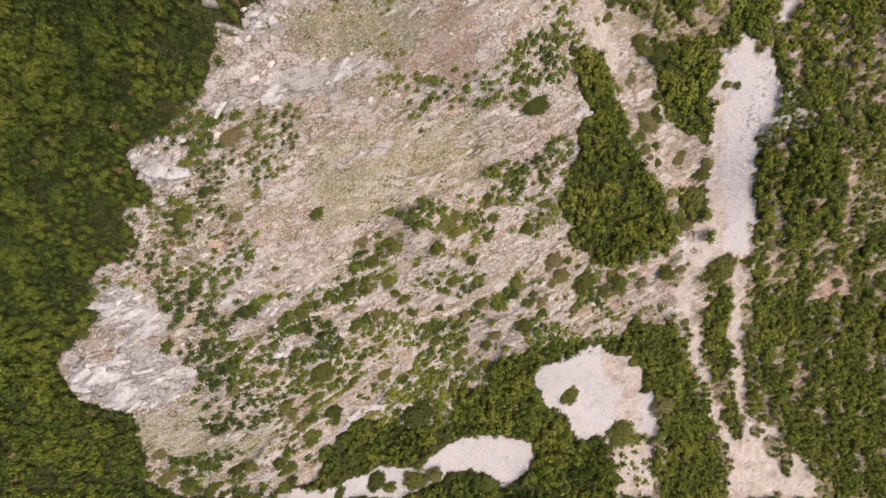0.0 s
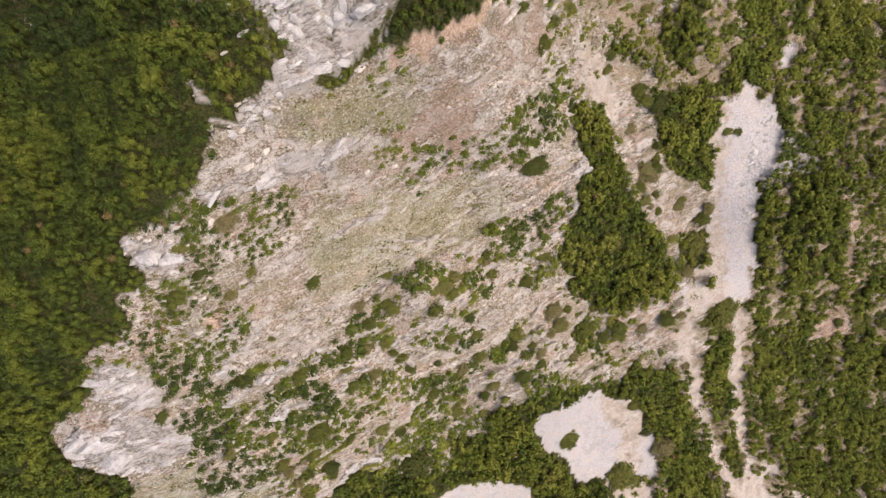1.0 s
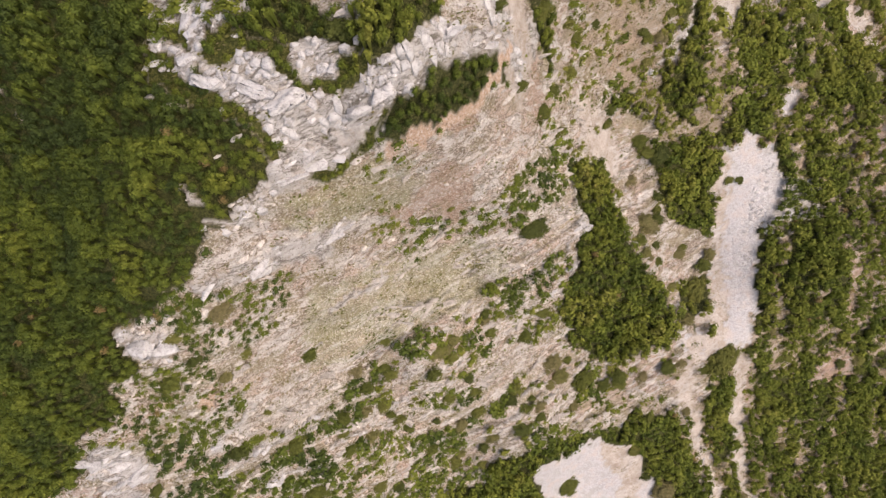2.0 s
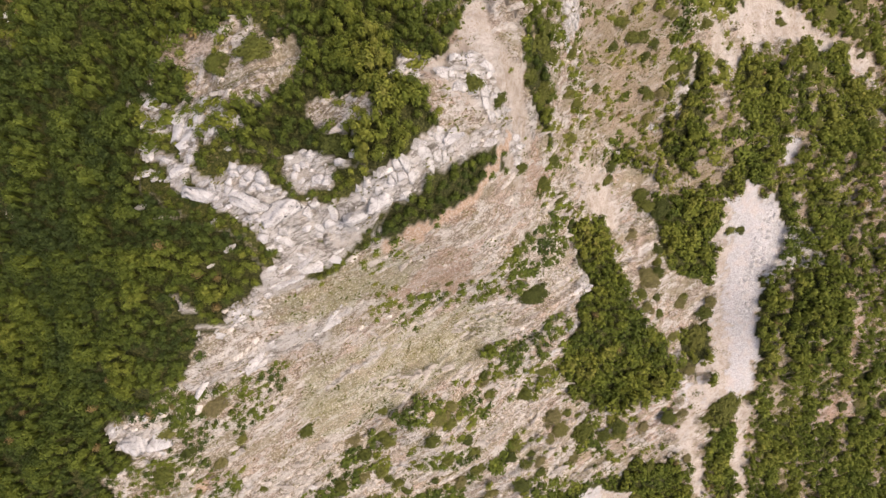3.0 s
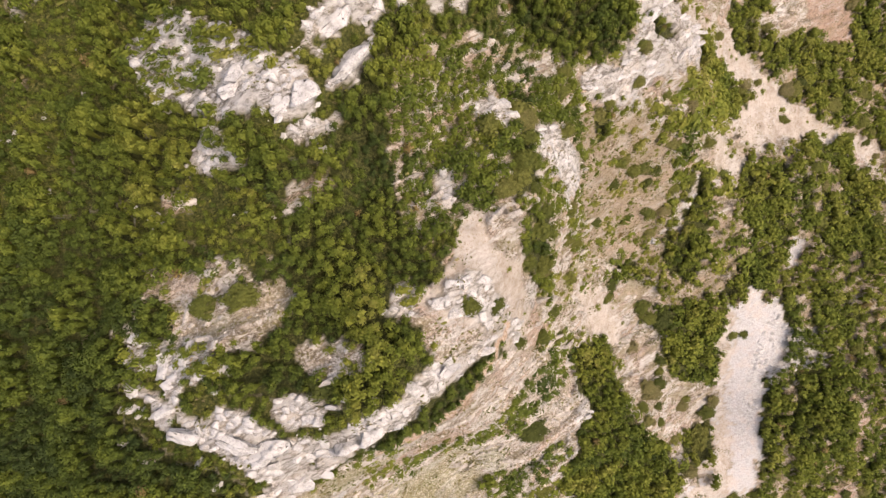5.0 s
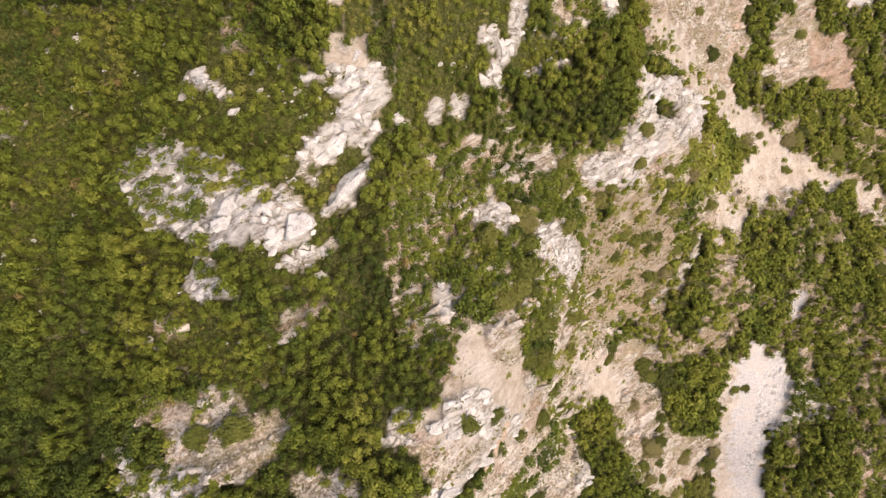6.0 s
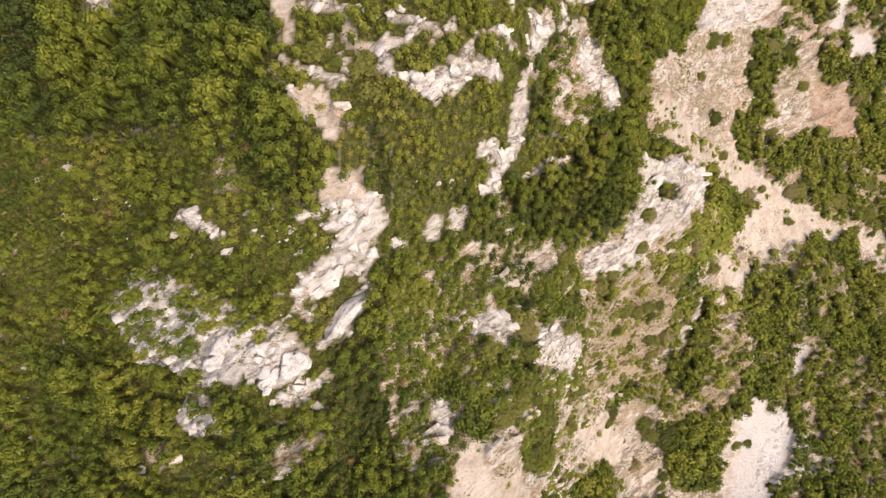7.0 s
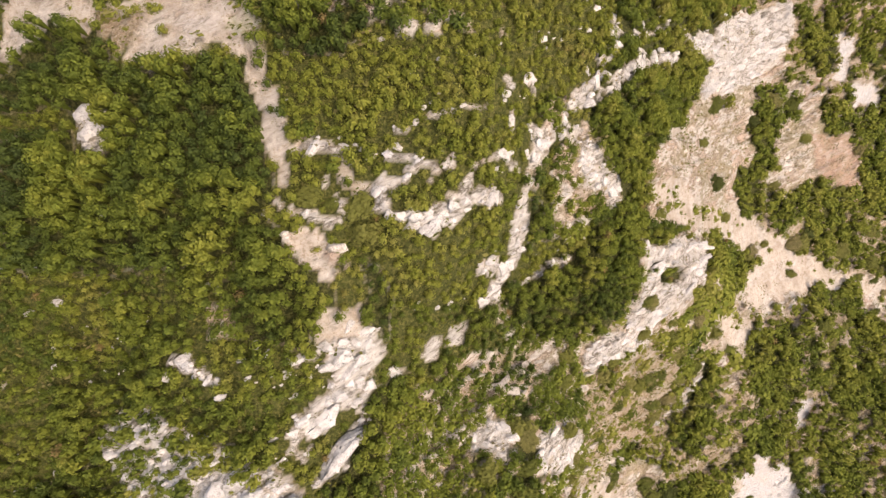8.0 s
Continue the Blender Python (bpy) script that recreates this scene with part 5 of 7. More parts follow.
patch('tan', 0.12, [(-7.2, 70.4), (-6.0, 70.1), (-5.0, 69.5), (-4.7, 68.9), (-5.7, 68.8), (-5.1, 67.6), (-5.7, 67.2), (-6.3, 68.2), (-6.9, 69.0)])
patch('white', 0, [(7.5, 78.6), (8.2, 78.6), (9.3, 77.6), (8.0, 76.0), (7.3, 75.6), (8.0, 77.0), (7.7, 77.9)])
patch('white', 0, [(6.2, 72.6), (6.6, 72.3), (6.3, 70.1), (6.8, 69.7), (6.0, 67.6), (5.0, 65.9), (4.0, 65.5), (4.4, 66.7), (5.3, 68.0), (6.1, 69.3), (6.1, 71.1)])
patch('white', 0.03, [(3.7, 68.5), (5.2, 69.4), (5.7, 68.8), (4.8, 67.8), (3.9, 67.9)])
patch('white', 0, [(1.9, 64.3), (3.2, 64.9), (2.8, 63.4), (1.7, 62.9), (1.5, 63.5)])
patch('white', 0, [(0.3, 63.4), (1.1, 63.6), (0.7, 62.4), (-0.2, 62.1), (-0.2, 62.5)])
patch('litter', 0.98, [(15.4, 82.2), (17.9, 86.2), (24.4, 89.7), (31.5, 95.2), (34.5, 95.7), (29.9, 88.7), (23.5, 81.5), (20.6, 78.5), (18.2, 77.0), (15.4, 77.8), (14.8, 80.3)])
patch('white', 0, [(14.9, 84.3), (18.9, 86.9), (23.1, 90.9), (26.6, 92.5), (22.0, 89.0), (17.1, 85.0), (15.3, 84.0)])
patch('white', 0, [(31.0, 97.3), (33.9, 98.0), (33.5, 96.2), (30.7, 95.4)])
patch('white', 0.1, [(11.7, 78.2), (13.0, 79.4), (14.0, 78.8), (14.8, 77.2), (16.8, 76.2), (15.9, 75.1), (13.6, 75.6), (12.4, 76.7)])
patch('red', 0.04, [(57.8, 90.6), (64.6, 90.6), (73.0, 90.7), (76.8, 84.7), (70.9, 83.2), (65.7, 87.3), (60.1, 86.7)])
patch('litter', 0.95, [(6.4, 66.8), (9.4, 67.7), (12.9, 70.6), (16.5, 69.4), (18.2, 66.4), (13.9, 64.9), (10.7, 63.5), (8.0, 64.5)])
patch('tan', 0.13, [(23.8, 84.0), (40.9, 90.0), (43.0, 85.1), (46.1, 82.5), (43.1, 79.5), (32.0, 77.3), (22.6, 76.3), (20.7, 77.0), (24.7, 80.8)])
patch('litter', 0.8, [(32.6, 80.9), (37.0, 82.5), (39.6, 80.5), (33.9, 78.8)])
patch('litter', 0.9, [(48.1, 89.3), (48.6, 94.1), (50.5, 96.7), (54.1, 95.7), (52.4, 92.3), (50.8, 87.2), (47.3, 85.1)])
patch('scree', 0.6, [(-2.5, 58.7), (6.5, 59.7), (11.9, 59.2), (21.9, 61.6), (33.0, 61.8), (34.2, 51.6), (25.2, 48.7), (16.9, 46.6), (13.3, 49.9), (6.0, 49.1), (3.0, 48.4), (0.2, 45.3), (-2.2, 46.9), (-3.0, 52.5)])
patch('white', 0, [(8.4, 55.8), (10.7, 56.1), (11.6, 55.0), (13.3, 54.8), (14.9, 53.3), (13.6, 50.4), (11.2, 51.8), (9.0, 52.8), (8.5, 54.2)])
patch('tan', 0.03, [(3.0, 47.6), (6.1, 48.2), (7.8, 46.5), (7.5, 43.0), (9.4, 40.7), (8.7, 35.4), (5.0, 38.1), (-0.5, 40.5), (0.2, 41.7), (1.4, 43.4), (1.8, 45.2)])
patch('litter', 1, [(6.6, 58.0), (8.4, 58.4), (8.6, 55.1), (8.0, 53.7), (6.4, 55.0)])
patch('litter', 1, [(6.5, 53.3), (9.0, 52.8), (8.6, 50.1), (7.0, 49.0), (6.0, 51.2)])
patch('litter', 1, [(7.7, 47.5), (11.0, 46.4), (12.6, 41.3), (8.9, 42.8), (7.9, 45.4)])
patch('white', 0.15, [(3.1, 56.7), (5.8, 57.1), (6.5, 55.9), (5.9, 54.6), (4.4, 55.4), (3.5, 55.4)])
patch('white', 0.15, [(0.1, 50.8), (1.8, 50.6), (1.8, 48.4), (1.0, 48.2), (0.5, 49.6)])
patch('tan', 0.04, [(17.3, 43.0), (21.8, 42.8), (25.4, 40.5), (27.8, 36.1), (25.7, 34.8), (19.0, 38.0)])
patch('white', 0, [(-28.4, 14.3), (-27.7, 13.6), (-26.6, 13.1), (-25.5, 13.6), (-25.4, 12.5), (-23.2, 12.6), (-23.7, 11.9), (-25.0, 11.1), (-26.6, 11.0), (-27.1, 11.7), (-27.8, 12.7)])
patch('ochre', 0.02, [(-23.7, 6.4), (-22.5, 6.7), (-22.9, 5.3), (-24.1, 5.0)])
patch('red', 0.03, [(-39.4, -3.3), (-37.0, -4.0), (-36.7, -6.2), (-39.1, -6.6), (-40.6, -5.8)])
patch('scree', 0.9, [(-28.9, 2.6), (-26.6, 3.5), (-23.4, 4.4), (-21.3, 5.6), (-20.5, 5.0), (-23.7, 1.9), (-24.9, -0.0), (-27.9, 0.1)])
patch('scree', 0.92, [(-11.5, 6.6), (-7.3, 8.2), (-6.7, 6.7), (-9.7, 4.5), (-11.4, 4.5)])
patch('scree', 0.92, [(-5.1, 10.7), (-0.9, 12.3), (0.6, 11.0), (-3.0, 9.1)])
patch('scree', 0.92, [(2.0, 11.4), (5.2, 13.7), (4.8, 11.4), (2.0, 9.6)])
patch('scree', 0.92, [(-2.9, 3.0), (0.6, 4.5), (5.5, 4.5), (6.5, 2.9), (1.4, 1.3), (-1.8, 1.8)])
patch('scree', 0.92, [(7.4, 2.5), (10.5, 3.7), (10.2, -1.5), (7.5, -0.6)])
patch('scree', 0.92, [(12.5, -1.5), (19.0, -3.6), (18.7, -6.4), (13.1, -6.0)])
patch('scree', 0.92, [(22.2, 5.6), (26.0, 5.6), (26.9, -0.2), (22.9, -0.1)])
patch('scree', 0.9, [(-4.6, -2.7), (3.2, -2.3), (4.2, -6.1), (-3.6, -5.5)])
patch('scree', 0.7, [(5.9, 19.7), (9.0, 19.1), (16.9, 22.3), (18.2, 19.7), (12.0, 15.0), (6.8, 14.6)])
patch('scree', 0.95, [(-7.5, -17.0), (0.7, -14.8), (-0.3, -21.0), (-5.9, -20.6)])
patch('scree', 0.9, [(-16.6, -7.4), (-12.6, -7.8), (-14.6, -11.4), (-18.7, -10.8)])
patch('scree', 0.04, [(-10.5, 2.3), (-1.7, 2.2), (6.1, 8.5), (17.9, 13.2), (19.6, 10.0), (11.9, 4.6), (5.8, -0.5), (-3.4, -1.9), (-9.2, -0.7)])
patch('scree', 0.92, [(-2.9, 3.0), (0.6, 4.5), (5.5, 4.5), (6.5, 2.9), (1.4, 1.3), (-1.8, 1.8)])
streak('tan', 0.4, [(-9.0, 78.1), (-8.5, 75.6), (-7.9, 74.0), (-7.7, 72.7)])
streak('tan', 0.3, [(-4.6, 73.7), (-4.1, 73.0), (-3.1, 72.7)])
streak('white', 0.16, [(-5.5, 72.9), (-4.7, 72.2), (-4.7, 70.8)])
streak('white', 0.14, [(0.6, 72.9), (1.0, 74.2), (1.6, 74.7)])
streak('white', 0.14, [(-0.8, 73.7), (-0.2, 74.2), (1.5, 74.2)])
streak('white', 0.16, [(2.1, 72.6), (3.2, 73.9)])
streak('white', 0.13, [(3.2, 74.2), (4.7, 75.5)])
streak('white', 0.20, [(14.7, 88.6), (16.3, 88.1), (21.9, 92.1), (23.9, 94.0)])
streak('white', 0.20, [(11.4, 81.3), (13.3, 83.6), (14.9, 84.3)])
streak('white', 0.13, [(0.5, 76.9), (1.8, 77.3)])
streak('white', 0.13, [(2.5, 77.8), (4.0, 78.4)])
patch('heath', 0.86, [(-24.9, 66.2), (-18.5, 65.3), (-16.2, 61.7), (-17.0, 57.6), (-19.6, 58.4), (-22.9, 61.0), (-25.2, 62.0)])
patch('white', 0.5, [(-19.1, 59.1), (-17.2, 59.7), (-16.0, 58.2), (-17.0, 57.2), (-18.7, 58.0)])
patch('white', 0.4, [(-24.1, 63.8), (-21.9, 63.8), (-21.7, 62.4), (-23.6, 62.0)])
patch('white', 0.45, [(-20.3, 58.1), (-16.7, 59.8), (-13.9, 58.6), (-10.7, 57.4), (-9.2, 55.6), (-10.5, 54.7), (-17.7, 53.9), (-19.7, 55.6)])
patch('tan', 0.03, [(-24.5, 83.6), (-19.0, 83.6), (-18.0, 82.7), (-19.7, 81.7), (-21.3, 82.3), (-22.6, 82.0), (-24.1, 80.5), (-24.8, 80.1)])
patch('tan', 0.06, [(-16.4, 83.7), (-10.8, 83.8), (-10.4, 82.0), (-11.7, 81.4), (-13.7, 80.5), (-14.7, 80.4), (-15.0, 81.7), (-13.8, 82.7), (-15.7, 82.4)])
patch('dry', 0.5, [(-18.7, 82.7), (-16.7, 83.3), (-16.1, 82.7), (-17.4, 81.4), (-18.4, 81.1)])
patch('grass', 0.05, [(-11.1, 82.7), (-9.4, 82.0), (-9.1, 80.3), (-10.4, 80.3), (-11.4, 81.7)])
patch('white', 0.05, [(-20.3, 77.1), (-19.3, 76.9), (-19.0, 75.6), (-19.6, 74.8), (-20.3, 75.6)])
patch('gravel', 0, [(65.4, 100.1), (70.7, 100.8), (72.1, 98.4), (66.9, 97.8)])
patch('gravel', 0.05, [(61.1, 105.7), (63.3, 105.7), (64.2, 101.7), (63.0, 100.0), (61.5, 102.8)])
streak('tan', 0.45, [(-11.4, 81.4), (-9.7, 80.0), (-9.2, 78.1)])
patch('litter', 0.95, [(54.5, 42.9), (67.2, 45.9), (70.7, 36.1), (64.0, 33.3), (62.4, 35.4), (58.2, 35.1), (55.8, 38.6)])
patch('litter', 0.95, [(54.9, 43.0), (66.9, 45.9), (69.3, 36.0), (63.7, 32.8), (60.6, 35.5), (58.2, 37.9)])
patch('litter', 0.95, [(59.2, 32.2), (63.5, 31.3), (64.3, 23.0), (54.6, 20.4), (53.9, 24.7), (56.4, 28.8)])
patch('scree', 0.07, [(20.9, 80.7), (42.6, 94.9), (47.7, 88.8), (46.9, 82.1), (40.6, 79.4), (26.6, 75.2), (20.4, 73.2)])
patch('tan', 0.11, [(21.2, 77.2), (26.9, 79.7), (31.3, 77.5), (42.4, 80.0), (48.3, 75.6), (45.6, 73.4), (36.4, 75.3), (27.8, 74.4), (22.2, 73.9)])
patch('rock', 0.1, [(38.2, 102.9), (46.8, 107.4), (51.6, 109.8), (52.2, 105.3), (49.7, 101.2), (44.4, 97.1), (36.8, 92.8), (34.6, 95.1)])
patch('white', 0.5, [(57.3, 37.0), (64.9, 36.7), (64.4, 30.3), (56.9, 29.8), (55.8, 27.0), (53.8, 28.9), (56.1, 31.6)])
patch('heath', 0.88, [(-25.9, 65.2), (-22.8, 63.8), (-20.1, 60.3), (-21.7, 55.8), (-25.2, 54.3), (-27.4, 53.6)])
patch('grass', 0.06, [(-12.3, 24.4), (-7.0, 27.2), (-2.0, 29.0), (-1.8, 28.4), (-7.3, 25.9), (-11.9, 23.4)])
patch('grass', 0.3, [(-10.0, 25.7), (-4.4, 28.1), (-1.4, 28.7), (-4.7, 26.7), (-9.0, 25.0)])
patch('scree', 0.92, [(-23.2, 15.0), (-20.1, 16.4), (-19.2, 17.4), (-19.5, 15.9), (-21.5, 13.9), (-22.5, 14.1), (-23.7, 12.1)])
patch('scree', 0.95, [(-19.5, 15.9), (-18.9, 16.9), (-16.8, 17.8), (-15.4, 18.5), (-13.7, 18.7), (-15.2, 17.2), (-16.9, 15.7), (-19.3, 14.2)])
patch('scree', 0.95, [(-23.0, 13.5), (-21.8, 13.9), (-22.3, 12.4), (-23.4, 12.3)])
patch('scree', 0.7, [(-19.8, 13.4), (-17.9, 15.2), (-15.7, 15.6), (-15.6, 14.6), (-17.7, 12.9), (-19.8, 11.3)])
patch('scree', 0.9, [(-21.4, 13.2), (-19.9, 13.4), (-20.4, 12.0), (-21.9, 11.7)])
patch('scree', 0.95, [(-6.3, 23.6), (-4.7, 24.4), (-3.7, 24.6), (-3.8, 23.8), (-6.1, 22.8)])
patch('scree', 0.92, [(-26.3, 8.4), (-23.2, 9.0), (-24.1, 7.7), (-26.0, 6.5), (-26.8, 7.1)])
patch('scree', 0.92, [(-21.8, 8.8), (-20.1, 9.6), (-20.8, 8.1), (-21.8, 7.7)])
patch('scree', 0.9, [(-28.2, 6.0), (-26.8, 6.2), (-27.8, 3.7), (-29.5, 3.6)])
patch('scree', 0.82, [(-25.4, 2.3), (-22.0, 6.1), (-20.3, 6.6), (-21.0, 5.1), (-23.5, 2.2), (-25.1, 0.4), (-28.7, -0.8), (-31.2, -1.1), (-30.1, 0.7), (-27.9, 1.0)])
patch('scree', 0.92, [(-20.0, -1.1), (-15.4, 1.0), (-15.7, -2.1), (-18.4, -2.9), (-20.3, -2.4)])
patch('scree', 0.92, [(-15.9, -3.2), (-14.0, -1.7), (-14.8, -4.9), (-16.6, -5.3)])
patch('scree', 0.92, [(-22.7, -5.2), (-20.4, -4.3), (-21.6, -7.8), (-23.3, -7.6)])
patch('scree', 0.85, [(-30.4, -5.4), (-26.1, -3.7), (-23.5, -6.9), (-24.6, -11.1), (-28.7, -9.2), (-31.1, -7.1)])
patch('scree', 0.92, [(-18.6, -8.2), (-15.2, -7.3), (-12.3, -7.4), (-13.3, -11.0), (-17.3, -11.7), (-18.6, -10.7)])
patch('scree', 0.9, [(-23.5, -0.3), (-21.9, -0.2), (-22.8, -2.1), (-25.9, -3.2), (-26.0, -2.1)])
patch('scree', 0.92, [(-14.2, 1.4), (-10.3, 3.1), (-10.3, 1.6), (-13.4, 0.0)])
patch('scree', 0.9, [(-31.0, 5.0), (-29.3, 5.4), (-27.9, 5.0), (-28.9, 3.5), (-30.6, 3.8)])
patch('dry', 0.36, [(13.2, 58.9), (22.2, 61.1), (29.9, 60.8), (33.2, 51.6), (25.7, 47.0), (19.0, 46.3), (15.6, 52.1)])
patch('litter', 0.9, [(15.4, 59.7), (17.7, 60.5), (18.9, 58.5), (16.8, 57.2)])
streak('white', 0.14, [(-1.8, 74.7), (-0.8, 74.4), (0.5, 74.3)])
streak('white', 0.16, [(4.7, 75.7), (5.8, 75.3), (6.5, 75.2)])
streak('white', 0.14, [(9.7, 78.1), (11.1, 78.9), (12.1, 79.5)])
streak('white', 0.14, [(2.9, 73.2), (1.8, 72.4)])
streak('white', 0.13, [(5.8, 77.6), (6.1, 78.8)])
streak('white', 0.13, [(7.4, 80.1), (7.1, 81.1)])
streak('white', 0.16, [(9.1, 75.9), (10.8, 74.7)])
streak('white', 0.20, [(12.7, 79.3), (14.1, 77.5)])
streak('white', 0.13, [(10.4, 80.2), (9.7, 78.9)])
streak('white', 0.13, [(-1.8, 76.2), (-0.8, 76.1)])
patch('scree', 0.06, [(48.1, 94.4), (60.0, 99.0), (61.9, 93.1), (59.9, 91.2), (62.6, 85.9), (57.3, 84.0), (54.7, 81.8), (50.6, 84.5), (48.3, 89.0)])
patch('red', 0.02, [(58.7, 92.5), (64.5, 93.2), (70.6, 92.2), (73.4, 87.0), (69.5, 87.4), (62.4, 87.1)])
patch('litter', 0.95, [(46.7, 94.8), (50.6, 96.8), (52.2, 92.9), (51.3, 89.6), (52.9, 86.6), (48.6, 85.4), (47.5, 90.4)])
patch('litter', 0.95, [(52.4, 96.4), (55.1, 97.1), (55.7, 94.5), (53.1, 94.0)])
patch('litter', 0.97, [(59.3, 99.2), (65.0, 100.5), (67.9, 94.1), (63.4, 92.7), (60.8, 94.5)])
patch('litter', 0.9, [(56.6, 83.9), (62.6, 86.3), (72.0, 85.6), (73.9, 77.1), (64.8, 75.6), (57.6, 77.8)])
patch('litter', 0.85, [(43.8, 85.7), (48.8, 86.7), (49.5, 79.6), (45.5, 78.5), (43.2, 81.9)])
patch('litter', 0.97, [(71.1, 92.3), (77.3, 94.8), (83.2, 82.3), (75.3, 81.3)])
patch('white', 0.06, [(0.6, 41.4), (2.6, 43.4), (4.6, 42.6), (6.4, 40.2), (8.2, 38.6), (8.3, 36.6), (5.0, 38.6), (-0.2, 40.7)])
patch('scree', 0.12, [(4.4, 47.6), (6.0, 47.9), (7.4, 46.3), (7.2, 44.2), (5.4, 44.6), (4.0, 46.0)])
streak('ochre', 0.32, [(-4.2, 28.8), (-1.8, 29.8), (1.1, 31.4), (3.6, 33.6), (5.5, 36.7), (6.6, 39.0)])


def inside(x, y, outline):
    hit = np.zeros(len(x), bool)
    for (ax, ay), (bx, by) in zip(outline, np.roll(outline, -1, 0)):
        if ay != by:
            hit ^= ((ay > y) != (by > y)) & (x < (bx - ax) * (y - ay) / (by - ay) + ax)
    return hit


def near_line(x, y, line, width):
    d = np.full(len(x), 1e9)
    for (ax, ay), (bx, by) in zip(line[:-1], line[1:]):
        f = np.clip(((x - ax) * (bx - ax) + (y - ay) * (by - ay)) / ((bx - ax) ** 2 + (by - ay) ** 2), 0, 1)
        d = np.minimum(d, np.hypot(x - ax - f * (bx - ax), y - ay - f * (by - ay)))
    return d < width


def survey(x, y):
    """The share of scrub and the soil (its number) at places in plan; the borders are ragged."""
    wide = np.interp(x, [4, 40], [0.5, 1.3])
    wx = x + wide * (1.2 * swell(x / 4.1, y / 4.1, 3) + 0.7 * swell(x / 1.3, y / 1.3, 5) + 0.3 * swell(x / 0.5, y / 0.5, 9))
    wy = y + wide * (1.2 * swell(x / 4.1, y / 4.1, 4) + 0.7 * swell(x / 1.3, y / 1.3, 6) + 0.3 * swell(x / 0.5, y / 0.5, 10))
    fx = x + 0.35 * swell(x / 1.5, y / 1.5, 5) + 0.22 * swell(x / 0.5, y / 0.5, 9)
    fy = y + 0.35 * swell(x / 1.5, y / 1.5, 6) + 0.22 * swell(x / 0.5, y / 0.5, 10)
    east = x > 42 + 5 * swell(x / 9, y / 9, 8)
    top = (x < 14 + 3 * swell(x / 6, y / 6, 7)) & (y > 44 + 3 * swell(x / 5, y / 5, 19))
    east &= x < 104
    scrub = np.where(east, 0.92, 0.95)
    soil = np.where(east, SOILS.index("dry"), np.where(top, SOILS.index("heath"), SOILS.index("litter")))
    # stony openings in the scrub on the hilltop
    stony = (x < 12) & (y > 30) & (swell(x / 4.5, y / 4.5, 17) + 0.4 * swell(x / 1.4, y / 1.4, 18) > 0.62)
    scrub, soil = np.where(stony, 0.55, scrub), np.where(stony, SOILS.index("scree"), soil)
    for name, share, line, width, firm in COVER:
        qx, qy = (fx, fy) if firm else (wx, wy)
        lo, hi = line.min(0) - width, line.max(0) + width
        k = np.where((qx >= lo[0]) & (qx <= hi[0]) & (qy >= lo[1]) & (qy <= hi[1]))[0]
        if len(k):
            k = k[near_line(qx[k], qy[k], line, width) if width else inside(qx[k], qy[k], line)]
            scrub[k], soil[k] = share, SOILS.index(name)
    # earthy rills that open the brush on the eastern slope
    green = np.isin(soil, [SOILS.index("litter"), SOILS.index("dry"), SOILS.index("heath")])
    rill = (x > 55 + 4 * swell(x / 7, y / 7, 29)) & green & (swell((0.9 * x + 0.4 * y) / 3.2, (0.9 * y - 0.4 * x) / 8.5, 23) + 0.5 * swell(x / 1.7, y / 1.7, 24) > 0.3)
    scrub, soil = np.where(rill, np.minimum(scrub, 0.42), scrub), np.where(rill, SOILS.index("dry"), soil)
    return scrub, soil


CS, SN = math.cos(radians(STRIKE)), math.sin(radians(STRIKE))


def along(x, y):
    """Metres along and across the strike of the beds."""
    return CS * x + SN * y, CS * y - SN * x


def ground(x, y, soil):
    u, v = along(x, y)
    bend = 1.6 * swell(u / 11, v / 9, 11)
    beds = 0.75 * swell(u / 8, (v + bend) / 1.5, 12) + 0.4 * swell(u / 3.0, (v + bend) / 0.7, 13)
    step = np.mod((v + 1.5 * bend) / 3.1, 1.0)
    ledge = np.where(step < 0.82, step / 0.82, (1 - step) / 0.18)
    fine = 0.12 * swell(x / 0.8, y / 0.8, 14)
    z = land(x, y) + 0.5 * swell(x / 6, y / 6, 15)
    bare = np.isin(soil, [SOILS.index(s) for s in ("scree", "red", "grass", "dry")])
    z = z + np.where(bare, beds + 0.5 * ledge + fine, 0.0)
    rock = soil == SOILS.index("white")
    massif = soil == SOILS.index("rock")
    value, joint = blocks(u / 1.3, v / 0.75, 21)
    value2, joint2 = blocks(u / 0.55, v / 0.4, 27)
    z = z + np.where(rock, 0.1 + 0.3 * value + 0.12 * value2 + 0.35 * beds, 0.0)
    lump, crack = blocks(u / 2.4, v / 1.1, 33)
    z = z + np.where(massif, 0.35 + 0.6 * lump + 0.5 * beds + 0.2 * value, 0.0)
    flat = np.isin(soil, [SOILS.index("tan"), SOILS.index("gravel")])
    return z + np.where(flat, 0.05 * fine, 0.0) + np.where(soil == SOILS.index("litter"), 0.2 * swell(x / 1.6, y / 1.6, 16), 0.0)


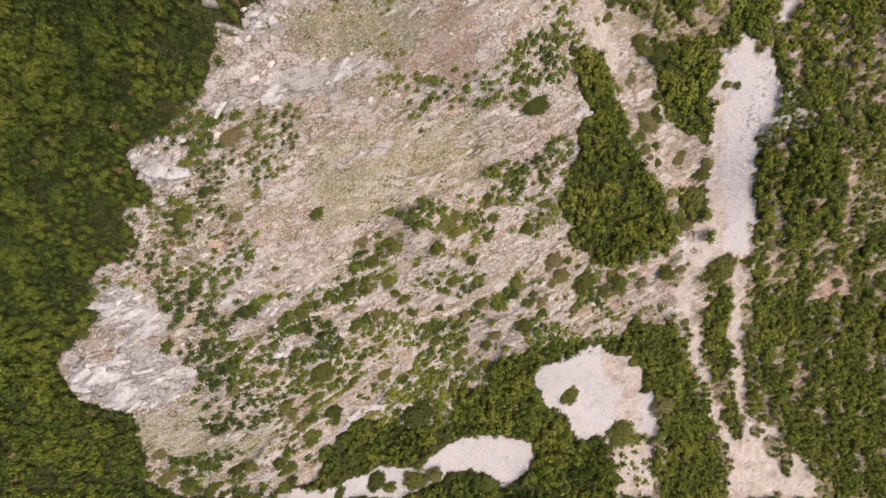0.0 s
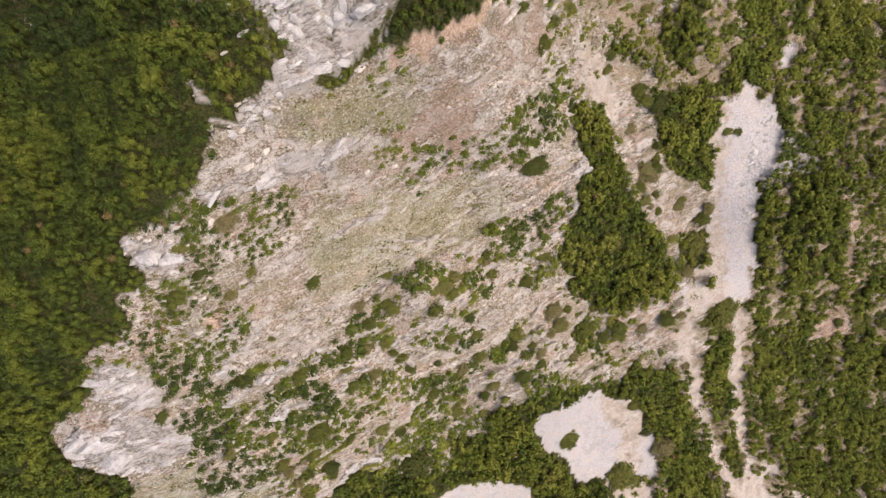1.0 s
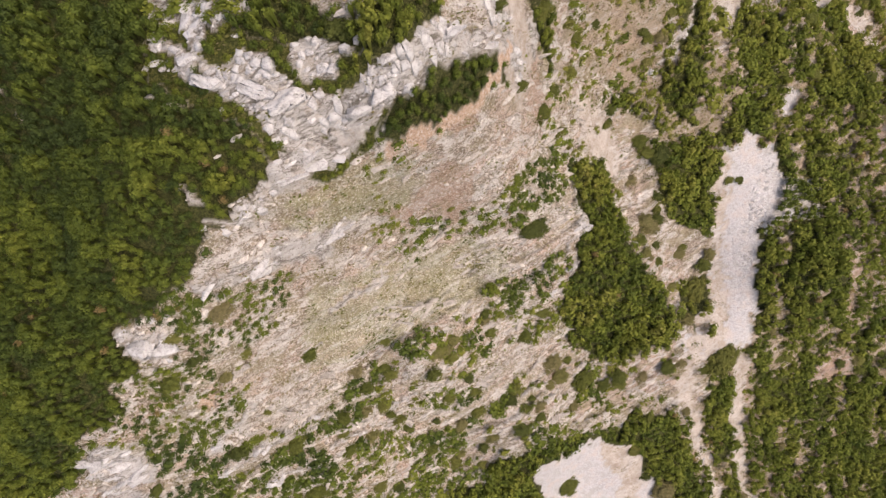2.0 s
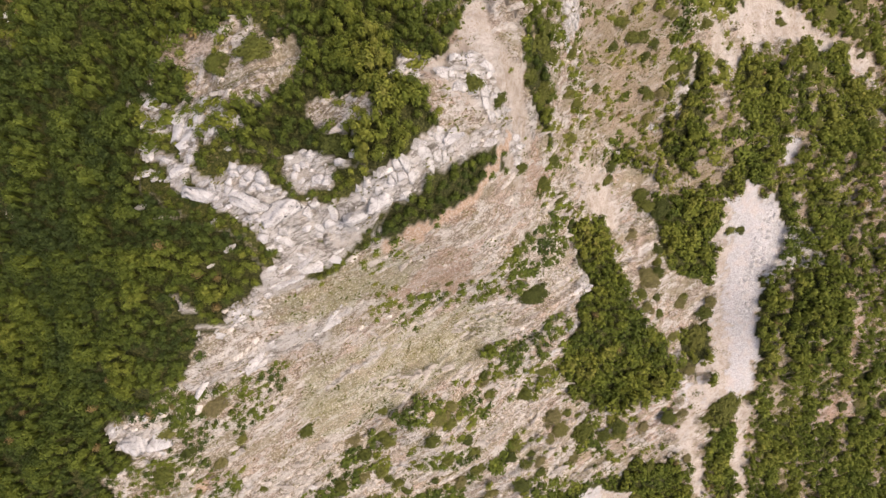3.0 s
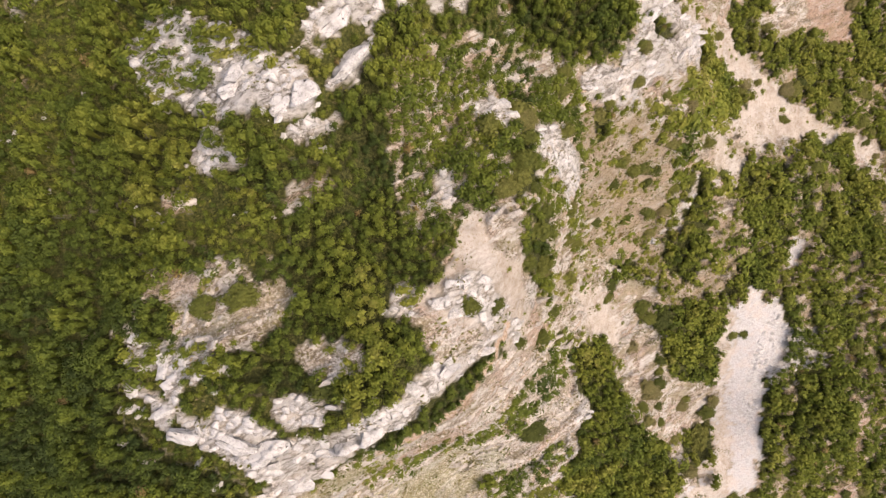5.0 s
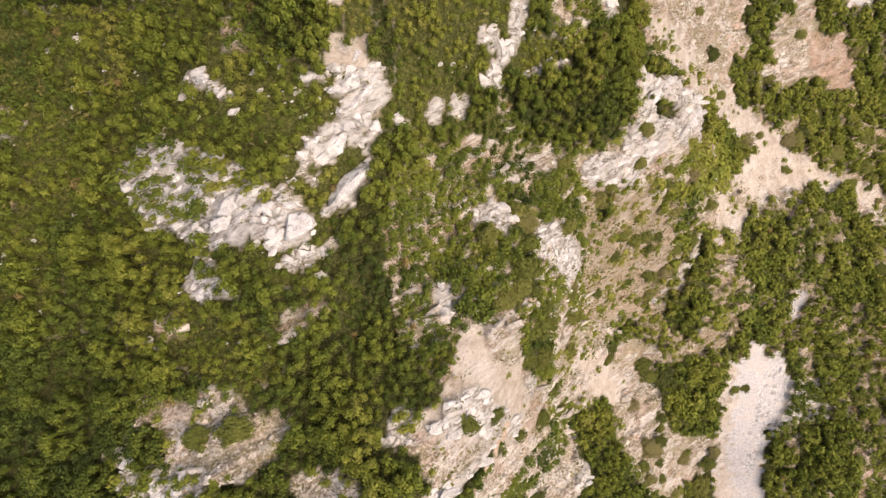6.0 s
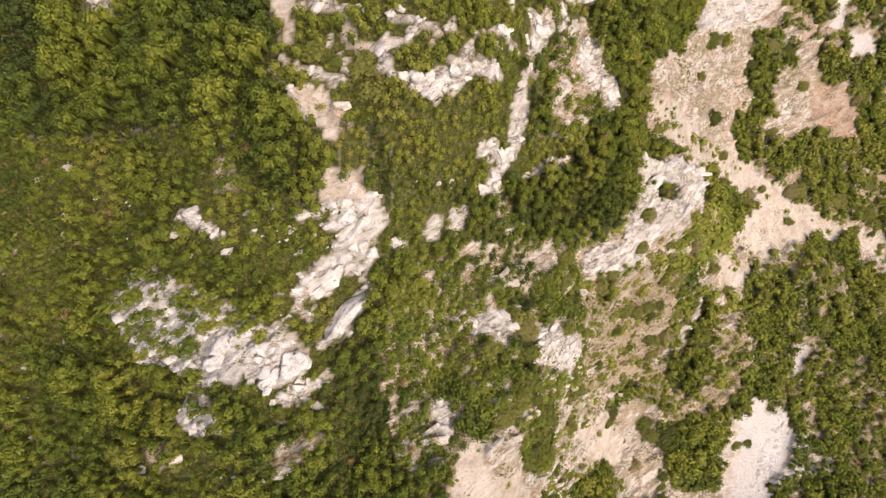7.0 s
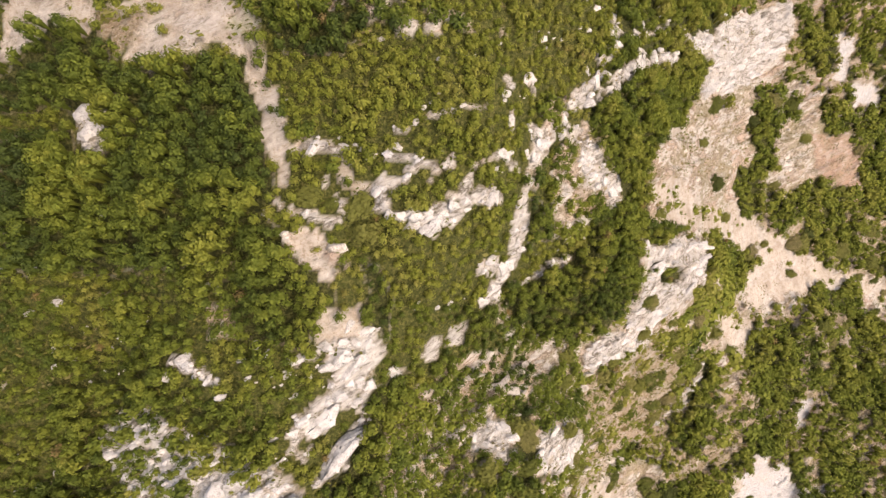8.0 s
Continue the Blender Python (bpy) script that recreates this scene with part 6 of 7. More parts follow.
def mesh_from(name, verts, faces, mat, smooth=False, per_face=None):
    """A mesh of faces that all have the same number of corners."""
    me = bpy.data.meshes.new(name)
    n, k = faces.shape
    me.vertices.add(len(verts))
    me.vertices.foreach_set("co", np.asarray(verts, np.float32).ravel())
    me.loops.add(n * k)
    me.loops.foreach_set("vertex_index", faces.astype(np.int32).ravel())
    me.polygons.add(n)
    me.polygons.foreach_set("loop_start", np.arange(0, n * k, k, dtype=np.int32))
    me.polygons.foreach_set("use_smooth", np.full(n, smooth))
    me.update(calc_edges=True)
    if per_face is not None:
        me.attributes.new("tint", "FLOAT", "FACE").data.foreach_set("value", np.asarray(per_face, np.float32))
    me.materials.append(mat)
    return me


def looseness(x, y):
    """How thickly broken chips lie: all over the cliff, thinly on the earthy slopes east and north of it."""
    return 0.25 + 0.75 * np.clip((24 - x) / 8, 0, 1) * np.clip((46 - y) / 10, 0, 1)


def build_ground():
    def axis(stretches, reach):
        inner = np.concatenate([np.arange(a, b, s) for a, b, s in stretches])
        out = np.cumsum(1.2 * 1.45 ** np.arange(16))
        out = out[out < reach]
        return np.concatenate([inner[0] - out[::-1], inner, inner[-1] + out])

    xs = axis([(-64, -50, 0.6), (-50, 22, 0.27), (22, 106, 0.46)], 1900)
    ys = axis([(-48, 116, 0.33)], 1900)
    gx, gy = (a.ravel() for a in np.meshgrid(xs, ys))
    scrub, soil = survey(gx, gy)
    z = ground(gx, gy, soil)
    w, h = len(xs), len(ys)
    i = (np.arange(h - 1)[:, None] * w + np.arange(w - 1)).ravel()
    me = mesh_from("ground", np.stack([gx, gy, z], 1), np.stack([i, i + 1, i + 1 + w, i + w], 1), GROUND, True)
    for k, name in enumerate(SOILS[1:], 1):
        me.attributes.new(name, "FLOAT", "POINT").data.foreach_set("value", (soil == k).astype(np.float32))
    me.attributes.new("loose", "FLOAT", "POINT").data.foreach_set("value", looseness(gx, gy).astype(np.float32))
    return tagged(new("ground", me), "pale limestone hillside with scree slopes, tracks and gravel yards", "ground", kind="structure")


build_ground()

# ---- plants ----
rng = np.random.default_rng(7)


def leaf_ball(leaves, size, seed, jitter=0.24):
    """A unit clump: leaf sprays laid evenly over an uneven dome, round a slim heart of twigs. Returns vertices and four-cornered faces."""
    r = np.random.default_rng(seed)
    k = np.arange(leaves) + 0.5
    z = 1 - 1.38 * k / leaves
    a = k * 2.39996 + r.uniform(-0.35, 0.35, leaves)
    flat = np.sqrt(np.clip(1 - z * z, 0, 1))
    d = np.stack([flat * np.cos(a), flat * np.sin(a), z], 1)
    lump = 1 + 0.13 * np.sin(d[:, 0] * 4.1 + seed) * np.cos(d[:, 1] * 3.7 + 2 * seed) + r.uniform(-0.16, 0.1, leaves)
    c = d * lump[:, None]
    nrm = d + r.normal(size=(leaves, 3)) * jitter + np.array([0, 0, 0.12])
    nrm /= np.linalg.norm(nrm, axis=1)[:, None]
    side = np.cross(nrm, r.normal(size=(leaves, 3)))
    side /= np.linalg.norm(side, axis=1)[:, None]
    up = np.cross(nrm, side)
    s = size * r.uniform(0.7, 1.2, leaves)[:, None]
    corners = np.stack([c - side * s, c - up * s * 0.66 + nrm * s * 0.12, c + side * s, c + up * s * 0.66 + nrm * s * 0.12], 1)
    verts = corners.reshape(-1, 3)
    faces = np.arange(len(verts)).reshape(-1, 4)
    # heart: twigs that spread from the foot to just under the leaves
    ring = []
    for zz, rr in ((-0.75, 0.16), (0.1, 0.74)):
        a = np.arange(4) * math.pi / 2
        ring.append(np.stack([rr * np.cos(a), rr * np.sin(a), np.full(4, zz)], 1))
    heart = np.concatenate(ring + [np.array([[0, 0, 0.74]])])
    k = np.arange(4)
    k2 = (k + 1) % 4
    inner = np.concatenate([np.stack([k, k2, k2 + 4, k + 4], 1), np.array([[4, 5, 6, 8], [6, 7, 4, 8]])])
    faces = np.concatenate([faces, inner + len(verts)])
    return np.concatenate([verts, heart]), faces


def scatter_mesh(name, protos, places, radii, heights, tints, mat, lean=None, stretch=None, feet=None):
    """One mesh of many crowns or stones: each a prototype, turned, scaled and set at its place."""
    allv, allf, allt = [], [], []
    base = 0
    which = rng.integers(0, len(protos), len(places))
    turn = rng.uniform(0, 2 * math.pi, len(places))
    stretch = np.ones(len(places)) if stretch is None else stretch
    if lean is not None:
        turn = np.where(stretch < 1.02, turn, lean + rng.normal(0, 0.3, len(places)))
    for k, (pv, pf) in enumerate(protos):
        sel = np.where(which == k)[0]
        if not len(sel):
            continue
        c, s = np.cos(turn[sel])[:, None], np.sin(turn[sel])[:, None]
        e = stretch[sel][:, None]
        x = (pv[:, 0] * e * c - pv[:, 1] / e * s) * radii[sel][:, None] + places[sel, 0][:, None]
        y = (pv[:, 0] * e * s + pv[:, 1] / e * c) * radii[sel][:, None] + places[sel, 1][:, None]
        z = pv[:, 2] * heights[sel][:, None] + places[sel, 2][:, None]
        if feet is not None:
            z[:, -9:-5] = feet[sel][:, None] - 0.1
        allv.append(np.stack([x, y, z], 2).reshape(-1, 3))
        allf.append((pf[None] + (base + np.arange(len(sel)) * len(pv))[:, None, None]).reshape(-1, pf.shape[1]))
        allt.append(np.repeat(tints[sel], len(pf)))
        base += len(sel) * len(pv)
    return mesh_from(name, np.concatenate(allv), np.concatenate(allf), mat, False, np.concatenate(allt))


def spread(values):
    """Ranks from 0 to 1."""
    out = np.empty(len(values))
    out[np.argsort(values)] = (np.arange(len(values)) + 0.5) / len(values)
    return out


def jittered(x0, x1, y0, y1, step):
    gx, gy = np.meshgrid(np.arange(x0, x1, step), np.arange(y0, y1, step))
    return gx.ravel() + rng.uniform(-0.5, 0.5, gx.size) * step, gy.ravel() + rng.uniform(-0.5, 0.5, gx.size) * step


SHRUBS = [(-14.5, 10.3, 1.01), (11.9, 25.2, 1.88), (1.3, 26.4, 0.45), (48.5, 35.9, 0.86), (46.5, 35.8, 0.85), (22.7, -16.6, 1.98), (34.3, -24.7, 3.06), (38.3, -16.3, 1.04), (32.1, 27.6, 1.82), (-23.6, 12.8, 0.91), (-22.5, 10.8, 0.79), (-19, 11.1, 0.72), (-21, 8.8, 0.84), (-19.4, 15.3, 1.19), (-25.2, 8.4, 1.14), (-10.3, 7.7, 0.97), (4.8, 3.6, 1.11), (1.3, 3.1, 1.00), (-4.3, -1, 1.01), (-5.4, 0.6, 1.06), (-11.5, -2.8, 1.11), (-9, -1.3, 1.29), (-0.7, 7.1, 1.07), (-9.1, 5.3, 1.08), (-0.5, -0.6, 0.61), (13.8, 1.6, 0.84), (17.3, 7, 1.71), (18.9, 4.4, 1.74), (23.4, 3.6, 2.00), (27.3, 2.2, 1.23)]
SHRUBS += [(3.1, -1.9, 1.09), (8.1, -4.8, 1.13), (10.5, 1.5, 1.28), (5.6, 0.2, 1.35), (-11.2, -7.2, 0.75), (-16.1, -9, 2.13), (-17.8, -12.9, 1.20), (-21.5, -13.8, 1.18), (-16.2, -15.6, 1.61), (-4.1, -17.6, 2.99), (-11.4, -29.7, 1.87), (34.5, 22.6, 0.85), (30.9, 23.6, 1.09), (40.1, 25.2, 0.99), (46.4, 24.4, 1.23), (43.9, 18.1, 2.48), (41.4, 13.3, 1.42), (38.3, 5.1, 1.44), (29.9, 3.7, 1.44), (49.3, 6.3, 2.63), (33.9, 3.7, 1.24), (36.9, -4.3, 1.08), (-22.7, -0.8, 1.12), (-17, -0.8, 1.33), (-12, 1.7, 1.23), (-19, 4, 0.54), (-6.1, 7.1, 0.91), (-6.6, 11.3, 0.65), (6.8, 12, 0.99), (14.7, 14.7, 1.21)]
SHRUBS += [(12.4, 11.2, 1.41), (-6.4, 1.4, 0.81), (6.9, -6.5, 0.96), (21.7, -0.7, 1.19), (12.5, -3.3, 1.31), (2.4, -9.3, 1.17), (-1.2, -5.3, 1.28), (-8.6, -10.1, 1.24), (-21.8, -9, 0.95), (30.2, 40.3, 1.24), (24.1, 42, 0.67), (-14.8, 40.5, 1.19), (-12.1, 41.2, 1.26), (2.8, 40.6, 0.88), (5.1, 40.6, 0.71), (9, 47, 1.12), (8.1, 44.4, 0.71), (9.7, 48.8, 0.92), (11.4, 37.1, 1.30), (14.6, 36.9, 0.93), (6.8, 50.3, 1.09), (-6.9, 35.1, 0.97), (11, 43.8, 0.47), (14, 50.2, 0.80), (27.8, 53.1, 1.03), (24.1, 41.6, 0.75), (31.1, 38.7, 1.24), (19.1, 50.4, 0.85), (16.3, 47.8, 0.83), (32.1, 56.2, 0.95)]
SHRUBS += [(25.3, 57.1, 1.01), (7.9, 37.1, 0.91), (8.3, 50.1, 0.66), (21.3, 66.2, 0.69), (22.1, 74.6, 0.80), (35.6, 81, 1.35), (49.7, 95.7, 1.54), (54, 95.9, 1.22), (58.5, 75.8, 1.71), (-3.6, 71.5, 0.94), (-3.3, 70.1, 0.89), (-6.3, 72, 0.87), (-5.1, 71.7, 0.54), (68.2, 74.9, 1.81), (76.2, 73.3, 1.47), (51.7, 84, 1.26), (46.4, 92.6, 1.18), (25.9, 64.1, 0.77), (20.7, 63.1, 0.83), (36.5, 62.2, 1.02), (34.5, 57.7, 1.03), (56.6, 70.8, 0.76), (33, 85.6, 0.71), (57.6, 91.4, 1.09), (46.2, 72.9, 1.05), (29.6, 60.4, 0.72), (17.4, 60.5, 0.70), (11.8, 61.5, 0.67), (7.2, 56.4, 1.13), (7.6, 55.5, 1.21)]
SHRUBS += [(7.5, 53.8, 0.92), (7.2, 51.6, 1.27), (4.4, 54.1, 0.99), (5.6, 49.4, 1.16), (10.5, 47.4, 0.98), (10, 44.2, 1.34), (11.6, 55.6, 0.92), (20.4, 66.2, 0.68), (11.5, 59.4, 0.82), (16.2, 59.1, 1.03), (23.6, 41.3, 0.66), (33.3, 38.4, 1.97), (23.6, 56.8, 1.13), (8.3, 44.2, 0.92), (31.1, 28.4, 1.44), (33.2, 28.7, 1.29), (33.7, 25.2, 0.84), (30.4, 25.5, 0.99), (32.5, 23.1, 0.74), (39.6, 24.3, 1.49), (45.5, 22.5, 1.45), (28.7, 34.3, 1.06), (25.2, 57.2, 1.08), (14.2, 50.8, 0.73), (32, 56.3, 0.94), (26.1, 62.6, 0.93), (30.5, 64.2, 0.97), (57, 75.5, 1.70), (46.7, 73.8, 1.14), (35.4, 90.8, 1.32)]
SHRUBS += [(49.8, 75, 0.81), (57.5, 70.7, 0.57), (21.1, 66.1, 0.81), (-4.8, -30.2, 2.11), (-1.4, -29, 1.58), (-9.1, -31.2, 1.26), (7.8, -31.9, 1.97), (-16.8, -30.5, 1.19), (1.1, -30, 1.38), (35.1, -10.6, 1.33), (17.2, -18.4, 1.29), (-11.4, -29.8, 1.87), (42.3, -19.3, 2.35), (40.4, -26.4, 0.95), (48.1, 5.8, 2.73)]
BOULDERS = [(-21.4, 31.1, 0.53), (-15.9, 29.8, 0.44), (-14.8, 28.1, 0.45), (-15.4, 24.1, 0.35), (-21.6, 33.3, 0.37), (-20.5, 34.8, 0.56), (-19.9, 33.3, 0.52), (-18, 33.4, 0.64), (-16.6, 36.4, 0.39), (-17.6, 35.5, 0.39), (58.5, 34.4, 0.84), (63.1, 31.8, 0.76), (-24.3, 14.6, 0.44), (-23.4, 14.9, 0.44), (-3.5, 64.3, 0.56), (-4.4, 64.6, 0.41), (-13.5, 62.9, 0.46), (-12.1, 61.7, 0.36), (-10.2, 62.8, 0.26), (-9.8, 61.8, 0.26), (-9.7, 55, 0.62), (-7, 62.8, 0.47), (-8.7, 63.2, 0.26), (31.9, 96.3, 1.15), (0.8, 70.9, 0.88), (-0.6, 70.6, 0.66), (4.4, 72.8, 0.65), (-6, 74.9, 0.64), (8.2, 77.3, 0.72), (-19.5, 76.1, 0.59)]
BOULDERS += [(-23.8, 68, 0.31), (-17.8, 72.9, 0.26), (-39.6, -8.1, 2.3), (-38.3, -10.5, 1.97), (-41.5, -7.8, 1.49), (-7.7, 61.9, 0.27), (-19.3, 71.3, 0.23), (-7.5, 60.6, 0.27), (-13.8, 60.5, 0.2), (-23.2, 63.1, 0.29), (-23.2, 62.1, 0.25), (50.8, -14.3, 0.68), (-8.7, 58.1, 0.3), (-16.5, 60.2, 0.25), (-20.6, 33.5, 0.55), (-16.4, 26.9, 0.3)]
# larger outcrop blocks: east, north, half-length, half-width, bearing of the long side
CRAGS = [(-6.0, 58.8, 1.5, 0.8, 35), (-4.9, 62.8, 0.8, 0.6, 30), (-5.3, 56.6, 2.2, 0.65, 50), (-8.0, 54.0, 1.1, 0.9, 30), (-9.2, 53.1, 0.8, 0.5, 40), (-12.5, 54.0, 0.8, 0.6, 20), (-4.1, 62.3, 1.0, 0.4, 45), (-26.3, 12.1, 1.3, 0.9, -20), (-24.4, 12.0, 1.2, 0.8, 10), (-16.6, 31.7, 1.1, 0.8, -10), (-13.2, 31.1, 1.6, 0.8, -25), (-11.0, 30.7, 1.5, 0.8, 30), (-6.1, 30.6, 1.2, 0.7, 30), (-4.3, 31.5, 1.0, 0.7, 30)]


def grow_scrub():
    """Scrub over the whole hill, by its share of cover. Returns the lone bushes too."""
    sites = []
    for pace, low, high in ((0.54, 50, 999), (0.74, 26, 50), (0.93, -999, 26)):
        x, y = jittered(-62, 106, -48, 116, pace)
        z = land(x, y)
        keep = (z >= low) & (z < high) & (x > -62 + (y + 20) * 0.29) & (y < 91 + np.clip(x - 6, 0, 60) * 0.6) & (x < 106 - np.clip(y - 30, 0, 99) * 0.2)
        sites.append(np.stack([x, y, z, np.full(len(x), pace)])[:, keep])
    x, y, z, pace = np.concatenate(sites, 1)
    scrub, soil = survey(x, y)
    # scrub thins out over a stride or two on either side of a border
    stride = np.where(np.isin(soil, [SOILS.index("gravel"), SOILS.index("tan")]), 0.2, 0.45)
    own_share = scrub
    scrub = survey(x + rng.normal(0, 1, len(x)) * stride, y + rng.normal(0, 1, len(x)) * stride)[0]
    scrub = np.where(own_share > 0.55, np.maximum(own_share, scrub), scrub)
    u, v = along(x, y)
    bare = np.isin(soil, [SOILS.index(s) for s in ("scree", "white", "red", "grass", "rock")])
    scrub = np.where(bare & (scrub > 0.25) & (scrub < 0.7), scrub * 1.42, scrub)
    clump = np.where(bare, swell(u / 3.6, v / 1.5, 50) + 0.45 * rng.uniform(-1, 1, len(x)), swell(x / 2.2, y / 2.2, 51) + 1.3 * rng.uniform(-1, 1, len(x)))
    keep = spread(clump) < scrub
    # bushes keep clear of open rock and yards by their own half-width
    open_ground = [SOILS.index(s) for s in ("white", "gravel", "rock")]
    for ox, oy in ((0.5, 0), (-0.5, 0), (0, 0.5), (0, -0.5)):
        share, kind = survey(x + ox * pace, y + oy * pace)
        keep &= ~(np.isin(kind, open_ground) & (share < 0.3) & (rng.uniform(size=len(x)) < 0.75))
    for sx, sy, sr in SHRUBS:
        keep &= np.hypot(x - sx, y - sy) > sr * 0.9
    x, y, z, pace, scrub, soil = x[keep], y[keep], z[keep], pace[keep], scrub[keep], soil[keep]
    g = ground(x, y, soil)
    patch = swell(x / 7, y / 7, 52)
    thick = np.clip(scrub, 0.3, 1.0)
    lone = scrub < 0.7
    hill = (x < 18) & (y > 28)
    wood = np.isin(soil, [SOILS.index("litter")]) & ~lone
    cell = np.interp(pace, [0.56, 0.95], [2.6, 3.4])
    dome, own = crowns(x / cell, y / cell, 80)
    r = pace * np.where(lone, rng.gamma(4.5, 0.14, len(x)).clip(0.3, 1.25), rng.uniform(0.46, 0.70, len(x)) * (0.9 + 0.2 * dome)) * (0.75 + 0.3 * thick) * (1 + 0.2 * patch)
    stretch = np.where(lone & (x < 30), rng.uniform(1.05, 1.4, len(x)), 1.0)
    bank = np.isin(soil, [SOILS.index(s) for s in ("scree", "red", "grass")]) & (scrub > 0.55)
    r = np.where(bank, r * np.where(y > 40, 1.25, 1.15), r)
    low = np.isin(soil, [SOILS.index("dry"), SOILS.index("heath")]) & ~lone
    r = np.where(low, r * np.where(own > 0.55, 1.0, 0.8), r)
    moor = (soil == SOILS.index("heath")) & ~lone & (y > 66) & (x > -9)
    canopy = np.where(lone | bank, 0.0, dome * np.interp(pace, [0.56, 0.95], [1.0, 1.15]) * (0.6 + 0.9 * own)) * np.where(wood, np.where(hill, 1.5, 1.15), 1.0) * np.where(low & (own < 0.55), 0.25, 0.9) * np.where(moor, 0.3, 1.0)
    h = r * np.where(lone, rng.uniform(0.75, 1.1, len(x)), rng.uniform(1.1, 1.7, len(x))) * np.where(bank, np.where(y > 40, 0.85, 0.65), 1.0) * np.where(x > 36, 0.8, 1.0)
    west = np.clip((-12 - x) / 10, 0, 1) * np.clip((70 - y) / 12, 0, 1)
    # the dome term paints shade: crown rims tinted darker, middles lighter
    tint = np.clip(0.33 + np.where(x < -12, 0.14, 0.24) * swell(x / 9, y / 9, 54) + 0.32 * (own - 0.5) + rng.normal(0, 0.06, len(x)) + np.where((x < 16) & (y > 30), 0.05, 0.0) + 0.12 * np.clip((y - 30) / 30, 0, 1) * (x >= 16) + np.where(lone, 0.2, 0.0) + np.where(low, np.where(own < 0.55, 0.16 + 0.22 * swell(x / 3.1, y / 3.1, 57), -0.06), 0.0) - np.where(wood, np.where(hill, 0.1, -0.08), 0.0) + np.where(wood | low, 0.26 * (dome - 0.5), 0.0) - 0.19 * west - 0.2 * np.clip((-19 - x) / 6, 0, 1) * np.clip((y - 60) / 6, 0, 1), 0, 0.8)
    tint = np.where(x > 36, 0.17 + 0.68 * tint, tint) + 0.26 * np.exp(-((x + 22) / 9) ** 2 - ((y - 48) / 6) ** 2) + 0.16 * np.exp(-((x + 22) / 8) ** 2 - ((y - 60) / 6) ** 2)
    tint = np.where(moor, 0.38 + 0.62 * tint, tint)
    # here and there a shrub that has turned rusty or dried out
    tint = np.where(rng.uniform(size=len(x)) < 0.005, 0.98, tint)
    alone = np.zeros(len(x), bool)
    alone[np.argsort(np.where(lone & (scrub < 0.6), -r, 0.0))[:160]] = True
    SHRUBS.extend(zip(x[alone].tolist(), y[alone].tolist(), (1.15 * r[alone]).tolist()))
    k = ~alone
    return np.stack([x, y, g + 0.35 * h + canopy], 1)[k], r[k], h[k], tint[k], stretch[k], g[k]


SPOT, SPAN, RISE, TINT, LONG, FOOT = grow_scrub()
near = SPOT[:, 2] > 44
near_balls = [leaf_ball(36, 0.30, 100 + k) for k in range(7)]
far_balls = [leaf_ball(18, 0.44, 200 + k) for k in range(7)]
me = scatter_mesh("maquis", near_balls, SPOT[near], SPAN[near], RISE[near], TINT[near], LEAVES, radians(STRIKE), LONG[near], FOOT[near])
tagged(new("maquis", me), "dense evergreen maquis scrub of rounded green bushes", "scrub", kind="stuff")
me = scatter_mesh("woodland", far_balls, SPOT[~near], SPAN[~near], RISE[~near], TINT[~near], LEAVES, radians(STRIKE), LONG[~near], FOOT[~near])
tagged(new("woodland", me), "dark green low woodland and bushes on the lower slopes", "woodland", kind="stuff")


def grow_surroundings(box, step, leaves, spare):
    """Scrub on the country all round the hill, coarser the farther out it grows."""
    x, y = jittered(*box, step)
    away = (x < -62 + (y + 20) * 0.29) | (x > 106 - np.clip(y - 30, 0, 99) * 0.2) | (y < -48) | (y > 91 + np.clip(x - 6, 0, 60) * 0.6)
    if spare:
        away &= (x < spare[0]) | (x > spare[1]) | (y < spare[2]) | (y > spare[3])
    keep = away & (spread(swell(x / 14, y / 14, 91) + rng.uniform(-0.5, 0.5, len(x))) < 0.85)
    x, y = x[keep], y[keep]
    r = step * rng.uniform(0.42, 0.72, len(x))
    z = ground(x, y, np.full(len(x), SOILS.index("litter")))
    balls = [leaf_ball(leaves, 1.9 / math.sqrt(leaves), 250 + k) for k in range(5)]
    tint = np.clip(0.36 + 0.2 * swell(x / 9, y / 9, 54) + rng.normal(0, 0.12, len(x)), 0, 0.8)
    return scatter_mesh("surrounding_scrub", balls, np.stack([x, y, z + 0.3 * r], 1), r, 0.85 * r, tint, LEAVES, feet=z)


me = grow_surroundings((-105, 145, -90, 155), 2.7, 12, None)
tagged(new("surrounding_scrub", me), "green scrub on the country round the hill", "scrub", kind="stuff")
me = grow_surroundings((-170, 210, -160, 220), 5.5, 10, (-105, 145, -90, 155))
tagged(new("distant_scrub", me), "dark green scrub farther off round the hill", "scrub", kind="stuff")


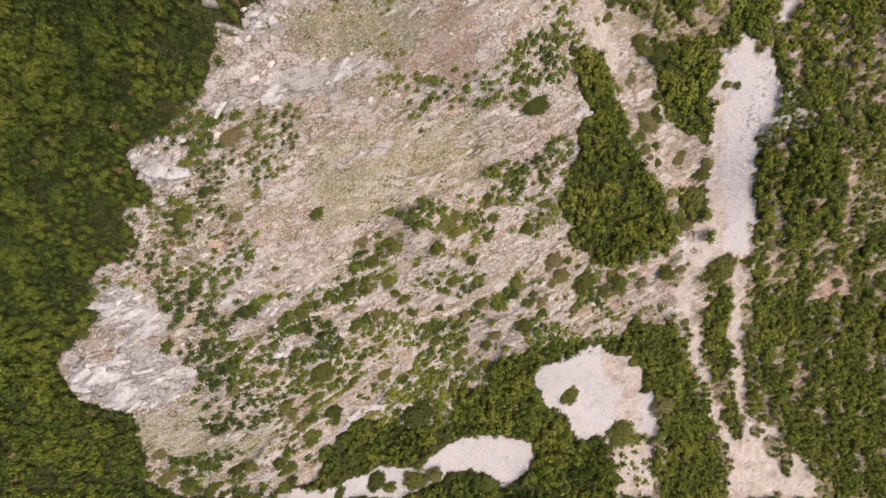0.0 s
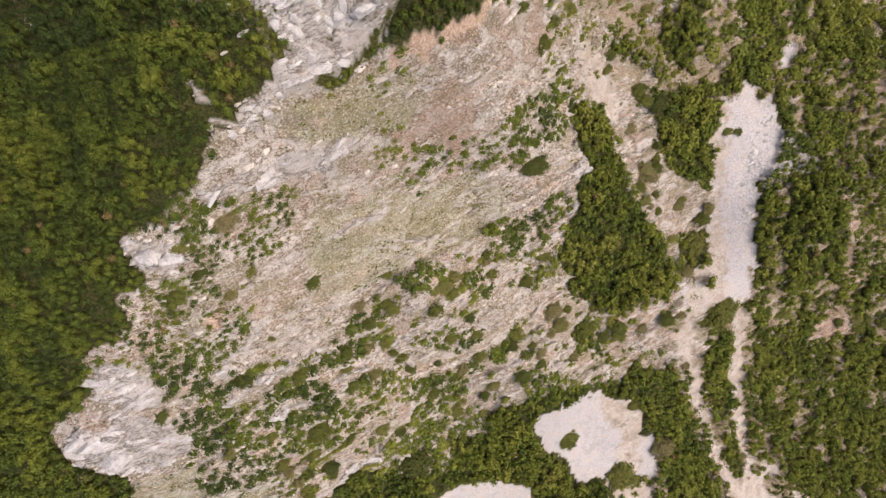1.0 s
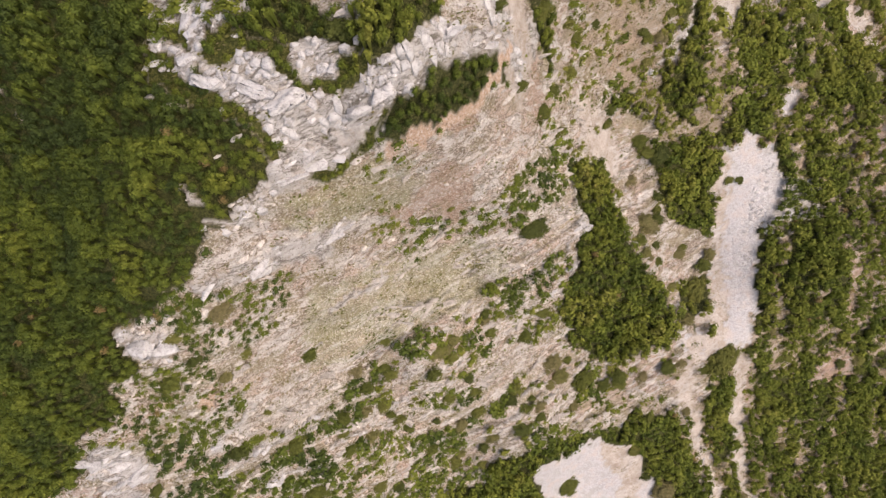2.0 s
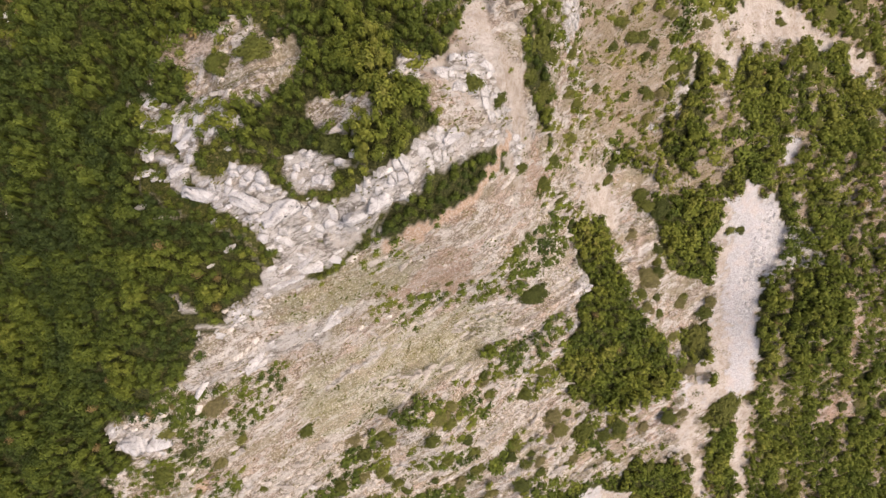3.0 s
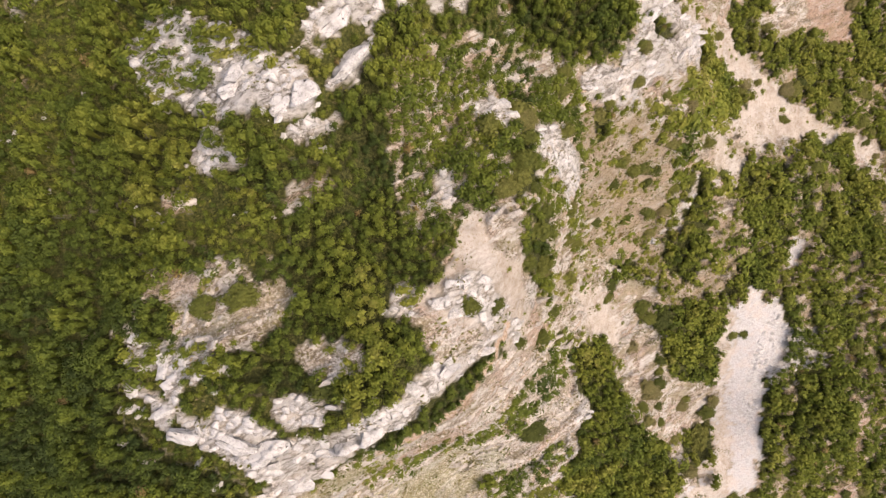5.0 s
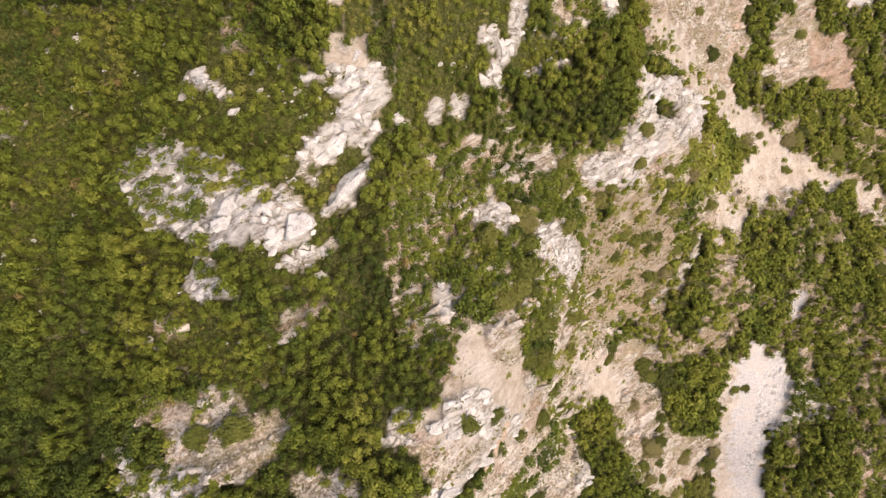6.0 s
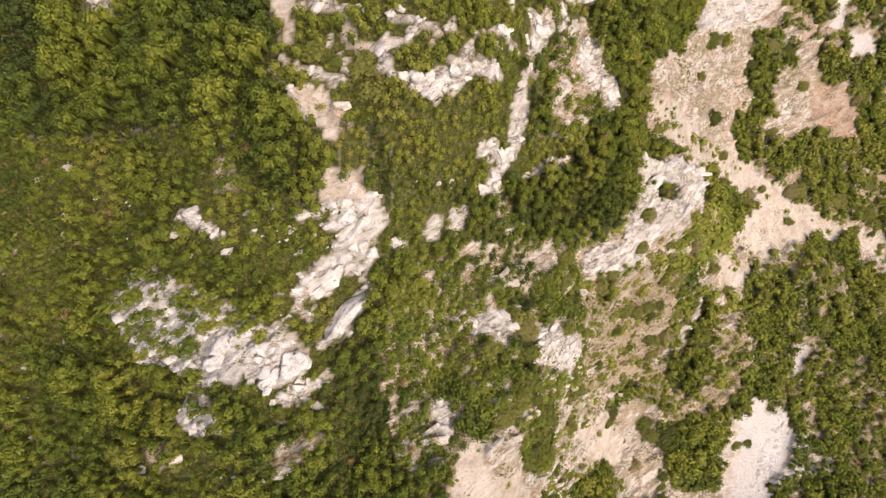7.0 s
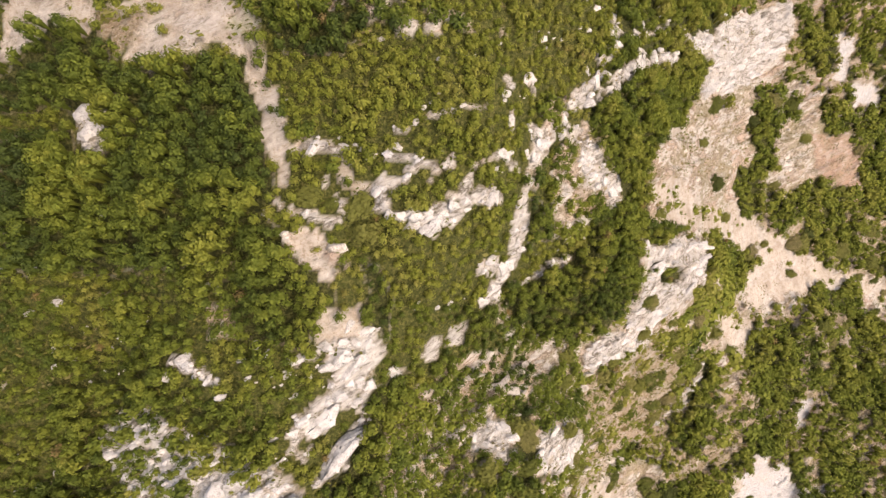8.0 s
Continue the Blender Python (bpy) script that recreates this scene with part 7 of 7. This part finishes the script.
def grow_herbs():
    x, y = jittered(-46, 100, -46, 108, 0.68)
    scrub, soil = survey(x, y)
    u, v = along(x, y)
    ok = np.isin(soil, [SOILS.index(s) for s in ("scree", "grass", "red", "dry", "heath", "white", "rock", "tan")])
    # herbs crowd the ledge steps, where their dark rows also stand in for shadow
    step = np.mod((v + 2.4 * swell(u / 11, v / 9, 11)) / 3.1, 1.0)
    ok &= spread(swell(u / 4.0, v / 0.8, 61) + 0.5 * rng.uniform(-1, 1, len(x)) - 0.5 * (step > 0.75)) < np.isin(soil, [SOILS.index("dry"), SOILS.index("heath")]) * 0.2 + 0.58 + 0.12 * (soil == SOILS.index("grass")) - 0.45 * np.isin(soil, [SOILS.index("tan"), SOILS.index("rock"), SOILS.index("white")])
    x, y, soil = x[ok], y[ok], soil[ok]
    dry = soil == SOILS.index("dry")
    r = rng.gamma(3.0, 0.075, len(x)).clip(0.08, 0.6)
    r = np.where(dry, r * 1.6, r * 1.25).clip(0.1, 0.62)
    z = ground(x, y, soil)
    tint = 0.5 - 0.42 * (soil == SOILS.index("grass")) + 0.35 * swell(x / 8, y / 8, 63) - np.where(dry, 0.12, 0.0) - np.where(soil == SOILS.index("heath"), 0.4, 0.0)
    return np.stack([x, y, z + 0.1 * r], 1), r, r * 0.7, np.clip(rng.normal(0, 0.2, len(x)) + tint, 0, 1)


def tuft(seed):
    r = np.random.default_rng(seed)
    v, f = leaf_ball(10, 0.36, seed, 0.5)
    return v[:10 * 4], f[:10]


a, b, c, d = grow_herbs()
me = scatter_mesh("dry_herbs", [tuft(300 + k) for k in range(5)], a, b, c, d, HERBS, radians(STRIKE), 1.05 + 0.5 * rng.uniform(size=len(a)))
tagged(new("dry_herbs", me), "grey-green dry herbs and grass tufts on the scree", "herbs", kind="stuff")

# ---- stones ----


def stone(seed, flat=0.6, rings=4, sides=6):
    """An angular stone as quads: a squashed, broken ball with planed faces."""
    r = np.random.default_rng(seed)
    v = []
    for i in range(rings):
        la = -1.15 + 2.3 * i / (rings - 1)
        for j in range(sides):
            lo = 2 * math.pi * j / sides + r.uniform(-0.25, 0.25)
            v.append((math.cos(la) * math.cos(lo), math.cos(la) * math.sin(lo), math.sin(la)))
    v = np.array(v)
    v = v / np.abs(v).max(1)[:, None] ** 0.8
    for _ in range(6):
        d = r.normal(size=3)
        d /= np.linalg.norm(d)
        over = np.maximum(v @ d - r.uniform(0.5, 0.85), 0)
        v = v - over[:, None] * d
    v = v * (1 + 0.06 * np.sin(7 * v[:, :1] + seed) * np.cos(9 * v[:, 1:2]) + 0.05 * np.sin(11 * v[:, 2:] + 5 * v[:, :1]))
    v = v * np.array([1.0, r.uniform(0.6, 0.9), flat * r.uniform(0.7, 1.1)]) + r.uniform(-0.05, 0.05, v.shape)
    f = [[i * sides + j, i * sides + (j + 1) % sides, (i + 1) * sides + (j + 1) % sides, (i + 1) * sides + j] for i in range(rings - 1) for j in range(sides)]
    top = (rings - 1) * sides
    v = np.concatenate([v, [v[top:].mean(0) + (0, 0, 0.12)]])
    for j in range(0, sides, 2):
        f.append([top + j, top + (j + 1) % sides, top + (j + 2) % sides, len(v) - 1])
    return v, np.array(f)


def strew_stones():
    x, y = jittered(-46, 60, -34, 104, 0.45)
    scrub, soil = survey(x, y)
    u, v = along(x, y)
    share = np.select([soil == SOILS.index(s) for s in ("white", "gravel", "scree", "red", "heath", "rock")], [0.45, 0.03, 0.55, 0.3, 0.05, 0.15], 0.0)
    share = np.where(np.isin(soil, [SOILS.index("scree"), SOILS.index("red")]), share * looseness(x, y), share)
    fan = (np.hypot((x - 53.3 - 0.16 * (y - 30)) / 2.6, (y - 31) / 11) < 1) & (soil == SOILS.index("gravel"))
    share = np.where(fan, 0.6, share)
    share = np.where((soil == SOILS.index("white")) & (scrub > 0.2), 0.9, share)
    ok = spread(swell(u / 5, v / 1.4, 71) + 0.7 * rng.uniform(-1, 1, len(x))) < share
    x, y, soil, fan = x[ok], y[ok], soil[ok], fan[ok]
    white = soil == SOILS.index("white")
    r = np.where(white, rng.gamma(2.5, 0.085, len(x)), rng.gamma(2.2, 0.065, len(x)))
    r = np.where(soil == SOILS.index("gravel"), np.where(fan, rng.gamma(2.5, 0.085, len(x)), 0.12), r)
    r = np.clip(r, 0.07, 0.8)
    z = ground(x, y, soil)
    return np.stack([x, y, z + 0.12 * r], 1), r, white | np.isin(soil, [SOILS.index("gravel"), SOILS.index("heath")])


a, r, pale = strew_stones()
small = [stone(400 + k, rings=3, sides=6) for k in range(8)]
me = scatter_mesh("scree_stones", small, a[~pale], r[~pale], r[~pale] * 0.9, r[~pale] * 0, SCREE_STONE, lean=radians(STRIKE), stretch=np.full((~pale).sum(), 1.15))
tagged(new("scree_stones", me), "loose beige stones lying over the scree", "stones", kind="stuff")
me = scatter_mesh("pale_rubble", small, a[pale], r[pale], r[pale] * 0.6, r[pale] * 0, LIMESTONE, lean=radians(STRIKE), stretch=np.full(pale.sum(), 1.1))
tagged(new("pale_rubble", me), "broken white limestone rubble on outcrops and yards", "stones", kind="stuff")


def lay_ribs():
    """Half-sunk slabs of bedrock that run along the strike of the cliff face."""
    x, y = jittered(-44, 34, -24, 62, 0.7)
    scrub, soil = survey(x, y)
    u, v = along(x, y)
    ok = np.isin(soil, [SOILS.index(s) for s in ("scree", "grass", "red")])
    ok &= swell(u / 9, (v + 1.6 * swell(u / 11, v / 9, 11)) / 2.0, 75) + 0.15 * rng.uniform(-1, 1, len(x)) > 0.3
    x, y, soil = x[ok], y[ok], soil[ok]
    r = rng.gamma(3.5, 0.12, len(x)).clip(0.15, 0.9)
    return np.stack([x, y, ground(x, y, soil) - 0.05], 1), r


a, r = lay_ribs()
me = scatter_mesh("bedrock_ribs", [stone(470 + k, 0.55, rings=5, sides=10) for k in range(8)], a, r, r * 0.5, r * 0, BEDROCK, radians(STRIKE), rng.uniform(1.5, 2.4, len(r)))
tagged(new("bedrock_ribs", me), "half-buried ribs of grey bedrock along the cliff beds", "rock", kind="stuff")


def lay_knobs():
    """Broken knobs of bare rock on the massifs."""
    x, y = jittered(-44, 60, -30, 104, 0.8)
    soil = survey(x, y)[1]
    u, v = along(x, y)
    ok = (soil == SOILS.index("rock")) & (swell(u / 3.5, v / 1.6, 77) + 0.8 * rng.uniform(-1, 1, len(x)) > 0.1)
    x, y, soil = x[ok], y[ok], soil[ok]
    r = rng.gamma(4.0, 0.13, len(x)).clip(0.18, 1.1)
    return np.stack([x, y, ground(x, y, soil) - 0.1 * r], 1), r


a, r = lay_knobs()
me = scatter_mesh("rock_knobs", [stone(480 + k, 0.6, rings=5, sides=9) for k in range(8)], a, r, r * 0.5, r * 0, LIMESTONE, radians(STRIKE), np.full(len(r), 1.5))
tagged(new("rock_knobs", me), "broken grey-white knobs of the rock massif", "rock", kind="stuff")


def ground_at(x, y):
    x, y = np.array([float(x)]), np.array([float(y)])
    return float(ground(x, y, survey(x, y)[1])[0])


def boulder_meshes():
    out = []
    for k in range(7):
        v, f = stone(500 + k, 0.65, rings=9, sides=14)
        me = mesh_from("boulder", v, f, LIMESTONE)
        out.append(me)
    return out


def crag_meshes():
    """Weathered blocks: planed, creased by joints along the bed and pitted."""
    out = []
    for k in range(5):
        v, f = stone(540 + k, 0.8, rings=15, sides=26)
        crease = np.abs(np.sin(2.1 * v[:, 1] * (1 + 0.2 * k) + 0.9 * np.sin(1.7 * v[:, 0] + k) + k))
        nick = np.abs(np.sin(2.6 * v[:, 0] + 1.3 * np.sin(2 * v[:, 1] + 2 * k)))
        v = v * (1 - 0.05 * np.exp(-(crease / 0.16) ** 2) - 0.06 * np.exp(-(nick / 0.14) ** 2))[:, None]
        out.append(mesh_from("rock_block", v, f, LIMESTONE, True))
    return out


def clip_half(poly, at, away):
    """The part of a convex outline on the near side of a line."""
    d = [(p[0] - at[0]) * away[0] + (p[1] - at[1]) * away[1] for p in poly]
    out = []
    for i, p in enumerate(poly):
        q, dp, dq = poly[(i + 1) % len(poly)], d[i], d[(i + 1) % len(poly)]
        if dp <= 0:
            out.append(p)
        if (dp < 0) != (dq < 0) and dp != dq:
            f = dp / (dp - dq)
            out.append((p[0] + f * (q[0] - p[0]), p[1] + f * (q[1] - p[1])))
    return out


def cracked_slabs():
    """Angular slabs of the white outcrops, split along and across the beds by open joints."""
    step = 0.32
    gu, gv = np.meshgrid(np.arange(-85, 125), np.arange(-225, 365))
    u = (gu.ravel() * 2.4 + 0.7 * (gv.ravel() % 2) + rng.uniform(-0.6, 0.6, gu.size)) * step
    v = (gv.ravel() + rng.uniform(-0.42, 0.42, gu.size)) * step
    stay = rng.uniform(size=len(u)) < np.clip(0.55 + 0.75 * swell(u / 2.6, v / 1.5, 95), 0.2, 0.97)
    u, v = u[stay], v[stay]
    x, y = CS * u - SN * v, SN * u + CS * v
    own = survey(x, y)[1]
    slip = np.where(rng.uniform(size=len(x)) < 0.4, 0.55, 0.0)
    scrub, soil = survey(x + slip * rng.normal(0, 1, len(x)), y + slip * rng.normal(0, 1, len(x)))
    soil = np.where(np.isin(own, [SOILS.index("gravel"), SOILS.index("tan")]), own, soil)
    clear = np.ones(len(x), bool)
    for cx, cy, half_length, half_width, bearing in CRAGS:
        clear &= np.hypot(x - cx, y - cy) > 0.75 * half_length
    site = np.where((soil == SOILS.index("white")) & clear)[0]
    site = site[rng.uniform(size=len(site)) < 0.62 - 1.7 * scrub[site]]
    slabs = []
    for k in site:
        near = np.where((np.abs(u - u[k]) < 2.8) & (np.abs(v - v[k]) < 1.6))[0]
        near = near[near != k]
        near = near[np.argsort(np.hypot(u[near] - u[k], v[near] - v[k]))][:14]
        reach = rng.uniform(0.3, 0.85)
        poly = [(math.cos(a) * reach * 1.9 + u[k], math.sin(a) * reach + v[k]) for a in np.sort(rng.uniform(0, 6.283, 9))]
        for j in near:
            poly = clip_half(poly, ((u[k] + u[j]) / 2, (v[k] + v[j]) / 2), (u[j] - u[k], v[j] - v[k]))
            if len(poly) < 3:
                break
        if len(poly) < 4:
            continue
        p = np.array(poly)
        mid = p.mean(0)
        p = p - mid
        area = 0.5 * abs((p[:, 0] * np.roll(p[:, 1], -1) - p[:, 1] * np.roll(p[:, 0], -1)).sum())
        if area > 0.02:
            slabs.append((area, mid, p))
    return sorted(slabs, key=lambda q: -q[0])


def slab_mesh(p, slope, thick):
    """A slab with broken flanks, a chipped shoulder and an uneven, tilted top, as triangles."""
    n = 2 * len(p)
    ring = np.empty((n, 2))
    ring[0::2] = p
    ring[1::2] = (p + np.roll(p, -1, 0)) / 2 * rng.uniform(0.86, 1.04, (len(p), 1))
    ring = ring * rng.uniform(0.88, 1.0, (n, 1))
    tilt = slope + rng.uniform(-0.18, 0.18, 2)
    v = []
    for scale, lift, rough in ((1.05, -0.7, 0.0), (1.0, thick - rng.uniform(0.16, 0.26), 0.03), (rng.uniform(0.90, 0.95), thick - 0.06, 0.04), (rng.uniform(0.66, 0.8), thick, 0.05)):
        q = ring * scale + rng.uniform(-0.02, 0.02, ring.shape)
        v.append(np.c_[q, q @ tilt + lift + rng.uniform(-rough, rough, n)])
    v.append(np.array([[0, 0, thick + rng.uniform(-0.02, 0.06)]]))
    v = np.concatenate(v)
    v[:, :2] = np.c_[CS * v[:, 0] - SN * v[:, 1], SN * v[:, 0] + CS * v[:, 1]]
    f = []
    for j in range(n):
        i = (j + 1) % n
        for base in (0, n, 2 * n):
            f += [(base + j, base + i, base + n + i), (base + j, base + n + i, base + n + j)]
        f.append((3 * n + j, 3 * n + i, 4 * n))
    return v, np.array(f)


ROCKS = boulder_meshes()
CRAG_SHAPES = crag_meshes()
SLABS = cracked_slabs()
mids = np.array([q[1] for q in SLABS])
px, py = CS * mids[:, 0] - SN * mids[:, 1], SN * mids[:, 0] + CS * mids[:, 1]
pz = ground(px, py, survey(px, py)[1])
ax, ay = land(px + 0.5, py) - land(px - 0.5, py), land(px, py + 0.5) - land(px, py - 0.5)
loose_v, loose_f, base = [], [], 0
for k, (area, mid, outline) in enumerate(SLABS):
    slope = np.clip(np.array([CS * ax[k] + SN * ay[k], CS * ay[k] - SN * ax[k]]), -1.2, 1.2)
    v, f = slab_mesh(outline, slope, rng.uniform(0.0, 0.10) + 0.14 * math.sqrt(area))
    if k < 300:
        ob = new("limestone_block", mesh_from("limestone_block", v, f, LIMESTONE, True))
        ob.location = (px[k], py[k], pz[k])
        tagged(ob, "angular white limestone block split from the outcrop", "rock", "outcrop blocks")
    else:
        loose_v.append(v + np.array([px[k], py[k], pz[k]]))
        loose_f.append(f + base)
        base += len(v)
if loose_v:
    me = mesh_from("outcrop_rubble", np.concatenate(loose_v), np.concatenate(loose_f), LIMESTONE, True)
    tagged(new("outcrop_rubble", me), "angular white limestone pieces on the outcrops", "rocks", kind="stuff")
for k, (x, y, r) in enumerate(BOULDERS):
    ob = new("boulder", ROCKS[k % len(ROCKS)])
    ob.matrix_world = Matrix.Translation((x, y, ground_at(x, y) + 0.15 * r)) @ pose(0, 0, 0, 0, 0, STRIKE + 12 + rng.uniform(-20, 20)) @ Matrix.Diagonal((1.1 * r, 0.68 * r, 0.6 * r, 1))
    big = "large white limestone block on the rocky ground" if r > 0.6 else "white limestone boulder lying among the scrub"
    tagged(ob, big, "boulder", "limestone boulders")

for k, (x, y, half_length, half_width, bearing) in enumerate(CRAGS):
    ob = new("rock_block", CRAG_SHAPES[k % len(CRAG_SHAPES)])
    ob.matrix_world = Matrix.Translation((x, y, ground_at(x, y) + 0.35 * half_width)) @ pose(0, 0, 0, rng.uniform(-8, 8), rng.uniform(-8, 8), bearing) @ Matrix.Diagonal((half_length, 1.2 * half_width, 0.75 * half_width, 1))
    tagged(ob, "big weathered white limestone block on the outcrop", "rock", "outcrop blocks")

# ---- lone shrubs, each with its stem and crown ----


def shrub_crown(seed, lobes):
    r = np.random.default_rng(seed)
    vs, fs, base = [], [], 0
    for k in range(lobes):
        a = 2.4 * k
        d = r.uniform(0.45, 0.85) * math.sqrt(k / lobes)
        v, f = leaf_ball(34, 0.36, seed * 31 + k)
        q = r.uniform(0.30, 0.54) * math.sqrt(11.0 / lobes) * (1.0 if lobes == 11 else 1.12)
        v = v * q + np.array([d * math.cos(a) + r.uniform(-0.1, 0.1), d * math.sin(a) + r.uniform(-0.1, 0.1), 0.75 - 0.45 * d + r.uniform(-0.12, 0.12)])
        vs.append(v)
        fs.append(f + base)
        base += len(v)
    return mesh_from("crown", np.concatenate(vs), np.concatenate(fs), SHRUB_LEAVES)


def stem_mesh(seed):
    r = np.random.default_rng(seed)
    bm = bmesh.new()
    for k in range(4):
        a = k * 1.7 + r.uniform(-0.3, 0.3)
        reach = 0.0 if k == 0 else 0.38
        foot, top = Vector((0, 0, -0.3)), Vector((reach * math.cos(a), reach * math.sin(a), 0.62))
        lower, upper = [], []
        for j in range(6):
            w = j * math.pi / 3
            lower.append(bm.verts.new(foot + 0.07 * Vector((math.cos(w), math.sin(w), 0))))
            upper.append(bm.verts.new(top + 0.03 * Vector((math.cos(w), math.sin(w), 0))))
        for j in range(6):
            bm.faces.new((lower[j], lower[(j + 1) % 6], upper[(j + 1) % 6], upper[j]))
        bm.faces.new(upper)
    me = bpy.data.meshes.new("stem")
    bm.to_mesh(me)
    bm.free()
    me.materials.append(BARK)
    return me


def shrub_prototype(seed, lobes):
    root = new("shrub")
    for name, me in (("stem", stem_mesh(seed)), ("crown", shrub_crown(seed, lobes))):
        new(name, me).parent = root
    return root


def shrub_label(r):
    if r > 1.6:
        return "broad dark green shrub with a rounded knobbly crown"
    return "small round evergreen shrub on bare stony ground" if r < 0.9 else "rounded green shrub standing alone on pale ground"


SMALL = [shrub_prototype(600 + k, 11) for k in range(6)]
BROAD = [shrub_prototype(620 + k, 34) for k in range(4)]
free = {11: list(SMALL), 34: list(BROAD)}
for k, (x, y, r) in enumerate(SHRUBS):
    lobes, kinds = (34, BROAD) if r > 1.15 else (11, SMALL)
    at = pose(x, y, ground_at(x, y) + 0.02, 0, 0, STRIKE + rng.uniform(-35, 35) + 180 * (k % 2)) @ Matrix.Diagonal((r * rng.uniform(1.0, 1.25), r * rng.uniform(0.8, 1.0), r * rng.uniform(0.55, 0.8), 1))
    if free[lobes]:
        ob = free[lobes].pop()
        ob.matrix_basis = at
    else:
        src = kinds[k % len(kinds)]
        ob = copy_thing(src, at @ Matrix.Diagonal((*src.scale, 1)).inverted())
    tagged(ob, shrub_label(r), "shrub", "lone shrubs on the slopes")
